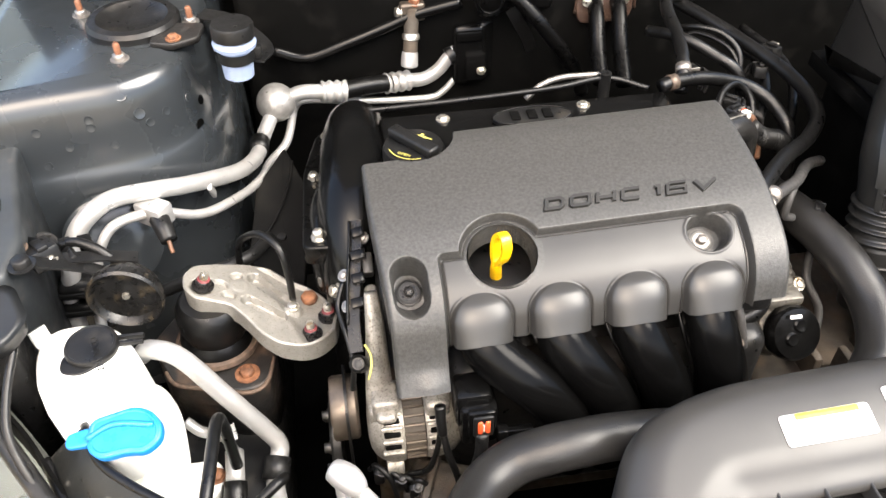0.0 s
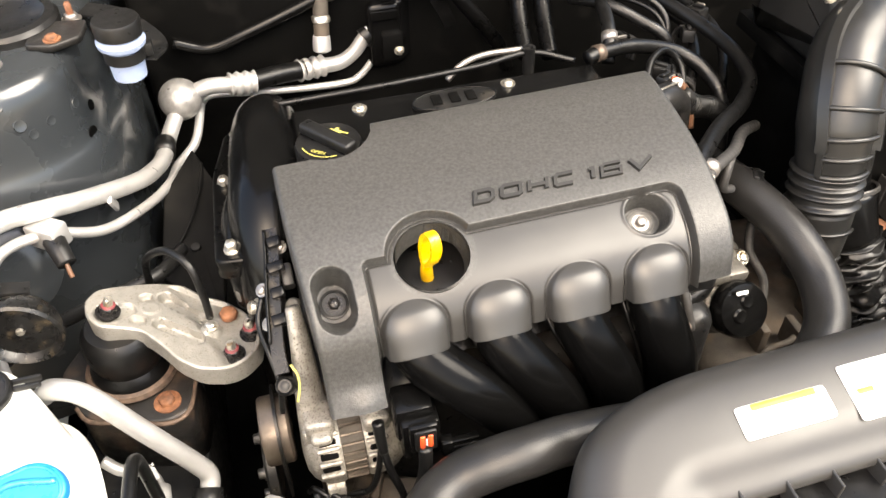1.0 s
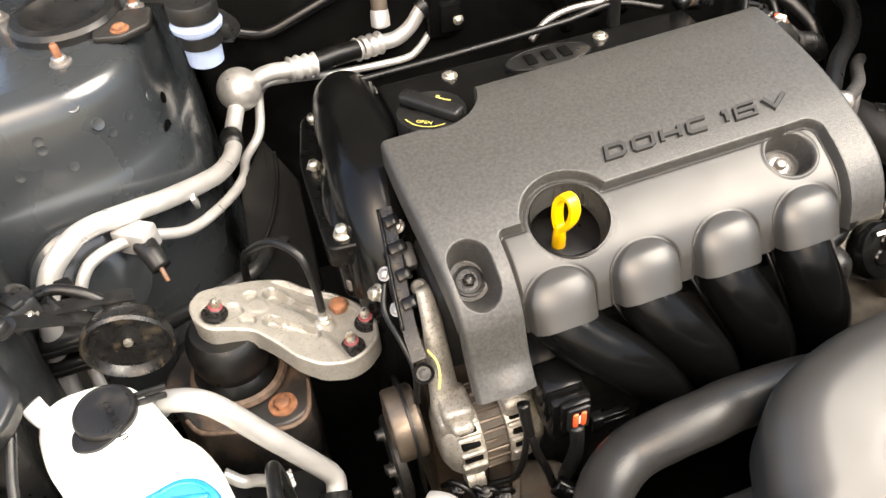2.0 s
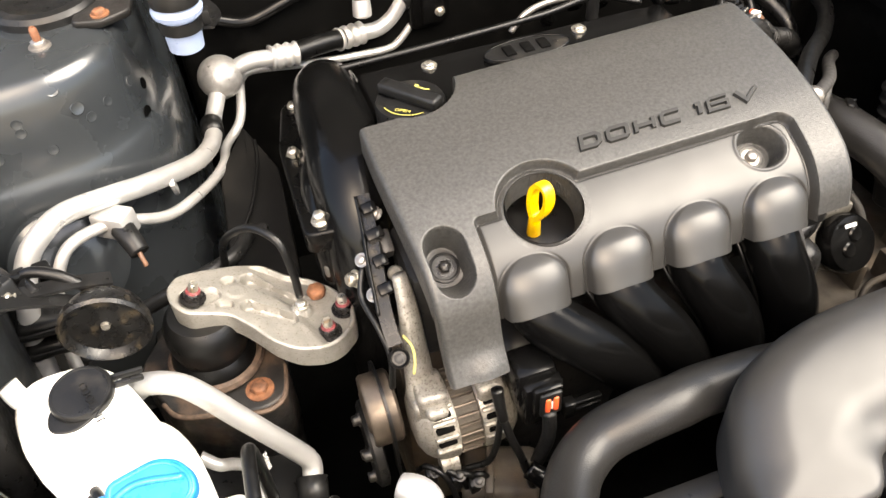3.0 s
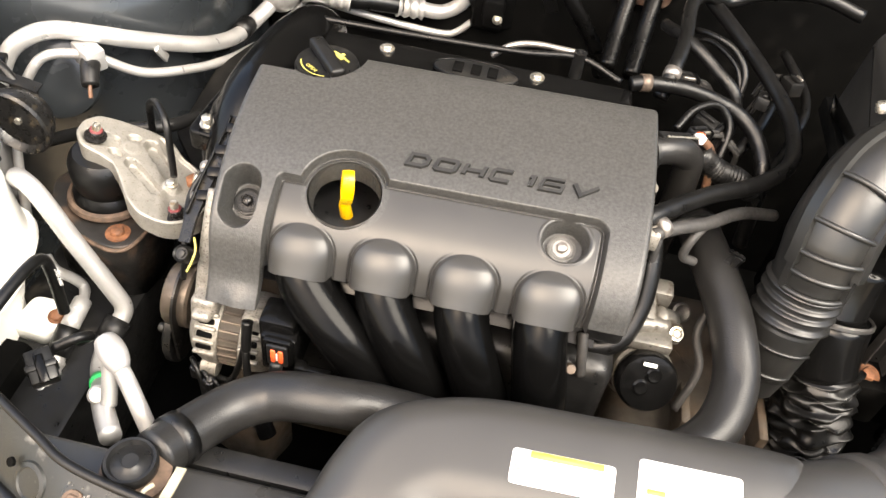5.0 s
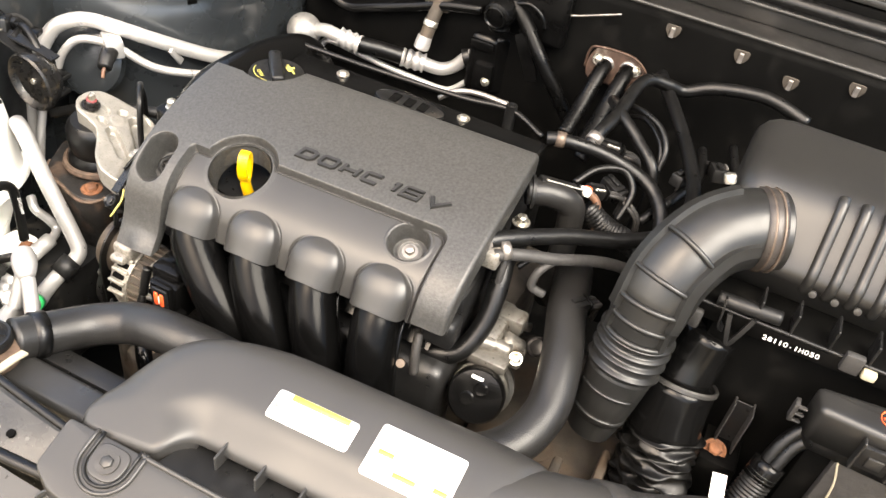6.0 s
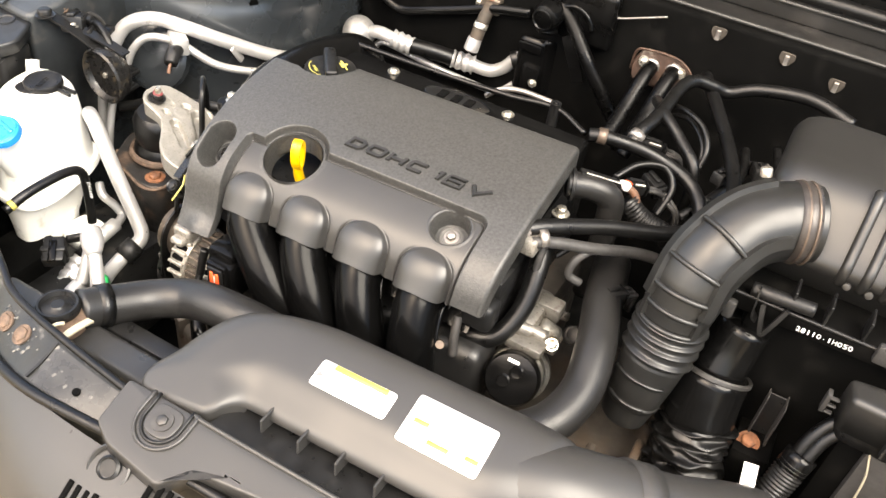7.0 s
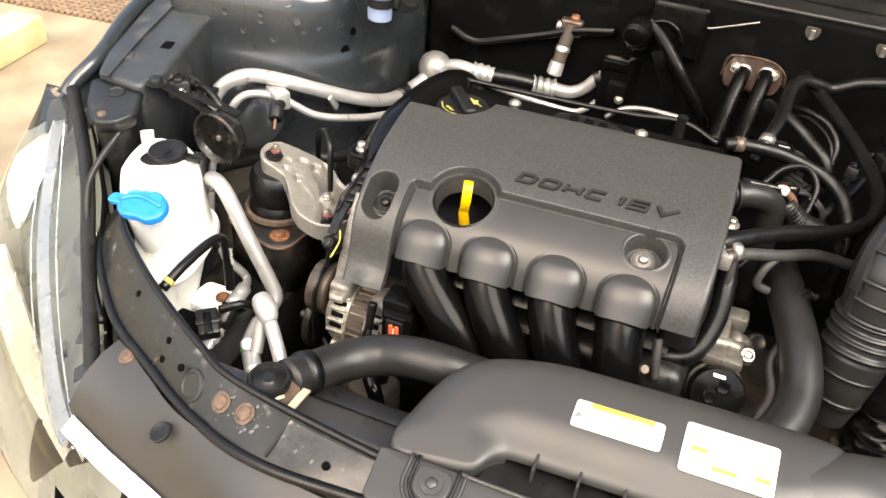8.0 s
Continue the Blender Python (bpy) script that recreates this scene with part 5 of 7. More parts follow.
# ---- brake fluid reservoir ----
res = thing("fluid_reservoir", (-0.078, 0.95, 0.872), "pale translucent fluid reservoir with a black screw cap", "reservoir")
ax = (0.03, 0.0, 1)
RB = (-0.078, 0.949, 0.914)
part("body", lathe([(0.014, -0.001), (0.0185, 0.002), (0.0195, 0.020), (0.0205, 0.024), (0.0205, 0.040), (0.026, 0.042), (0.027, 0.047), (0.023, 0.051), (0.022, 0.055), (0, 0.055)], RB, ax, 40), PALEBLUE, res)
part("strap_band", lathe([(0.0208, 0.024), (0.0225, 0.024), (0.0225, 0.037), (0.0208, 0.037)], RB, ax, 36), BLACK, res)
part("screw_cap", lathe([(0.0255, 0.054), (0.026, 0.069), (0.0245, 0.072), (0, 0.073)], RB, ax, 40), BLACK, res)
part("bracket", block((-0.060, 0.947, 0.936), (-0.046, 0.960, 0.952), 0.002), BLACK, res)
part("bracket_arm", strap([(-0.06, 0.955, 0.93), (-0.05, 1.0, 0.925), (-0.09, 1.06, 0.935), (-0.13, 1.08, 0.94)], 0.03, 0.003), BLACK, res)

# ---- coolant reservoir and washer filler ----
tank = thing("coolant_reservoir", (-0.22, 0.58, 0.45), "white translucent plastic coolant tank with a black cap", "coolant tank")
def oval(z, cx, cy, hx, hy, n=40, p=2.8):
    out = []
    for k in range(n):
        a = 2 * math.pi * k / n
        c, s = math.cos(a), math.sin(a)
        along = hy * math.copysign(abs(s) ** (2 / p), s)
        out.append((cx + hx * math.copysign(abs(c) ** (2 / p), c) - 0.22 * along, cy + along, z))
    return out

def loft(rings):
    bm = bmesh.new()
    vs = [[bm.verts.new(p) for p in r] for r in rings]
    for a, b in zip(vs, vs[1:]):
        for k in range(len(a)):
            bm.faces.new((a[k], a[(k + 1) % len(a)], b[(k + 1) % len(a)], b[k]))
    bm.faces.new(vs[0][::-1])
    bm.faces.new(vs[-1])
    bmesh.ops.recalc_face_normals(bm, faces=bm.faces)
    return bm

part("body", loft([oval(0.690, -0.222, 0.578, 0.048, 0.080), oval(0.72, -0.226, 0.581, 0.047, 0.076), oval(0.755, -0.233, 0.587, 0.048, 0.070), oval(0.780, -0.239, 0.592, 0.049, 0.064), oval(0.796, -0.243, 0.597, 0.047, 0.056), oval(0.804, -0.243, 0.600, 0.042, 0.047), oval(0.808, -0.240, 0.603, 0.033, 0.036)]), WHITE, tank, angle=70)
part("seam", loft([oval(0.680, -0.218, 0.576, 0.053, 0.086), oval(0.683, -0.218, 0.576, 0.0545, 0.0875), oval(0.688, -0.219, 0.576, 0.0545, 0.0875), oval(0.691, -0.219, 0.576, 0.053, 0.086)]), WHITE, tank)
part("lower_body", loft([oval(0.45, -0.198, 0.535, 0.018, 0.040), oval(0.60, -0.214, 0.552, 0.026, 0.056), oval(0.655, -0.219, 0.568, 0.038, 0.074), oval(0.680, -0.217, 0.575, 0.047, 0.083)]), WHITE, tank, angle=70)
part("neck", lathe([(0.0225, -0.03), (0.0225, 0.0), (0, 0.0)], (-0.233, 0.608, 0.810), (0, -0.05, 1), 32), WHITE, tank)
cap_lid = part("cap", lathe([(0.0255, -0.004), (0.0264, 0.0), (0.0263, 0.0045), (0.0251, 0.0066), (0.0230, 0.0070), (0.0226, 0.0064), (0, 0.0064)], (-0.233, 0.608, 0.811), (0, -0.05, 1), 44), BLACK, tank, "black coolant cap")
for y in (0.608, 0.6165):
    part("cap_hinge", block((-0.212, y, 0.807), (-0.183, y + 0.004, 0.813), 0.0015), BLACK, cap_lid)
part("cap_tongue", pillow(rounded([(-0.262, 0.580), (-0.240, 0.573), (-0.218, 0.588), (-0.233, 0.608), (-0.262, 0.604)], 0.010), 0.806, 0.810, 0.0015), BLACK, cap_lid)
letters("COOLANT", Matrix.Translation((-0.226, 0.600, 0.8178)) @ Matrix.Rotation(radians(-72), 4, "Z") @ Matrix.Translation((-0.016, -0.004, 0)), 0.0068, BLACK, tank, 0.0009)
part("overflow_spout", tube([(-0.272, 0.622, 0.785), (-0.288, 0.634, 0.800), (-0.294, 0.641, 0.813)], 0.0095, 14), WHITE, tank)

washer = thing("washer_filler", (-0.19, 0.48, 0.6), "washer filler neck with a blue plastic flip cap", "washer filler")
part("neck", tube([(-0.197, 0.502, 0.803), (-0.200, 0.512, 0.760), (-0.205, 0.53, 0.715)], 0.021, 20), WHITE, washer)
wax = (-0.06, -0.30, 0.95)
wz = Vector(wax).normalized()
wx = Vector((1, 0.05, 0.08)).cross(wz).cross(-wz).normalized()
wm = Matrix.Translation((-0.190, 0.501, 0.811)) @ Matrix((wx, wz.cross(wx), wz)).transposed().to_4x4()
CAPLINE = rounded([(-0.032, -0.014), (-0.020, -0.026), (0.006, -0.025), (0.020, -0.029), (0.036, -0.020), (0.038, -0.004), (0.028, 0.012), (0.012, 0.019), (-0.004, 0.017), (-0.028, 0.014)], 0.009)
part("flip_cap", pillow(CAPLINE, -0.007, 0.003, 0.003, 4, m=wm), BLUE, washer, "blue flip cap")
part("cap_bead", tube([wm @ Vector((p.x, p.y, 0.0024)) for p in inset_ring([(q.x, q.y) for q in CAPLINE], 0.004)] + [wm @ Vector((*inset_ring([(q.x, q.y) for q in CAPLINE], 0.004)[0], 0.0024))], 0.0018, 8, straight=True), BLUE, washer)
part("cap_rib", tube([wm @ Vector((-0.030, -0.004, 0.003)), wm @ Vector((-0.005, 0.004, 0.0042)), wm @ Vector((0.030, -0.004, 0.003))], 0.003, 8), BLUE, washer)
part("cap_tab", pillow(rounded([(-0.052, -0.008), (-0.029, -0.010), (-0.027, 0.008), (-0.050, 0.006)], 0.006), -0.006, 0.000, 0.002, m=wm), BLUE, washer)

# silver pipe past the tank
dpipe = thing("discharge_pipe", (-0.1, 0.61, 0.45), "thick silver air conditioning pipe beside the coolant tank", "pipe")
part("pipe", tube([(-0.210, 0.660, 0.735), (-0.190, 0.640, 0.764), (-0.157, 0.622, 0.764), (-0.12, 0.611, 0.706), (-0.085, 0.605, 0.642), (-0.073, 0.600, 0.618), (-0.076, 0.586, 0.604), (-0.081, 0.565, 0.594), (-0.076, 0.535, 0.59), (-0.06, 0.508, 0.60), (-0.035, 0.475, 0.635), (-0.012, 0.445, 0.670), (0.012, 0.415, 0.695), (0.030, 0.393, 0.705)], 0.0108, 18, 10), PIPE, dpipe)
part("clamp", tube([(-0.076, 0.590, 0.606), (-0.081, 0.566, 0.595)], 0.016, 14, 2), BLACK, dpipe)
part("band", tube([(-0.058, 0.505, 0.6035), (-0.049, 0.493, 0.616)], 0.0122, 18, 2), GREEN, dpipe, "green band")

# ---- alternator ----
alt = thing("alternator", (0.09, 0.55, 0.60), "aluminium alternator with a ribbed stator and a belt pulley", "alternator")
AX = (1, 0.0, 0)
def half(prof, at):
    return lathe(prof, at, AX, 40)
CY, CZ, RA = 0.580, 0.660, 0.046
part("rear_housing", half([(0.012, -0.001), (0.026, 0.001), (0.035, 0.006), (0.041, 0.013), (0.0447, 0.021), (RA, 0.029), (RA, 0.036), (0.0445, 0.039), (0.038, 0.0395)], (0.034, CY, CZ)), ALU, alt)
part("stator", half([(0.040, 0), (0.0415, 0.001), (0.0415, 0.024), (0.040, 0.025)], (0.0725, CY, CZ)), BELLY, alt)
part("front_housing", half([(0.038, 0), (0.0445, 0.0005), (RA, 0.004), (RA, 0.013), (0.0445, 0.022), (0.040, 0.032), (0.033, 0.039), (0.02, 0.044), (0, 0.045)], (0.097, CY, CZ)), ALU, alt)


def on_drum(a, r):
    return Matrix.Translation((0, CY + r * math.cos(a), CZ + r * math.sin(a))) @ Matrix.Rotation(a - math.pi / 2, 4, "X")


for k in range(12):
    a = radians(55 + 13.5 * k)
    part("stator_fin", block((0.0735, -0.0013, -0.002), (0.0965, 0.0013, 0.0028), 0.0006, 1, m=on_drum(a, 0.042)), PULLEY, alt)
for k in range(4):
    a = radians(108 + 19 * k)
    for x0, x1 in ((0.050, 0.069), (0.101, 0.119)):
        part("vent_slot", block((x0, -0.0036, -0.006), (x1, 0.0036, 0.0008), 0.0022, 3, m=on_drum(a, RA)), SHADOW, alt)
        part("cooling_fin", block((x0 - 0.003, -0.0026, -0.004), (x1 + 0.003, 0.0026, 0.0034), 0.0022, 3, m=on_drum(a + radians(9.5), RA)), ALU, alt)
part("pulley", half([(0.0, 0.0), (0.02, 0.0), (0.025, 0.003), (0.036, 0.002), (0.038, 0.005), (0.038, 0.030), (0.035, 0.033), (0.02, 0.033)], (-0.008, 0.606, 0.664)), PULLEY, alt, "worn brown steel pulley")
part("bracket_arm", tube([(0.052, 0.630, 0.822), (0.053, 0.615, 0.795), (0.052, 0.602, 0.755), (0.051, 0.592, 0.715), (0.052, 0.585, 0.690)], lambda s: 0.0085 + 0.0125 * s, 20, 6, squash=0.72), ALU, alt, "tapered cast bracket arm")
for x0, x1, y0, y1, z0, z1 in ((0.040, 0.070, 0.556, 0.590, 0.690, 0.722), (0.044, 0.066, 0.545, 0.565, 0.700, 0.712), (0.036, 0.052, 0.560, 0.600, 0.675, 0.705), (0.098, 0.126, 0.552, 0.575, 0.692, 0.715)):
    part("casting_step", block((x0, y0, z0), (x1, y1, z1), 0.006, 3), ALU, alt)
part("lower_lug", lathe([(0.006, -0.01), (0.012, -0.009), (0.012, 0.009), (0.006, 0.01)], (0.060, 0.545, 0.625), (1, 0, 0), 20), ALU, alt)
part("lead_boot", tube([(0.112, 0.541, 0.728), (0.112, 0.534, 0.712), (0.113, 0.527, 0.695)], lambda s: 0.0062 - 0.001 * s, 14), RUBBER, alt)
part("stay_cable", tube([(0.113, 0.527, 0.696), (0.117, 0.516, 0.675), (0.124, 0.508, 0.65), (0.134, 0.500, 0.60)], 0.0042, 12), RUBBER, alt)
part("lead", tube([(0.112, 0.531, 0.705), (0.104, 0.522, 0.668), (0.094, 0.522, 0.640), (0.075, 0.532, 0.622), (0.060, 0.54, 0.60)], 0.0034, 10), RUBBER, alt)
lower = thing("lower_bracket", (0.08, 0.53, 0.56), "dull grey cast bracket and clamps low under the alternator", "bracket")
part("casting", block((0.070, 0.500, 0.50), (0.150, 0.560, 0.605), 0.010, 3, m=Matrix.Translation((0.11, 0.53, 0.58)) @ Matrix.Rotation(radians(-22), 4, "Z") @ Matrix.Translation((-0.11, -0.53, -0.58))), BELLY, lower)
part("rib", block((0.095, 0.495, 0.58), (0.104, 0.560, 0.616), 0.003, m=Matrix.Translation((0.11, 0.53, 0.58)) @ Matrix.Rotation(radians(-22), 4, "Z") @ Matrix.Translation((-0.11, -0.53, -0.58))), BELLY, lower)
part("hose_stub", tube([(0.128, 0.500, 0.640), (0.140, 0.488, 0.632), (0.150, 0.480, 0.615)], 0.010, 16), GLOSS, lower)
for x, y, z in ((0.040, 0.545, 0.612), (0.062, 0.530, 0.615), (0.078, 0.520, 0.61)):
    part("clip", block((x - 0.006, y - 0.006, z - 0.016), (x + 0.006, y + 0.006, z + 0.006), 0.003), BLACK, lower)
    part("clip_bolt", hexbolt((x + 0.004, y - 0.003, z + 0.006), (-0.2, -0.3, 0.9), 0.0042, 0.005, 0.006), DARKSTEEL, lower)
for k in range(4):
    part("wire", tube([(0.030 + 0.012 * k, 0.560 - 0.004 * k, 0.60), (0.038 + 0.013 * k, 0.545 - 0.006 * k, 0.628 - 0.004 * k), (0.052 + 0.012 * k, 0.530 - 0.003 * k, 0.620), (0.060 + 0.016 * k, 0.520, 0.585)], 0.0032, 8), RUBBER, lower)
drive = thing("drive_pulley", (-0.02, 0.60, 0.57), "black crank pulley with bolts behind the engine mount", "pulley")
part("disc", half([(0.0, 0.0), (0.044, 0.0), (0.048, 0.003), (0.048, 0.012), (0.042, 0.014)], (-0.012, 0.61, 0.60)), BLACK, drive)
for k in range(5):
    a = radians(70 + 72 * k)
    part("pulley_bolt", hexbolt((-0.012, 0.61 + 0.034 * math.cos(a), 0.60 + 0.034 * math.sin(a)), (-1, 0, 0), 0.006, 0.008, 0.008), DARKSTEEL, drive)
belt = thing("drive_belt", (0.012, 0.60, 0.55), "black ribbed drive belt round the pulleys", "belt")
part("belt", strap([(0.012, 0.6455, 0.60), (0.012, 0.6455, 0.66), (0.012, 0.638, 0.687), (0.012, 0.619, 0.7025), (0.012, 0.593, 0.7025), (0.012, 0.574, 0.687), (0.012, 0.5665, 0.66), (0.012, 0.568, 0.60)], 0.018, 0.003, up=(1, 0, 0)), RUBBER, belt)

# connector with orange lock
conn = thing("wiring_connector", (0.155, 0.53, 0.70), "black wiring connector with an orange lock", "connector")
part("housing", block((0.132, 0.520, 0.68), (0.172, 0.57, 0.738), 0.005), GLOSS, conn)
part("collar", block((0.138, 0.513, 0.700), (0.168, 0.523, 0.742), 0.004), GLOSS, conn)
part("collar_lip", block((0.143, 0.510, 0.706), (0.165, 0.515, 0.738), 0.003), BLACK, conn)
for x in (0.1475, 0.1555):
    part("lock", block((x, 0.508, 0.713), (x + 0.0055, 0.518, 0.733), 0.002), ORANGE, conn, "orange lock bar")
part("lock_seat", block((0.1535, 0.509, 0.716), (0.1550, 0.516, 0.728), 0.0005, 1), LABEL, conn)
part("backshell", block((0.128, 0.528, 0.700), (0.168, 0.565, 0.752), 0.006), GLOSS, conn)
part("side_plug", block((0.170, 0.512, 0.684), (0.183, 0.526, 0.706), 0.003), GLOSS, conn)
for dz in (0.0, 0.009):
    part("plug_prong", block((0.182, 0.514, 0.690 + dz), (0.210, 0.522, 0.6945 + dz), 0.0015), GLOSS, conn)
part("cable", tube([(0.153, 0.512, 0.71), (0.150, 0.505, 0.68), (0.142, 0.51, 0.63)], 0.007, 12), BLACK, conn)

# ---- radiator, hoses ----
rad = thing("radiator", (0.4, 0.35, 0.35), "black radiator with a plastic top tank behind the slam panel", "radiator")
part("top_tank", block((-0.02, 0.325, 0.68), (0.95, 0.365, 0.745), 0.008, 3), FADED, rad)
# core coloured with the shade that falls behind the slam panel
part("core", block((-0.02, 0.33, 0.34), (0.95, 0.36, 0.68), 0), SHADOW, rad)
part("fan_shroud", block((0.10, 0.37, 0.60), (0.85, 0.395, 0.735), 0.006), BLACK, rad)
part("filler_neck", lathe([(0.027, -0.03), (0.026, -0.006), (0.0295, -0.003), (0.030, 0.002), (0.016, 0.002)], (0.090, 0.341, 0.760), (0, 0, 1), 36), OLDRUST, rad, "rusty filler neck")
part("radiator_cap", lathe([(0.0225, 0.002), (0.0232, 0.009), (0.0215, 0.0130), (0.0190, 0.0128), (0.0170, 0.008), (0.009, 0.0095), (0.007, 0.0115), (0, 0.0115)], (0.086, 0.343, 0.762), (0, 0, 1), 40), BLACK, rad, "black radiator cap")

spring = thing("pale_strap", (0.126, 0.33, 0.745), "short pale strap lying beside the radiator cap", "strap")
part("band", strap([(0.128, 0.349, 0.768), (0.128, 0.338, 0.7705), (0.127, 0.325, 0.771), (0.124, 0.312, 0.768)], 0.0085, 0.0022), CREAM, spring)
part("tail", tube([(0.113, 0.328, 0.772), (0.109, 0.321, 0.7735), (0.105, 0.312, 0.771)], 0.0022, 8), CREAM, spring)

hose = thing("radiator_hose", (0.35, 0.45, 0.66), "thick black rubber radiator hose", "hose")
part("hose", tube([(0.097, 0.360, 0.757), (0.112, 0.392, 0.748), (0.138, 0.430, 0.742), (0.170, 0.449, 0.746), (0.205, 0.450, 0.757), (0.240, 0.451, 0.760), (0.275, 0.458, 0.752), (0.34, 0.462, 0.741), (0.42, 0.462, 0.730), (0.53, 0.475, 0.735), (0.592, 0.515, 0.742), (0.616, 0.57, 0.758), (0.609, 0.63, 0.78), (0.59, 0.70, 0.79), (0.575, 0.78, 0.78)], 0.0235, 24, 10), WOVEN, hose)
part("clip_band", tube([(0.104, 0.376, 0.7535), (0.110, 0.388, 0.7495)], 0.0254, 24, 2), RUBBER, hose)

# ---- intake duct over the slam panel ----
duct = thing("intake_duct", (0.45, 0.37, 0.74), "smooth grey plastic air intake duct with warning labels", "air duct")
DUCTP = rounded([(0.240, 0.302), (0.326, 0.308), (0.346, 0.338), (0.60, 0.341), (0.66, 0.37), (0.66, 0.475), (0.60, 0.470), (0.45, 0.467), (0.36, 0.466), (0.270, 0.433), (0.236, 0.358)], [0.020, 0.008, 0.012, 0.03, 0.03, 0.03, 0.03, 0.06, 0.05, 0.05, 0.03], 6)
def soft(v, k=0.02):
    return 0.5 * (v + math.sqrt(v * v + k * k))

def dtilt(x, y):
    return 0.33 * (y - 0.40) - 0.015 + 0.04 * (min(x, 0.6) - 0.44) - 0.08 * soft(0.347 - y, 0.012) - 0.75 * soft(y - 0.434, 0.03) - 0.12 * soft(0.30 - x, 0.08) - 0.25 * soft(x - 0.62, 0.03) + 0.001


def duct_shell(nu=110, nv=60, edge=0.041, z0=0.735, z1=0.852):
    """A rounded hump over the duct's outline: columns across it, each running from its front to its back edge."""
    pts = np.array([(p.x, p.y) for p in DUCTP])
    nxt = np.roll(pts, -1, axis=0)
    lo_x, hi_x = pts[:, 0].min() + 1e-4, pts[:, 0].max() - 1e-4
    bm = bmesh.new()
    cols = []
    for i in range(nu + 1):
        x = lo_x + (hi_x - lo_x) * (1 - math.cos(math.pi * i / nu)) / 2
        ys = sorted(a[1] + (b[1] - a[1]) * (x - a[0]) / (b[0] - a[0]) for a, b in zip(pts, nxt) if (a[0] - x) * (b[0] - x) <= 0 and a[0] != b[0])
        col = [bm.verts.new((x, ys[0], z0))]
        for j in range(nv + 1):
            y = ys[0] + (ys[-1] - ys[0]) * (1 - math.cos(math.pi * j / nv)) / 2
            q = np.array((x, y))
            t = np.clip(((q - pts) * (nxt - pts)).sum(1) / np.maximum(((nxt - pts) ** 2).sum(1), 1e-12), 0, 1)
            d = np.hypot(*(pts + (nxt - pts) * t[:, None] - q).T).min()
            e = 0.006 + (edge - 0.006) * float(sstep(0.315, 0.37, y + d * 0.5))
            k = max(0.0, 1 - d / e)
            col.append(bm.verts.new((x, y, z1 + dtilt(x, y) - e * (1 - math.sqrt(max(0.0, 1 - k * k))))))
        if 0.350 < x < 0.64:
            col[0].co = col[1].co + Vector((0, 0.003, -0.003))
        cols.append(col + [bm.verts.new((x, ys[-1], z0))])
    for a, b in zip(cols, cols[1:]):
        for k in range(len(a) - 1):
            bm.faces.new((a[k], b[k], b[k + 1], a[k + 1]))
    bmesh.ops.recalc_face_normals(bm, faces=bm.faces)
    return bm


part("shell", duct_shell(), DUCT, duct, angle=75)
part("outlet_pipe", tube([(0.585, 0.404, 0.784), (0.615, 0.408, 0.790), (0.65, 0.420, 0.792), (0.69, 0.44, 0.782), (0.75, 0.475, 0.76), (0.80, 0.52, 0.735), (0.83, 0.56, 0.70)], lambda s: 0.0485 - 0.005 * s, 32), DUCT, duct)
part("joint_ring", tube([(0.700, 0.446, 0.779), (0.722, 0.458, 0.771)], 0.0485, 32, 2), DUCT, duct)

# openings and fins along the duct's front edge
# black sheet and blacker floor stand in for the shade inside the mouth
part("mouth_shade", block((0.345, 0.400, 0.745), (0.655, 0.404, 0.825), 0.001), SHADOW, duct)
part("mouth_floor", pillow(rounded([(0.330, 0.299), (0.655, 0.302), (0.655, 0.398), (0.350, 0.398)], 0.004), 0.745, 0.789, 0.002, tilt=lambda x, y: -0.16 * (y - 0.30)), BLACK, duct)
part("floor_rim", tube([(0.318, 0.3035, 0.791), (0.34, 0.302, 0.791), (0.50, 0.304, 0.791), (0.655, 0.306, 0.790)], 0.0024, 8), DUCT, duct)
for k in range(6):
    x = 0.377 + 0.0425 * k
    part("fin", block((x, 0.326, 0.770), (x + 0.0026, 0.362, 0.803), 0.0008, 1), DUCT, duct)
part("flange_plate", pillow(rounded([(0.238, 0.256), (0.262, 0.244), (0.330, 0.236), (0.352, 0.262), (0.43, 0.272), (0.655, 0.272), (0.655, 0.304), (0.318, 0.304), (0.236, 0.303)], 0.006), 0.765, 0.790, 0.002, tilt=lambda x, y: 0.30 * min(0.0, y - 0.300)), DUCT, duct)
tm = Matrix.Translation((0.296, 0.288, 0.7865)) @ Matrix.Rotation(radians(16), 4, "X")
part("tab_pad", pillow(rounded([(-0.017, -0.020), (0.017, -0.020), (0.019, 0.012), (-0.019, 0.012)], 0.014), -0.002, 0.0022, 0.0015, m=tm), DUCT, duct)
for grow, m_ in ((0.021, BLACK), (0.0275, DUCT)):
    arch = [tm @ Vector((-grow, 0.018, 0.001))] + [tm @ Vector((grow * math.cos(a), -0.004 + grow * math.sin(a), 0.001)) for a in (math.pi + math.pi * k / 10 for k in range(11))] + [tm @ Vector((grow, 0.018, 0.001))]
    part("tab_rim", tube(arch, 0.0019, 8, 3), m_, duct)
part("tab_bolt", hexbolt(tm @ Vector((0, -0.004, 0.002)), (0, -0.28, 1), 0.006, 0.004, 0.011), DARKSTEEL, duct)

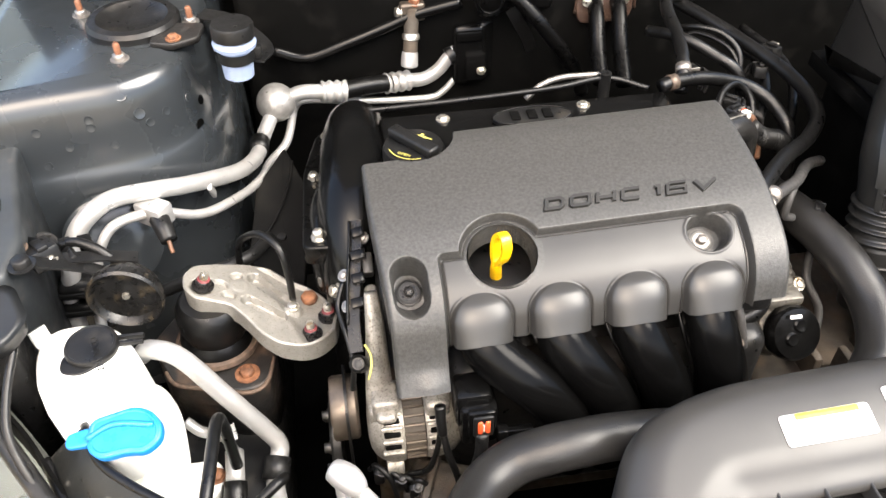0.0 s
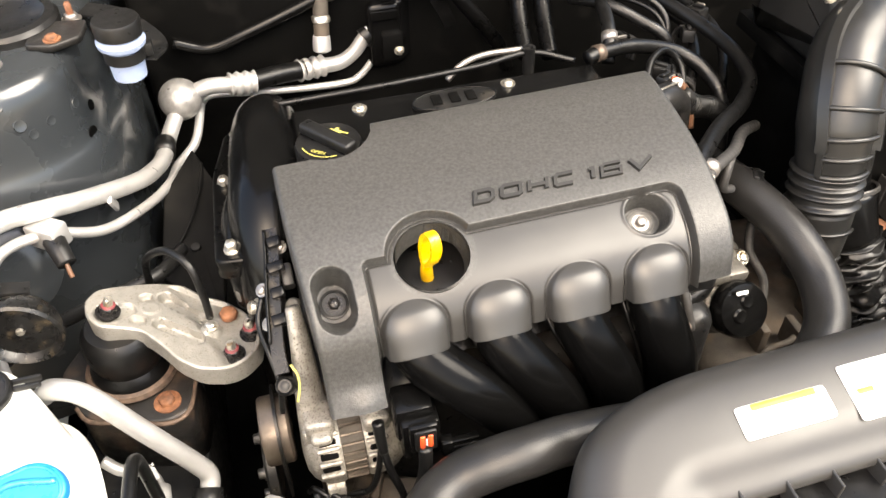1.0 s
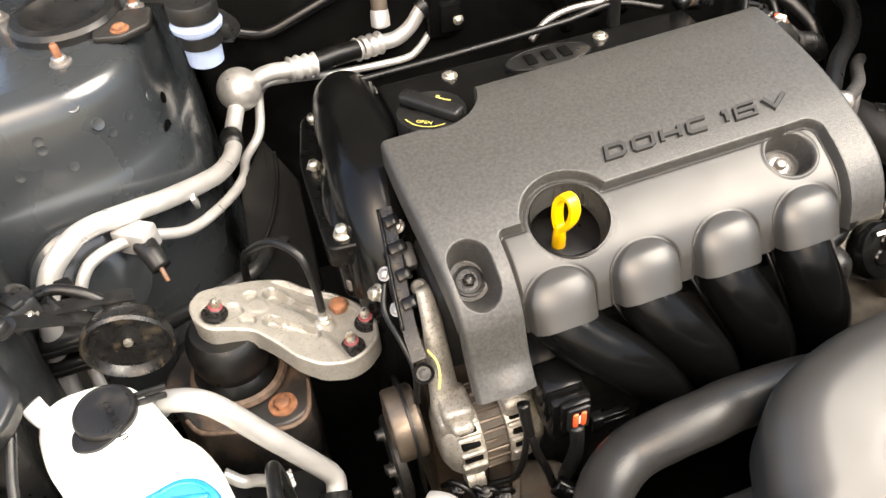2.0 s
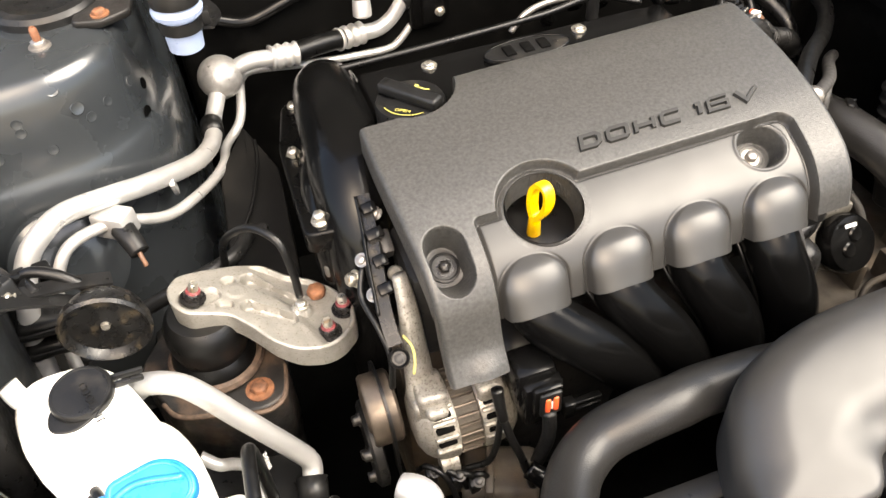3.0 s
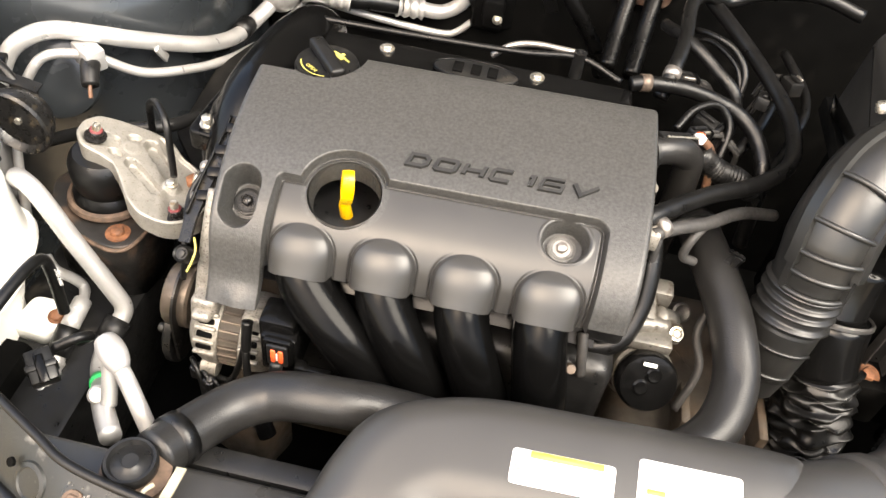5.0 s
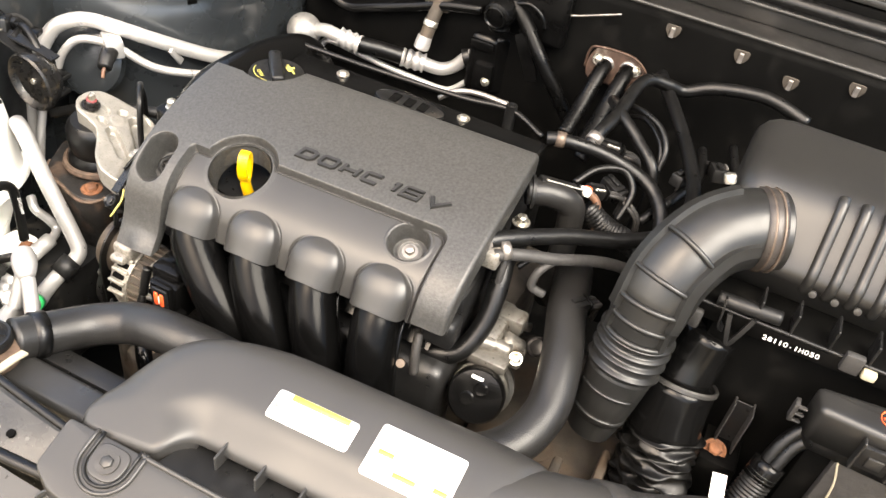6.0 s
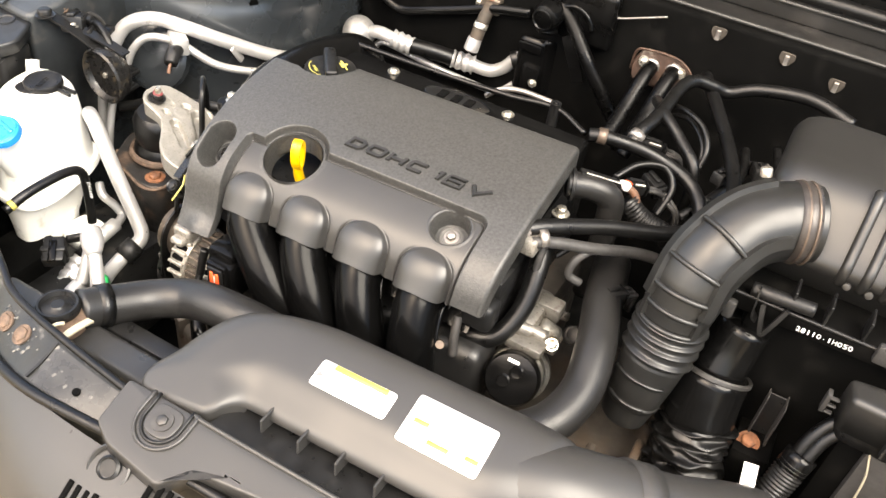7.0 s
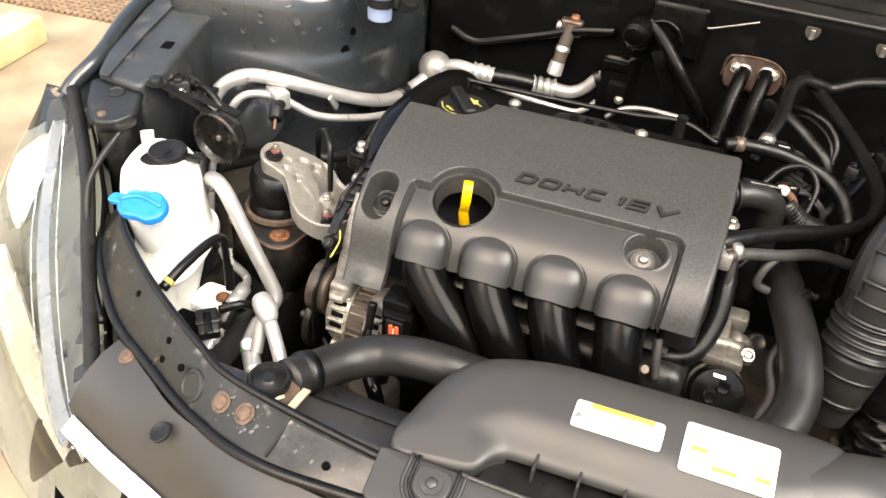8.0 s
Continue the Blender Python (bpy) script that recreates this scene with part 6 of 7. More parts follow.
def sticker(name, x0, x1, y0, y1, lift, material, parent, r=0.004):
    ol = rounded([(x0, y0), (x1, y0), (x1, y1), (x0, y1)], r, 4)
    bm = bmesh.new()
    lo = [bm.verts.new((p.x, p.y, 0.852 + dtilt(p.x, p.y) + lift - 0.0004)) for p in ol]
    hi = [bm.verts.new((p.x, p.y, 0.852 + dtilt(p.x, p.y) + lift)) for p in ol]
    for k in range(len(ol)):
        bm.faces.new((lo[k], lo[(k + 1) % len(ol)], hi[(k + 1) % len(ol)], hi[k]))
    bm.faces.new(hi)
    return part(name, bm, material, parent)

lab = sticker("label", 0.397, 0.4815, 0.3745, 0.4025, 0.0012, LABEL, duct)
sticker("yellow_band", 0.412, 0.472, 0.3965, 0.4020, 0.0016, LABELY, lab, 0.001)
bm = bmesh.new()
tri = [(0.3985, 0.382), (0.4065, 0.386), (0.4005, 0.390)]
bm.faces.new([bm.verts.new((x, y, 0.852 + dtilt(x, y) + 0.0017)) for x, y in tri])
part("warning_sign", bm, INK, lab)
lab = sticker("label", 0.4995, 0.583, 0.365, 0.414, 0.0012, LABEL, duct)
for x0, y0, w in ((0.507, 0.3865, 0.015), (0.528, 0.3730, 0.022), (0.566, 0.3760, 0.013)):
    sticker("yellow_bar", x0, x0 + w, y0, y0 + 0.0042, 0.0018, LABELY, lab, 0.0005)

# ---- left side: cables, fittings, clutter ----
def cable(name, pts, r, material, label, category="cable", segs=12):
    t = thing(name, tuple(Vector(pts[len(pts) // 2])), label, category)
    part("sheath", tube(pts, r, segs, 8), material, t)
    return t

cable("earth_cable", [(-0.0375, 0.706, 0.751), (-0.038, 0.709, 0.785), (-0.044, 0.720, 0.818), (-0.065, 0.745, 0.822), (-0.088, 0.768, 0.800), (-0.10, 0.785, 0.770), (-0.105, 0.79, 0.72)], 0.0043, RUBBER, "black earth cable arching over the engine mount")
ov = cable("overflow_hose", [(-0.128, 0.440, 0.738), (-0.122, 0.475, 0.750), (-0.119, 0.525, 0.752), (-0.118, 0.552, 0.742), (-0.116, 0.556, 0.715), (-0.114, 0.552, 0.655)], 0.0065, RUBBER, "black overflow hose bent over beside the coolant tank", "hose")
part("end_ring", tube([(-0.1265, 0.447, 0.741), (-0.1255, 0.453, 0.743)], 0.0072, 14, 2), YPRINT, ov)
letters("25451-1H010", Matrix.Translation((-0.1085, 0.553, 0.728)) @ Matrix.Rotation(radians(90), 4, "Y") @ Matrix.Rotation(radians(90), 4, "Z").inverted() @ Matrix.Rotation(radians(-90), 4, "Z").inverted() @ Matrix.Rotation(radians(60), 4, "X"), 0.004, WPRINT, ov, 0.0003)
cable("wing_harness", [(-0.28, 0.77, 0.68), (-0.22, 0.785, 0.705), (-0.17, 0.785, 0.725), (-0.13, 0.79, 0.735), (-0.09, 0.81, 0.735), (-0.07, 0.86, 0.72)], 0.0085, BLACK, "taped black wiring harness along the inner wing")
cable("sensor_wire", [(-0.181, 0.797, 0.785), (-0.1795, 0.792, 0.779), (-0.178, 0.788, 0.772)], 0.0026, COPPER, "short brown wire below the pressure switch")

fit_ = thing("pipe_fitting", (-0.01, 0.48, 0.63), "white aluminium pipe fitting with a green band", "fitting")
part("ball", tube([(-0.004, 0.468, 0.748), (0.010, 0.456, 0.747), (0.022, 0.446, 0.738)], lambda s: 0.0138 * math.sqrt(max(0.02, 1 - (1.9 * s - 0.8) ** 2 * 0.55)), 20, 8), PIPE, fit_)
part("pipe", tube([(0.012, 0.454, 0.742), (0.028, 0.441, 0.727), (0.045, 0.425, 0.71), (0.058, 0.413, 0.69)], 0.0085, 16), PIPE, fit_)
part("branch", tube([(0.004, 0.458, 0.738), (0.006, 0.444, 0.715), (0.008, 0.430, 0.695)], 0.008, 16), PIPE, fit_)
part("valve_cap", lathe([(0.0095, 0), (0.010, 0.004), (0.010, 0.014), (0.007, 0.018), (0, 0.018)], (-0.010, 0.444, 0.685), (0.2, -0.5, 0.8), 20), PIPE, fit_, "grey valve cap")
small = thing("liquid_line", (-0.13, 0.57, 0.56), "thin bare aluminium line ending in a crimped hose", "pipe")
part("line", tube([(-0.175, 0.622, 0.655), (-0.160, 0.613, 0.645), (-0.148, 0.620, 0.628), (-0.137, 0.622, 0.613), (-0.128, 0.605, 0.612), (-0.124, 0.580, 0.618)], 0.0065, 12), PIPE, small)
part("ferrule", tube([(-0.126, 0.60, 0.614), (-0.124, 0.560, 0.610)], 0.011, 16, 3), PIPE, small)
part("sleeve", tube([(-0.124, 0.562, 0.610), (-0.126, 0.530, 0.594)], 0.0135, 16, 3), RUBBER, small)
part("hose_crimp", tube([Vector((-0.126, 0.533, 0.596)).lerp(Vector((-0.127, 0.480, 0.568)), k / 16) for k in range(17)], lambda s: 0.0115 + 0.0013 * math.cos(s * 32), 18, straight=True), PIPE, small)
lug2 = thing("tank_lug", (-0.155, 0.575, 0.60), "white plastic tank lug with a rusty bolt", "bracket")
part("lug", pillow(rounded([(-0.195, 0.55), (-0.15, 0.545), (-0.135, 0.57), (-0.145, 0.60), (-0.19, 0.60)], 0.012), 0.58, 0.606, 0.004), WHITE, lug2)
part("lug_bolt", hexbolt((-0.147, 0.575, 0.606), (0.1, -0.1, 1), 0.008, 0.007, 0.011), RUST, lug2)
plug = thing("wiring_plug", (-0.085, 0.465, 0.655), "black wiring plug beside the slam panel", "plug")
mpl = Matrix.Translation((-0.092, 0.470, 0.668)) @ Matrix.Rotation(radians(40), 4, "Z") @ Matrix.Rotation(radians(20), 4, "X")
part("housing", block((-0.014, -0.020, -0.010), (0.014, 0.018, 0.010), 0.003, m=mpl), BLACK, plug)
part("collar", block((-0.016, -0.006, -0.012), (0.016, 0.002, 0.012), 0.002, m=mpl), BLACK, plug)
part("latch", block((-0.005, -0.022, 0.009), (0.005, 0.010, 0.014), 0.0015, m=mpl), GLOSS, plug)
part("tail", tube([(-0.085, 0.488, 0.68), (-0.065, 0.503, 0.685), (-0.06, 0.515, 0.675), (-0.075, 0.515, 0.66)], 0.006, 12), RUBBER, plug)
bush = thing("pipe_clamp", (-0.287, 0.78, 0.69), "black rubber pipe clamps round two white pipes", "clamp")
for z, y in ((0.743, 0.780), (0.719, 0.774)):
    part("block", block((-0.318, y - 0.019, z - 0.011), (-0.256, y + 0.019, z + 0.011), 0.009, 3), RUBBER, bush)
    part("band", block((-0.320, y - 0.021, z - 0.004), (-0.254, y + 0.021, z + 0.004), 0.003), BLACK, bush)
relay = thing("relay_plug", (-0.30, 0.715, 0.835), "black relay plug with taped leads beside the horn", "relay")
mrl = Matrix.Translation((-0.297, 0.728, 0.842)) @ Matrix.Rotation(radians(35), 4, "Z") @ Matrix.Rotation(radians(-15), 4, "X")
part("housing", block((-0.016, -0.022, -0.014), (0.016, 0.020, 0.012), 0.004, m=mrl), BLACK, relay)
part("latch", block((-0.006, -0.024, 0.010), (0.006, 0.006, 0.016), 0.002, m=mrl), BLACK, relay)
for dx in (-0.008, 0.0, 0.008):
    part("lead", tube([mrl @ Vector((dx, 0.018, 0)), mrl @ Vector((dx * 1.5, 0.035, 0.006)), mrl @ Vector((dx * 2 + 0.01, 0.052, -0.008)), mrl @ Vector((dx + 0.025, 0.062, -0.035))], 0.0032, 8), TAPE, relay)
rnd = random.Random(11)
for k in range(5):
    mq = Matrix.Translation((-0.305 + 0.012 * k, 0.738 + rnd.uniform(-0.012, 0.014), 0.846 - 0.006 * k + rnd.uniform(-0.008, 0.01))) @ Matrix.Rotation(rnd.uniform(0, 3), 4, "Z") @ Matrix.Rotation(rnd.uniform(-0.7, 0.7), 4, "X")
    part("mount_flange", block((-0.012, -0.007, -0.0035), (0.012, 0.008, 0.0045), 0.002, 2, m=mq), BLACK if k % 2 else GLOSS, relay)
part("flange_nut", hexbolt((-0.312, 0.722, 0.858), (0.2, -0.2, 1), 0.006, 0.006, 0.008), OLDRUST, relay)
lead = thing("horn_lead", (-0.25, 0.735, 0.80), "black taped horn lead with a small plug", "cable")
part("sheath", tube([(-0.29, 0.74, 0.83), (-0.268, 0.742, 0.842), (-0.245, 0.735, 0.838), (-0.228, 0.728, 0.826), (-0.216, 0.726, 0.808)], 0.0055, 10), RUBBER, lead)
part("plug", block((-0.228, 0.716, 0.796), (-0.206, 0.736, 0.818), 0.003), BLACK, lead)
bar = thing("horn_bar", (-0.28, 0.71, 0.82), "black steel bar carrying the horn", "bracket")
part("bar", strap([(-0.36, 0.70, 0.845), (-0.30, 0.715, 0.842), (-0.24, 0.725, 0.832), (-0.20, 0.73, 0.82)], 0.017, 0.003), BLACK, bar)
part("bar_bolt", hexbolt((-0.297, 0.680, 0.868), (0, 0, 1), 0.010, 0.010, 0.014), BLACK, bar)
part("bar_bolt", hexbolt((-0.285, 0.712, 0.844), (0, 0, 1), 0.007, 0.006, 0.010), STEEL, bar)
spl = thing("splash_panel", (-0.05, 0.88, 0.5), "dusty black plastic splash panel below the strut tower", "panel")
part("panel", pillow(rounded([(-0.10, 0.84), (-0.03, 0.76), (-0.015, 0.95), (-0.045, 1.03), (-0.088, 0.96)], 0.006), 0.68, 0.69, 0.003, tilt=lambda x, y: 0.25 * (y - 0.8)), DUSTY, spl)
part("panel_fold", tube([(-0.095, 0.85, 0.700), (-0.06, 0.90, 0.722), (-0.04, 0.96, 0.735), (-0.035, 1.0, 0.742)], 0.0022, 8), DUSTY, spl)
part("panel_clip", lathe([(0.007, 0), (0.006, 0.003), (0, 0.004)], (-0.055, 0.87, 0.709), (0, -0.2, 1), 16), BLACK, spl)

# ---- intake elbow and air box ----
elbow = thing("intake_elbow", (0.67, 0.68, 0.70), "ribbed black rubber air intake elbow", "air hose")
EL = [(0.764, 0.772, 0.944), (0.735, 0.760, 0.942), (0.703, 0.735, 0.928), (0.680, 0.700, 0.895), (0.674, 0.680, 0.850), (0.672, 0.668, 0.800), (0.668, 0.650, 0.740), (0.663, 0.640, 0.690)]
def bellows(s):
    base = 0.0425 - 0.0045 * min(1, max(0, (s - 0.5) / 0.12))
    if 0.628 < s < 0.772:
        base += 0.0058 * max(0.0, math.cos((s - 0.645) * 2 * math.pi / 0.036)) ** 1.6 - 0.001
    return base - (0.011 * (s - 0.77) / 0.23 if s > 0.77 else 0)
part("hose", tube(EL, bellows, 36, 36), ELBOW, elbow)
line = catmull(EL, 14)


def elbow_way(k, a):
    """The direction out of the elbow at one point of its line, turned round it by an angle from its upper side."""
    t = (line[k + 1] - line[k - 1]).normalized()
    n = Vector((-0.06, -0.62, 0.78))
    n = (n - t * n.dot(t)).normalized()
    return n * math.cos(a) + t.cross(n) * math.sin(a)


def side_rib(ks, a, low, high, half):
    """A raised flat strip lengthwise on the elbow."""
    bm = bmesh.new()
    rings = [[bm.verts.new(line[k] + elbow_way(k, a + s * half / low) * r) for s, r in ((-1.25, low), (1.25, low), (1, high), (-1, high))] for k in ks]
    for p, q in zip(rings, rings[1:]):
        for j in range(4):
            bm.faces.new((p[j], p[(j + 1) % 4], q[(j + 1) % 4], q[j]))
    bm.faces.new(rings[0][::-1])
    bm.faces.new(rings[-1])
    bmesh.ops.recalc_face_normals(bm, faces=bm.faces)
    return bm


for k in (35, 44, 51, 57, 62):
    r_ = 0.0445 if k < 56 else 0.0405
    part("rib", tube([line[k] + elbow_way(k, -0.84 + 0.105 * j) * r_ for j in range(17)], 0.0030, 10, 2), ELBOW, elbow)
for a in (-0.84, 0.84):
    part("long_rib", side_rib(range(17, 57, 2), a, 0.0405, 0.0488, 0.0050), ELBOW, elbow)
part("long_rib", side_rib(range(54, 64, 2), 0.84, 0.036, 0.0435, 0.003), ELBOW, elbow)
part("long_rib", side_rib(range(54, 64, 2), -0.84, 0.036, 0.0435, 0.003), ELBOW, elbow)
for k, w in ((80, 1.0), (88, 0.8)):
    part("cone_rib", tube([line[k] + elbow_way(k, -0.9 * w + 0.18 * j * w) * (0.0375 - 0.0006 * (k - 80)) for j in range(11)], 0.0022, 8, 2), ELBOW, elbow)
part("end_band", tube([line[88], line[90]], 0.0325, 32, 1), ELBOW, elbow)
part("clamp_band", tube([line[3], line[12]], 0.0445, 36, 2), CLAMPRUBBER, elbow, "brown-grey clamp collar")
ring_way = (line[13] - line[3]).normalized()
for k in (0.12, 0.55):
    ring_at = line[3].lerp(line[13], k)
    part("clamp_wire", tube([ring_at, ring_at + ring_way * 0.002], 0.0458, 36, 1), CLAMPMAT, elbow, "rust-tinged clamp wire")
part("clamp_screw", hexbolt((0.70, 0.787, 0.970), (-0.3, 0.2, 0.9), 0.007, 0.010), STEEL, elbow)

abox = thing("air_box", (0.88, 0.80, 0.70), "dark grey plastic air filter box", "air filter box")
bm = bmesh.new()
sec = rounded([(0.768, 0.868), (0.737, 0.918), (0.749, 0.938), (0.793, 0.994), (0.918, 1.004), (0.945, 0.868)], [0.002, 0.02, 0.010, 0.03, 0.02, 0.01], 6)
xs = [0.708, 0.711, 0.718, 0.729, 0.745, 1.08]
ins = [0.026, 0.017, 0.008, 0.0025, 0.0, 0.0]
rows = []
for x, d in zip(xs, ins):
    ring = inset_ring([(p.x, p.y) for p in sec][::-1], d)
    ring = ring[::-1]
    rows.append([bm.verts.new((x - 0.02 * (p.y - 0.9), p.x, p.y)) for p in ring])
for a, b in zip(rows, rows[1:]):
    for k in range(len(a)):
        bm.faces.new((a[k], a[(k + 1) % len(a)], b[(k + 1) % len(a)], b[k]))
bm.faces.new(rows[0][::-1])
bm.faces.new(rows[-1])
bmesh.ops.recalc_face_normals(bm, faces=bm.faces)
part("lid", bm, ABOX, abox, angle=45)
# rim and base are blacker than the lid: shade under it, as colour
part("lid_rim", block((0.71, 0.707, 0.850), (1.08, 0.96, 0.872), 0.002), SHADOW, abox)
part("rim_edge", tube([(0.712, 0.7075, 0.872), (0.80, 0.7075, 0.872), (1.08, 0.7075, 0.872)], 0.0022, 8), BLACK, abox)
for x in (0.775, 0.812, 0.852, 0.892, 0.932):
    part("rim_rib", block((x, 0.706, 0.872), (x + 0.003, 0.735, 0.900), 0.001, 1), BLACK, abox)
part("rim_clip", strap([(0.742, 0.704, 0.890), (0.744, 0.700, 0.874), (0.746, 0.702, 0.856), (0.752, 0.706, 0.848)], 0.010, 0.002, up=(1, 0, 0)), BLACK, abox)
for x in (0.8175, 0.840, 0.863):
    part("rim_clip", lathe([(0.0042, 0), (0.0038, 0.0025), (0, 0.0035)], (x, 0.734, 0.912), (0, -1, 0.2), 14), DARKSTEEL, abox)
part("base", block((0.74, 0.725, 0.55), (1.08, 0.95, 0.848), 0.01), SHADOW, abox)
for x in (0.810, 0.833, 0.856, 0.879, 0.902):
    part("rib", tube([(x, 0.796, 0.993), (x, 0.782, 0.984), (x, 0.751, 0.942), (x, 0.740, 0.925), (x, 0.745, 0.905)], 0.0058, 12, 5), ABOX, abox)
for x0, x1, z0, z1, m_ in ((0.716, 0.728, 0.838, 0.862, TAPE), (0.868, 0.888, 0.860, 0.884, TAPE), (0.890, 0.905, 0.860, 0.871, CREAM)):
    part("latch", block((x0, 0.698, z0), (x1, 0.708, z1), 0.003), m_, abox)
part("vee_clip", strap([(0.752, 0.703, 0.872), (0.757, 0.698, 0.852), (0.762, 0.697, 0.838), (0.768, 0.698, 0.852), (0.776, 0.703, 0.876)], 0.005, 0.004, up=(0, -1, 0)), BLACK, abox)
part("neck_rib", tube([(0.735, 0.712, 0.880), (0.765, 0.710, 0.883), (0.800, 0.712, 0.884)], 0.008, 12), BLACK, abox)
letters("28110-1H050", Matrix.Translation((0.7915, 0.7045, 0.856)) @ Matrix.Rotation(radians(75), 4, "X") @ Matrix.Rotation(radians(2), 4, "Z"), 0.0054, WPRINT, abox, 0.0004, [(0.0054 * k + (0.0015 if c in "1-" else 0.0), 0.0054 * k + (0.0028 if c in "1-" else 0.0043)) for k, c in enumerate("28110-1H050")], bold=0.0)

# corrugated lower duct
cold = thing("cold_air_duct", (0.77, 0.67, 0.50), "black corrugated air duct below the filter box", "air duct")
part("sleeve", tube([(0.738, 0.708, 0.753), (0.739, 0.690, 0.715), (0.743, 0.676, 0.69)], 0.0435, 36, 4), GLOSS, cold)
bm = tube([(0.743, 0.678, 0.693), (0.750, 0.655, 0.645), (0.757, 0.635, 0.59), (0.765, 0.61, 0.51)], lambda s: 0.044 + 0.003 * math.cos(s * 75), 64, 40)
for v in bm.verts:
    v.co += 0.010 * noise.noise_vector(Vector((v.co.x * 38, v.co.y * 38, v.co.z * 85)))
part("bellows", bm, RUBBER, cold, angle=80)
part("sleeve_rim", lathe([(0.0400, 0.001), (0.0415, 0.0025), (0.0430, 0.0028), (0.0445, 0.001), (0.0446, -0.003)], (0.738, 0.708, 0.753), (0, 0.46, 0.89), 44, caps=False), DARKSTEEL, cold, "worn grey sleeve rim")
part("throat", tube([(0.739, 0.705, 0.748), (0.743, 0.722, 0.780), (0.748, 0.735, 0.815)], 0.032, 32, 4), GLOSS, cold)
for dx in (-0.012, 0.0, 0.012):
    part("throat_rib", tube([(0.744 + dx, 0.6890 + abs(dx) * 0.2, 0.770), (0.747 + dx, 0.6980 + abs(dx) * 0.2, 0.793)], 0.0016, 8, 2), BLACK, cold)

# ---- right side: hoses, throttle body, wiring ----
def hose_thing(name, pts, r, material, label, category="hose", clamps=(), clamp_mat=None, segs=16):
    lo = min(p[2] for p in pts)
    mid = Vector(pts[len(pts) // 2])
    t = thing(name, (mid.x, mid.y, lo), label, category)
    part("hose" if category == "hose" else "line", tube(pts, r, segs, 10), material, t)
    ln = catmull(pts, 10)
    for c in clamps:
        k = min(int(c * (len(ln) - 1)), len(ln) - 2)
        d = (ln[k + 1] - ln[k]).normalized()
        part("clamp", tube([ln[k] - d * 0.006, ln[k] + d * 0.006], r * 1.16, segs, 2), clamp_mat or BAND, t)
    return t

hose_thing("heater_hose", [(0.470, 0.910, 0.866), (0.490, 0.916, 0.868), (0.54, 0.932, 0.860), (0.588, 0.938, 0.846), (0.62, 0.93, 0.835), (0.643, 0.905, 0.820), (0.655, 0.87, 0.79), (0.66, 0.85, 0.70)], 0.0095, RUBBER, "black rubber heater hose with a brass-coloured clamp", clamps=(0.13,), clamp_mat=CLAMPMAT)
hose_thing("vacuum_hose", [(0.515, 0.94, 0.835), (0.524, 0.965, 0.862), (0.536, 1.02, 0.875), (0.541, 1.085, 0.887), (0.553, 1.116, 0.892), (0.580, 1.135, 0.884), (0.604, 1.148, 0.877), (0.644, 1.155, 0.893), (0.715, 1.160, 0.902), (0.78, 1.15, 0.89)], 0.0095, RUBBER, "black rubber brake vacuum hose", clamps=(0.1,))
hose_thing("bypass_hose", [(0.48, 0.655, 0.868), (0.503, 0.677, 0.872), (0.56, 0.735, 0.862), (0.624, 0.79, 0.848), (0.668, 0.85, 0.845), (0.672, 0.93, 0.85), (0.64, 1.02, 0.86), (0.60, 1.10, 0.87), (0.56, 1.18, 0.875)], 0.0095, RUBBER, "long black rubber coolant hose with a steel clamp", clamps=(0.045,), clamp_mat=BAND)
for a, b in (((0.468, 1.19, 0.845), (0.455, 1.09, 0.77)), ((0.505, 1.19, 0.848), (0.49, 1.08, 0.77))):
    a, b = Vector(a), Vector(b)
    hose_thing("heater_core_hose", [a + Vector((0.004, 0.06, 0.01)), a, a.lerp(b, 0.5) + Vector((0, 0, -0.005)), b], 0.0125, DEEPBLACK, "glossy black heater hose at the rusty firewall plate", clamps=(0.25,))
plate = thing("firewall_plate", (0.485, 1.215, 0.82), "rusty steel pipe plate on the firewall", "plate")
part("plate", pillow(rounded([(-0.05, -0.035), (0.045, -0.035), (0.055, 0.0), (0.03, 0.025), (-0.04, 0.025), (-0.055, 0.0)], 0.015), 0, 0.005, 0.002, m=Matrix.Translation((0.487, 1.207, 0.852)) @ Matrix.Rotation(radians(80), 4, "X") @ Matrix.Diagonal((0.9, 0.95, 1, 1))), PLATERUST, plate)
part("folded_edge", tube([(0.437, 1.203, 0.836), (0.440, 1.200, 0.868), (0.455, 1.199, 0.877), (0.505, 1.199, 0.878), (0.532, 1.200, 0.862), (0.538, 1.203, 0.838)], 0.0022, 8), PLATERUST, plate)
for dx in (-0.036, 0.036):
    part("plate_bolt", hexbolt((0.487 + dx * 0.85, 1.200, 0.856), (0, -1, 0.15), 0.006, 0.005, 0.009), STEEL, plate)
for p in ((0.552, 1.2, 0.934), (0.659, 1.2, 0.929), (0.825, 1.2, 0.934), (0.738, 1.2, 0.913)):
    clip = thing("panel_clip", p, "small dull metal clip on the firewall", "clip", group="clips on the firewall")
    mc = Matrix.Translation(Vector(p) + Vector((0, 0.0105, 0))) @ Matrix.Rotation(radians(90), 4, "X")
    part("tab", pillow(rounded([(-0.011, 0.009), (-0.012, 0.000), (-0.005, -0.011), (0.005, -0.011), (0.012, 0.000), (0.011, 0.009)], 0.004), 0, 0.003, 0.001, m=mc), BELLY, clip)
    part("fold", block((-0.0035, -0.010, 0.002), (0.0035, 0.006, 0.007), 0.001, 1, m=mc), BAND, clip)

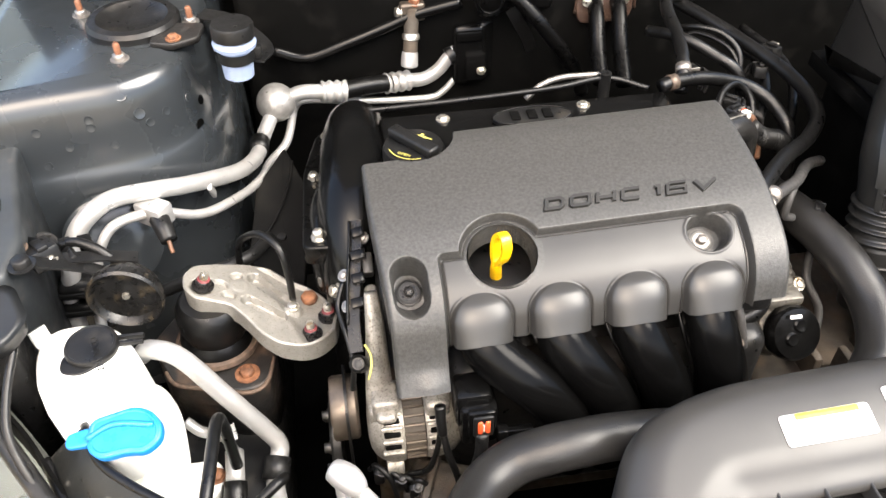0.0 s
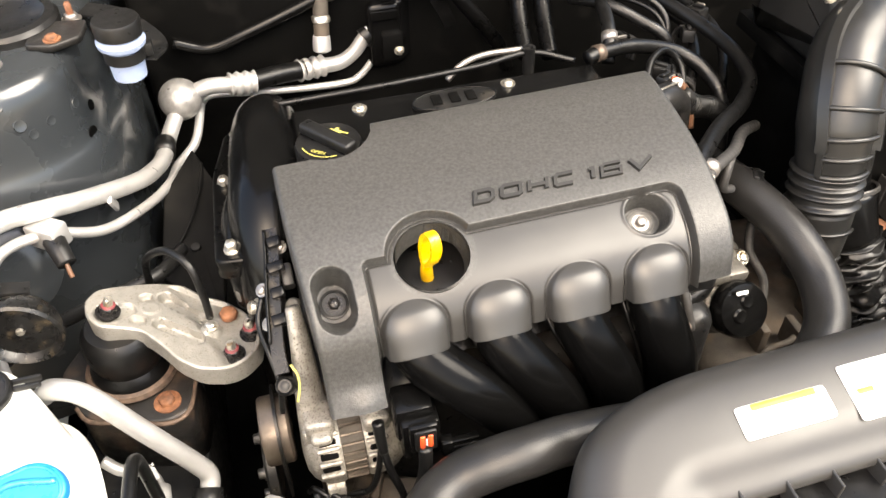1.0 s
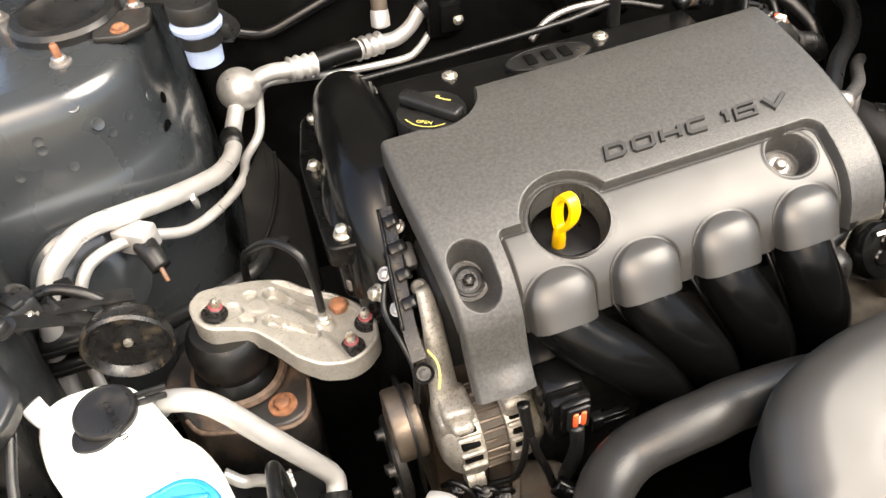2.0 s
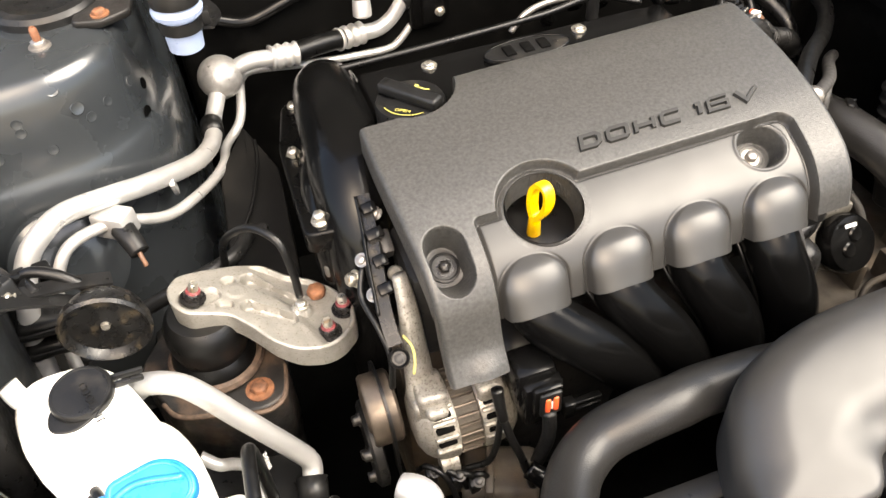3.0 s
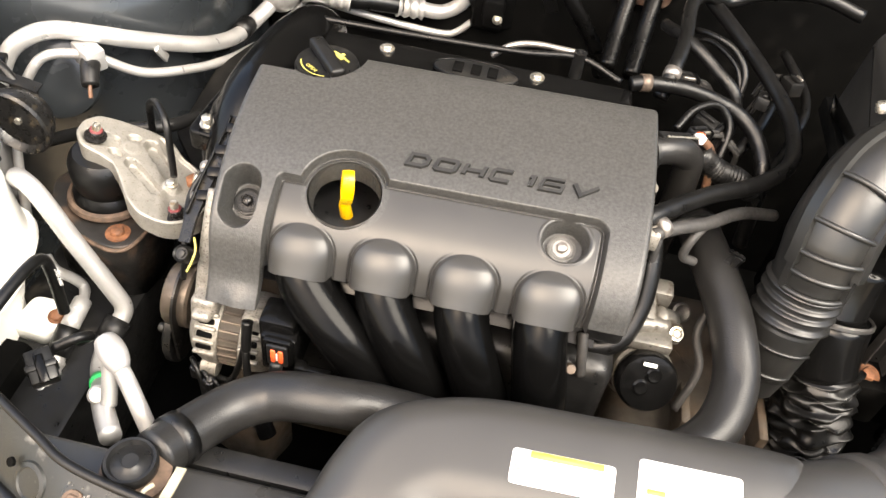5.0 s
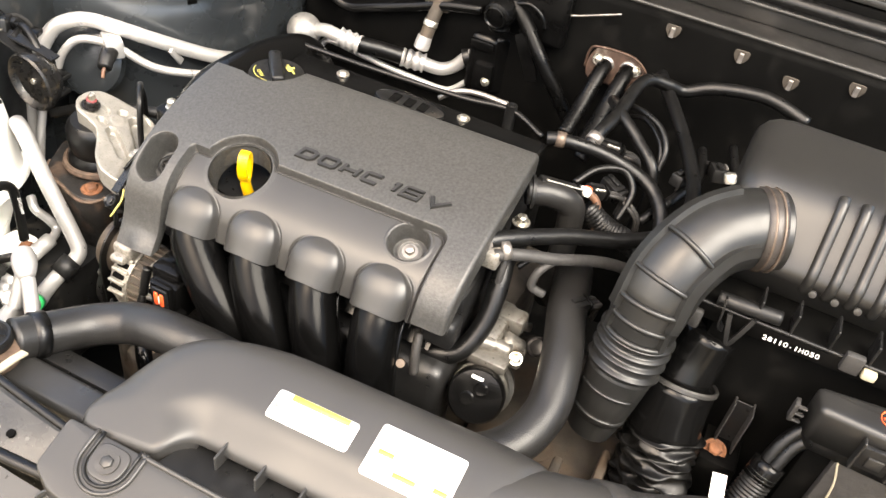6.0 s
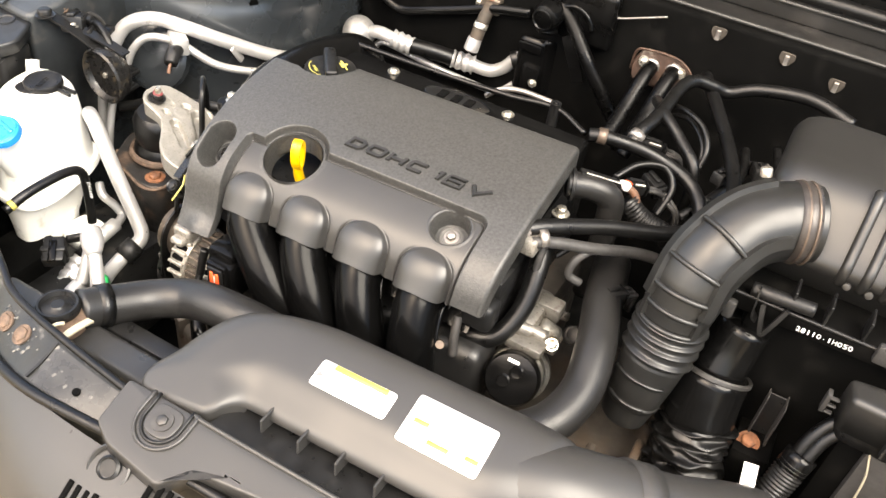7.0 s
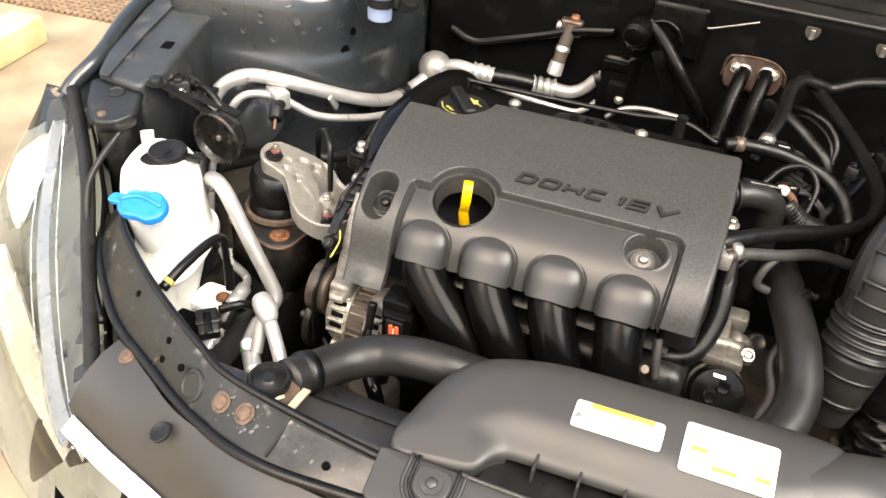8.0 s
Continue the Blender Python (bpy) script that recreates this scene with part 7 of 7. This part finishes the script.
hose_thing("coolant_hose", [(0.515, 1.08, 0.86), (0.541, 1.02, 0.876), (0.578, 0.99, 0.862), (0.610, 0.965, 0.842), (0.617, 0.955, 0.80), (0.61, 0.95, 0.74)], 0.008, RUBBER, "thin black coolant hose at the back of the engine")
hose_thing("throttle_coolant_hose", [(0.505, 0.69, 0.84), (0.512, 0.665, 0.815), (0.512, 0.635, 0.775), (0.495, 0.607, 0.745), (0.455, 0.60, 0.735)], 0.012, RUBBER, "black coolant hose below the engine cover")
hose_thing("breather_tube", [(0.512, 0.672, 0.858), (0.511, 0.662, 0.83), (0.514, 0.655, 0.78), (0.527, 0.65, 0.73), (0.535, 0.65, 0.66)], 0.0045, TAPE, "thin grey breather tube")
hose_thing("wiring_harness", [(0.500, 0.655, 0.862), (0.523, 0.672, 0.862), (0.56, 0.70, 0.853), (0.595, 0.74, 0.838), (0.62, 0.765, 0.825), (0.66, 0.80, 0.80)], 0.007, TAPE, "taped grey wiring harness", "harness")
hose_thing("wiring_loop", [(0.56, 0.70, 0.852), (0.548, 0.685, 0.84), (0.545, 0.68, 0.82), (0.56, 0.685, 0.81)], 0.005, TAPE, "loop of taped wiring", "harness")
conduit = thing("wiring_conduit", (0.60, 0.83, 0.79), "ribbed black wiring conduit", "conduit")
part("sheath", tube([(0.56, 0.826, 0.845), (0.585, 0.83, 0.825), (0.61, 0.835, 0.815), (0.64, 0.85, 0.79)], lambda s: 0.013 + 0.002 * math.cos(s * 120), 16, 20), BLACK, conduit)
outlet = thing("coolant_outlet", (0.545, 0.80, 0.70), "black plastic coolant outlet pipe", "pipe")
part("elbow", tube([(0.490, 0.780, 0.868), (0.515, 0.792, 0.868), (0.538, 0.803, 0.858), (0.547, 0.806, 0.83), (0.548, 0.80, 0.70)], 0.0165, 20, 10), WOVEN, outlet)
part("flange", lathe([(0.021, 0), (0.021, 0.004), (0.017, 0.005)], (0.494, 0.782, 0.868), (0.9, 0.42, 0), 24), BLACK, outlet)
rail = thing("injector_plug", (0.525, 0.806, 0.855), "dark wiring plug with a steel clip and red wires", "plug")
mr = Matrix.Translation((0.527, 0.810, 0.873)) @ Matrix.Rotation(radians(36), 4, "Z") @ Matrix.Rotation(radians(17), 4, "Y")
part("housing", block((-0.035, -0.007, -0.007), (0.03, 0.007, 0.005), 0.003, m=mr), BLACK, rail)
part("clip", block((-0.030, -0.0075, 0.0052), (0.034, -0.0045, 0.0068), 0.0005, 1, m=mr), STEEL, rail)
part("white_lock", block((0.022, -0.007, -0.003), (0.036, 0.003, 0.0075), 0.002, m=mr), LABEL, rail)
part("red_lock", block((0.030, -0.001, 0.0), (0.040, 0.007, 0.007), 0.002, m=mr), ORANGE, rail)
part("wires", tube([(0.556, 0.831, 0.862), (0.568, 0.833, 0.852), (0.575, 0.825, 0.835), (0.58, 0.82, 0.80)], 0.005, 10), COPPER, rail)
lug = thing("cover_stud", (0.5, 0.75, 0.80), "zinc flange bolt on a black boss", "bolt")
part("boss", lathe([(0.012, -0.05), (0.011, -0.006), (0, -0.006)], (0.5, 0.75, 0.85), (0, 0, 1), 20), BLACK, lug)
part("bolt", hexbolt((0.5, 0.75, 0.844), (0, 0, 1), 0.007, 0.010, 0.011), STEEL, lug)
clipper = thing("hose_union", (0.498, 0.662, 0.855), "pale aluminium hose union beside the engine cover", "fitting")
part("body", block((0.488, 0.648, 0.846), (0.508, 0.672, 0.868), 0.003), ALU, clipper)
part("ring", tube([(0.506, 0.662, 0.866), (0.512, 0.668, 0.866)], 0.011, 16, 2), BAND, clipper)

throttle = thing("throttle", (0.53, 0.63, 0.66), "cast aluminium throttle body with a black motor cover", "throttle body")
tax = (0.10, -0.80, 0.60)
part("casting", lathe([(0.026, -0.085), (0.030, -0.08), (0.030, -0.05), (0.038, -0.046), (0.038, -0.030), (0.033, -0.026), (0.034, 0.0), (0.030, 0.004)], (0.535, 0.598, 0.712), tax, 32), THROTTLE, throttle)
part("web", block((0.505, 0.63, 0.70), (0.535, 0.70, 0.768), 0.008), THROTTLE, throttle)
part("upper_arm", block((0.506, 0.655, 0.765), (0.522, 0.676, 0.800), 0.005), THROTTLE, throttle)
part("neck_block", block((0.520, 0.665, 0.748), (0.552, 0.690, 0.772), 0.005), THROTTLE, throttle)
part("ledge", block((0.508, 0.608, 0.738), (0.556, 0.632, 0.752), 0.004), THROTTLE, throttle)
part("cross_barrel", tube([(0.507, 0.627, 0.757), (0.530, 0.634, 0.754), (0.549, 0.639, 0.749)], 0.0095, 18, 4), THROTTLE, throttle)
part("flange_ear", block((0.552, 0.628, 0.735), (0.567, 0.646, 0.753), 0.004), THROTTLE, throttle)
part("ear_bolt", hexbolt((0.5595, 0.632, 0.750), (0.2, -0.55, 0.8), 0.006, 0.005, 0.008), STEEL, throttle)
part("port_boss", lathe([(0.012, -0.012), (0.012, 0.004), (0.009, 0.006), (0.006, 0.004), (0, 0.004)], (0.571, 0.684, 0.728), (0.3, -0.6, 0.75), 22), DARKSTEEL, throttle)
part("spigot", tube([(0.53, 0.70, 0.735), (0.553, 0.712, 0.726)], 0.006, 14, 3), STEEL, throttle)
part("motor_cover", lathe([(0.031, 0.0), (0.033, 0.003), (0.033, 0.016), (0.030, 0.022), (0.015, 0.0235), (0, 0.0235)], (0.535, 0.594, 0.713), tax, 40), GLOSS, throttle, "black plastic motor cover")
mt = Matrix.Translation((0.535, 0.596, 0.713)) @ frame_of(tax)
for k in range(3):
    a = radians(20 + 120 * k)
    part("cover_screw", lathe([(0.0045, 0.018), (0.0045, 0.0235), (0.003, 0.024), (0, 0.0235)], mt @ Vector((0.024 * math.cos(a), 0.024 * math.sin(a), 0)), tax, 14), GLOSS, throttle)
for dx in (-0.009, 0.010):
    part("cover_boss", lathe([(0.0085, 0.02), (0.0085, 0.026), (0.0065, 0.0275), (0, 0.0265)], mt @ Vector((dx, -0.003, 0)), tax, 24), GLOSS, throttle)
part("side_barrel", tube([(0.535, 0.648, 0.752), (0.556, 0.655, 0.740)], 0.014, 20, 3), THROTTLE, throttle)
part("barrel_nut", hexbolt((0.557, 0.6553, 0.7395), (0.85, 0.3, -0.45), 0.009, 0.006, 0.012), STEEL, throttle)
part("cover_label", block((-0.007, -0.002, 0.0), (0.007, 0.002, 0.0006), 0.0002, 1, m=Matrix.Translation((0.533, 0.5845, 0.7475)) @ Matrix.Rotation(radians(50), 4, "X")), LABEL, throttle)
gear = thing("gearbox", (0.65, 0.66, 0.36), "brown dirty gearbox casting deep in the bay", "gearbox")
part("casing", pillow(rounded([(0.52, 0.50), (0.72, 0.50), (0.78, 0.62), (0.76, 0.85), (0.52, 0.85)], 0.04), 0.34, 0.60, 0.03, 4), BELLY, gear)
for x, y in ((0.64, 0.56), (0.69, 0.60), (0.60, 0.60)):
    part("web", block((x, y, 0.58), (x + 0.012, y + 0.06, 0.64), 0.004), BELLY, gear)

# fuse box, tray and tag
fuse = thing("fuse_box", (0.95, 0.66, 0.55), "dark grey plastic fuse box with a red mark", "fuse box")
# box body below the lid has its shade in the colour
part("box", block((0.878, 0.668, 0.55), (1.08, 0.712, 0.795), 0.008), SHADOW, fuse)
part("front_panel", block((0.905, 0.655, 0.60), (1.08, 0.668, 0.790), 0.003), TAPE, fuse)
part("lid", pillow(rounded([(0.864, 0.650), (1.09, 0.642), (1.09, 0.716), (0.858, 0.684)], 0.008), 0.800, 0.846, 0.007, 4), ABOX, fuse)
part("lid_skirt", pillow(rounded([(0.872, 0.655), (1.09, 0.647), (1.09, 0.712), (0.866, 0.680)], 0.008), 0.782, 0.802, 0.002, 2), BLACK, fuse)
part("lid_latch", block((0.912, 0.639, 0.800), (0.945, 0.6465, 0.832), 0.003), BLACK, fuse)
for x in (0.9105, 0.9455):
    part("latch_cheek", block((x, 0.637, 0.797), (x + 0.003, 0.648, 0.838), 0.001, 1), ABOX, fuse)
part("latch_tongue", block((0.921, 0.6365, 0.808), (0.937, 0.640, 0.822), 0.002), ABOX, fuse)
mark = part("red_mark", tube([(0.931 + 0.0105 * math.cos(a), 0.674 + 0.0115 * math.sin(a), 0.8462) for a in (2 * math.pi * j / 16 for j in range(17))], 0.0011, 6, 3, squash=0.5), ORANGE, fuse, "hand-painted red ring with a cross")
for p0, p1 in (((0.9225, 0.673, 0.8462), (0.9395, 0.675, 0.8462)), ((0.931, 0.664, 0.8462), (0.930, 0.684, 0.8462))):
    part("stroke", tube([p0, p1], 0.0011, 6, 3), ORANGE, mark)
part("latch", block((0.845, 0.664, 0.800), (0.850, 0.676, 0.826), 0.001), TAPE, fuse)
for z in (0.802, 0.812, 0.822):
    part("latch_bar", block((0.849, 0.663, z), (0.858, 0.668, z + 0.0025), 0.0006, 1), TAPE, fuse)
cable("thin_wire", [(0.905, 0.662, 0.798), (0.9085, 0.654, 0.780), (0.917, 0.652, 0.75), (0.922, 0.652, 0.70), (0.925, 0.651, 0.64)], 0.0012, CREAM, "thin cream-coloured wire hanging below the fuse box", segs=8)
cable("battery_cable", [(0.890, 0.690, 0.795), (0.867, 0.68, 0.775), (0.853, 0.665, 0.745), (0.850, 0.650, 0.71), (0.845, 0.635, 0.67)], 0.0075, RUBBER, "black battery cable at the fuse box")
cable("battery_cable", [(0.900, 0.682, 0.79), (0.872, 0.672, 0.765), (0.861, 0.657, 0.735), (0.856, 0.645, 0.71), (0.850, 0.63, 0.67)], 0.0075, RUBBER, "black battery cable at the fuse box")
tagp = thing("paper_tag", (0.818, 0.61, 0.69), "white paper tag round a black cable", "tag")
part("paper", block((-0.008, -0.015, -0.0005), (0.008, 0.015, 0.0005), 0.0002, 1, m=Matrix.Translation((0.815, 0.622, 0.705)) @ Matrix.Rotation(radians(12), 4, "Z") @ Matrix.Rotation(radians(35), 4, "X")), LABEL, tagp)
part("mark", block((-0.004, -0.010, 0.0006), (0.002, -0.006, 0.0009), 0, m=Matrix.Translation((0.815, 0.622, 0.705)) @ Matrix.Rotation(radians(12), 4, "Z") @ Matrix.Rotation(radians(35), 4, "X")), INK, tagp)
sheath = thing("cable_conduit", (0.84, 0.63, 0.62), "black corrugated conduit round the battery cables", "conduit")
part("conduit", tube([(0.8535, 0.655, 0.722), (0.847, 0.640, 0.694), (0.838, 0.620, 0.662), (0.83, 0.60, 0.62)], lambda s: 0.0165 + 0.0012 * math.cos(s * 130), 24, 26), BLACK, sheath)
part("tape_wrap", tube([(0.8565, 0.662, 0.734), (0.8515, 0.651, 0.713)], 0.0178, 20, 3), GLOSS, sheath)
tray = thing("battery_tray", (0.82, 0.72, 0.6), "black plastic tray with two thin upright fins", "tray")
# tray floor coloured as dark as the shade down there
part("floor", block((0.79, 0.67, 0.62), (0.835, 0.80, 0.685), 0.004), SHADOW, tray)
part("fin_plate", block((0.803, 0.712, 0.685), (0.824, 0.714, 0.752), 0.0005, 1), BLACK, tray)
part("fin", block((0.8015, 0.700, 0.685), (0.8035, 0.716, 0.755), 0.0008, 1), TAPE, tray)
part("fin", block((0.8225, 0.692, 0.685), (0.8245, 0.716, 0.755), 0.0008, 1), TAPE, tray)
part("tray_bolt", hexbolt((0.806, 0.690, 0.685), (0, -0.3, 1), 0.009, 0.008, 0.0135), RUST, tray, "rusty tray bolt")

# dark hoses and bracket beside the expansion valve box
hose_thing("clutch_hose", [(0.300, 1.195, 0.905), (0.334, 1.182, 0.880), (0.366, 1.168, 0.848), (0.385, 1.166, 0.824), (0.412, 1.170, 0.788), (0.440, 1.176, 0.746), (0.458, 1.182, 0.70)], 0.0115, DEEPBLACK, "black hose down the firewall")
master = thing("master_cylinder", (0.29, 1.18, 0.80), "glossy black cylinder above the expansion valve box", "cylinder")
part("body", lathe([(0.016, -0.012), (0.022, -0.008), (0.0245, 0.0), (0.0245, 0.05), (0.02, 0.06)], (0.288, 1.168, 0.888), (0.1, 1, 0.1), 32), DEEPBLACK, master)
part("bore", lathe([(0.0185, -0.0135), (0.0165, -0.0145), (0.0145, -0.011), (0, -0.011)], (0.288, 1.168, 0.888), (0.1, 1, 0.1), 28, caps=False), GLOSS, master)
part("neck", lathe([(0.016, -0.03), (0.018, 0.0), (0.014, 0.004)], (0.290, 1.180, 0.860), (0.1, -0.2, -1), 24), DEEPBLACK, master)
part("mounting", block((0.300, 1.190, 0.850), (0.396, 1.212, 0.945), 0.012, 3), DEEPBLACK, master)
part("mounting_edge", tube([(0.304, 1.188, 0.905), (0.330, 1.187, 0.912), (0.352, 1.188, 0.900), (0.362, 1.188, 0.880)], 0.004, 10), GLOSS, master)
part("strap", strap([(0.326, 1.186, 0.862), (0.338, 1.182, 0.840), (0.352, 1.180, 0.815), (0.362, 1.182, 0.79)], 0.020, 0.008, up=(0, -1, 0.3)), GLOSS, master)
hose_thing("brake_line", [(0.27, 1.2, 0.900), (0.305, 1.2, 0.903), (0.35, 1.2, 0.908), (0.393, 1.2, 0.910), (0.43, 1.2, 0.922), (0.471, 1.2, 0.937)], 0.0016, BAND, "thin steel brake line along the firewall", "brake line")
hose_thing("rear_rail", [(0.06, 0.935, 0.855), (0.20, 0.935, 0.858), (0.33, 0.938, 0.862), (0.405, 0.945, 0.866), (0.46, 0.925, 0.856)], 0.004, RUBBER, "thin black line behind the camshaft cover", "line")
post = thing("cover_post", (0.404, 0.945, 0.84), "black hollow post behind the camshaft cover", "post")
part("post", lathe([(0.008, -0.03), (0.008, 0.006), (0.005, 0.006), (0.004, 0.002), (0, 0.002)], (0.404, 0.945, 0.868), (0, 0, 1), 20), BLACK, post)

# ---- paving outside ----
kerb = thing("kerb", (-2.0, 1.2, 0.0), "yellow sandstone kerb beside the paving", "kerb")
mk = Matrix.Translation((-2.085, 2.06, 0)) @ Matrix.Rotation(radians(6), 4, "Z")
for k in range(-5, 0):
    part("kerb_stone", block((-0.07, 0.7 * k + 0.005, 0.0), (0.07, 0.7 * k + 0.695, 0.11), 0.012, 2, m=mk), KERB, kerb)
matting = thing("woven_mat", (-1.9, 2.7, 0.0), "brown woven mat lying on the paving", "mat")
bm = bmesh.new()
mm = Matrix.Translation((-2.10, 2.75, 0.012)) @ Matrix.Rotation(radians(6), 4, "Z")
for i in range(30):
    block((-0.45 + 0.03 * i, -0.45, -0.012), (-0.45 + 0.03 * i + 0.02, 0.6, 0.002), 0.003, 1, bm=bm, m=mm)
for j in range(34):
    block((-0.46, -0.44 + 0.03 * j, -0.006), (0.46, -0.44 + 0.03 * j + 0.012, 0.006), 0.003, 1, bm=bm, m=mm)
part("weave", bm, MATTING, matting)

# ---- wiring and small fittings behind and beside the covers ----
def loom_plug(at, turn, size, label, leads, clip=None):
    """A wiring plug with taped leads: at its place, turned about the vertical."""
    t = thing("wiring_plug", (at[0], at[1], at[2] - size[2]), label, "plug")
    m = Matrix.Translation(at) @ Matrix.Rotation(radians(turn), 4, "Z") @ Matrix.Rotation(radians(10), 4, "Y")
    sx, sy, sz = size
    part("housing", block((-sx, -sy, -sz), (sx, sy, sz), 0.003, m=m), BLACK, t)
    part("latch", block((-sx * 0.9, -sy * 0.35, sz), (sx * 0.3, sy * 0.35, sz + 0.004), 0.0015, m=m), BLACK, t)
    part("collar", block((sx * 0.55, -sy * 1.15, -sz * 1.1), (sx * 0.8, sy * 1.15, sz * 1.1), 0.002, m=m), GLOSS, t)
    if clip:
        part("spring_clip", block((-sx * 0.5, -sy * 1.1, sz * 0.8), (sx * 0.4, -sy * 0.8, sz * 1.25), 0.0006, 1, m=m), clip, t)
    for k in range(leads):
        d = (k - (leads - 1) / 2) * 0.006
        part("lead", tube([m @ Vector((sx, d, 0)), m @ Vector((sx + 0.015, d * 1.2, -0.001)), m @ Vector((sx + 0.03, d * 0.7 + 0.006, -0.012)), m @ Vector((sx + 0.036, d + 0.012, -0.04))], 0.003, 8), TAPE, t)
    return t


loom_plug((0.545, 0.985, 0.838), 20, (0.020, 0.010, 0.010), "black sensor plug behind the engine with a steel clip", 3, BAND)
loom_plug((0.575, 0.905, 0.832), -30, (0.018, 0.010, 0.009), "black injector plug with taped leads", 2)
loom_plug((0.560, 0.865, 0.845), 35, (0.016, 0.008, 0.008), "small black coil plug with a bright clip", 2, STEEL)
loom_plug((0.648, 0.975, 0.838), 70, (0.014, 0.009, 0.009), "black plug on the gearbox bracket", 2, CLAMPMAT)
loom_plug((0.690, 1.030, 0.835), 110, (0.016, 0.010, 0.010), "black plug near the air filter box", 2, BAND)
loom_plug((0.600, 0.700, 0.800), 60, (0.016, 0.010, 0.010), "black throttle wiring plug with leads", 3)
for pts, r, m_, lab_ in (
        ([(0.53, 0.86, 0.85), (0.55, 0.89, 0.862), (0.58, 0.91, 0.86), (0.60, 0.90, 0.84), (0.595, 0.87, 0.81)], 0.0045, RUBBER, "thin black wire looping beside the cover"),
        ([(0.545, 1.06, 0.872), (0.57, 1.03, 0.885), (0.60, 1.01, 0.88), (0.617, 0.985, 0.86), (0.612, 0.96, 0.82)], 0.004, RUBBER, "thin black wire looping behind the engine"),
        ([(0.55, 1.05, 0.862), (0.575, 1.035, 0.872), (0.605, 1.0, 0.865), (0.618, 0.97, 0.84)], 0.0035, RUBBER, "thin black wire looping behind the engine"),
        ([(0.62, 0.90, 0.80), (0.65, 0.95, 0.82), (0.67, 1.02, 0.825), (0.66, 1.10, 0.82)], 0.0075, RUBBER, "black wiring loom towards the firewall"),
        ([(0.66, 0.88, 0.79), (0.70, 0.96, 0.81), (0.72, 1.04, 0.815), (0.70, 1.14, 0.82)], 0.0065, RUBBER, "black wiring loom towards the firewall"),
        ([(0.52, 0.70, 0.82), (0.535, 0.715, 0.832), (0.56, 0.735, 0.828), (0.575, 0.76, 0.81), (0.58, 0.79, 0.78)], 0.004, RUBBER, "thin black wire under the harness"),
        ([(0.585, 0.60, 0.66), (0.60, 0.63, 0.70), (0.59, 0.66, 0.73), (0.605, 0.69, 0.76)], 0.005, TAPE, "grey wire rising past the throttle"),
        ([(0.56, 0.55, 0.60), (0.585, 0.575, 0.635), (0.62, 0.58, 0.64), (0.65, 0.60, 0.62)], 0.004, BELLY, "dusty brown wire low beside the gearbox")):
    hose_thing("wire", pts, r, m_, lab_, "wire", segs=8)
pale = thing("vapour_tube", (0.34, 0.955, 0.84), "pale grey tube behind the camshaft cover", "pipe")
part("tube", tube([(0.295, 0.947, 0.843), (0.318, 0.953, 0.860), (0.350, 0.957, 0.866), (0.398, 0.956, 0.866)], 0.004, 10), BAND, pale)
injector = thing("injector_end", (0.459, 0.572, 0.72), "grey tube end with an orange seal below the cover", "injector")
part("tube", tube([(0.456, 0.585, 0.775), (0.459, 0.574, 0.758), (0.464, 0.566, 0.73)], 0.0055, 12), TAPE, injector)
part("seal", lathe([(0.005, 0), (0.006, 0.004), (0.005, 0.009), (0, 0.009)], (0.448, 0.560, 0.745), (0.3, -0.6, 0.6), 14), CLAMPMAT, injector)
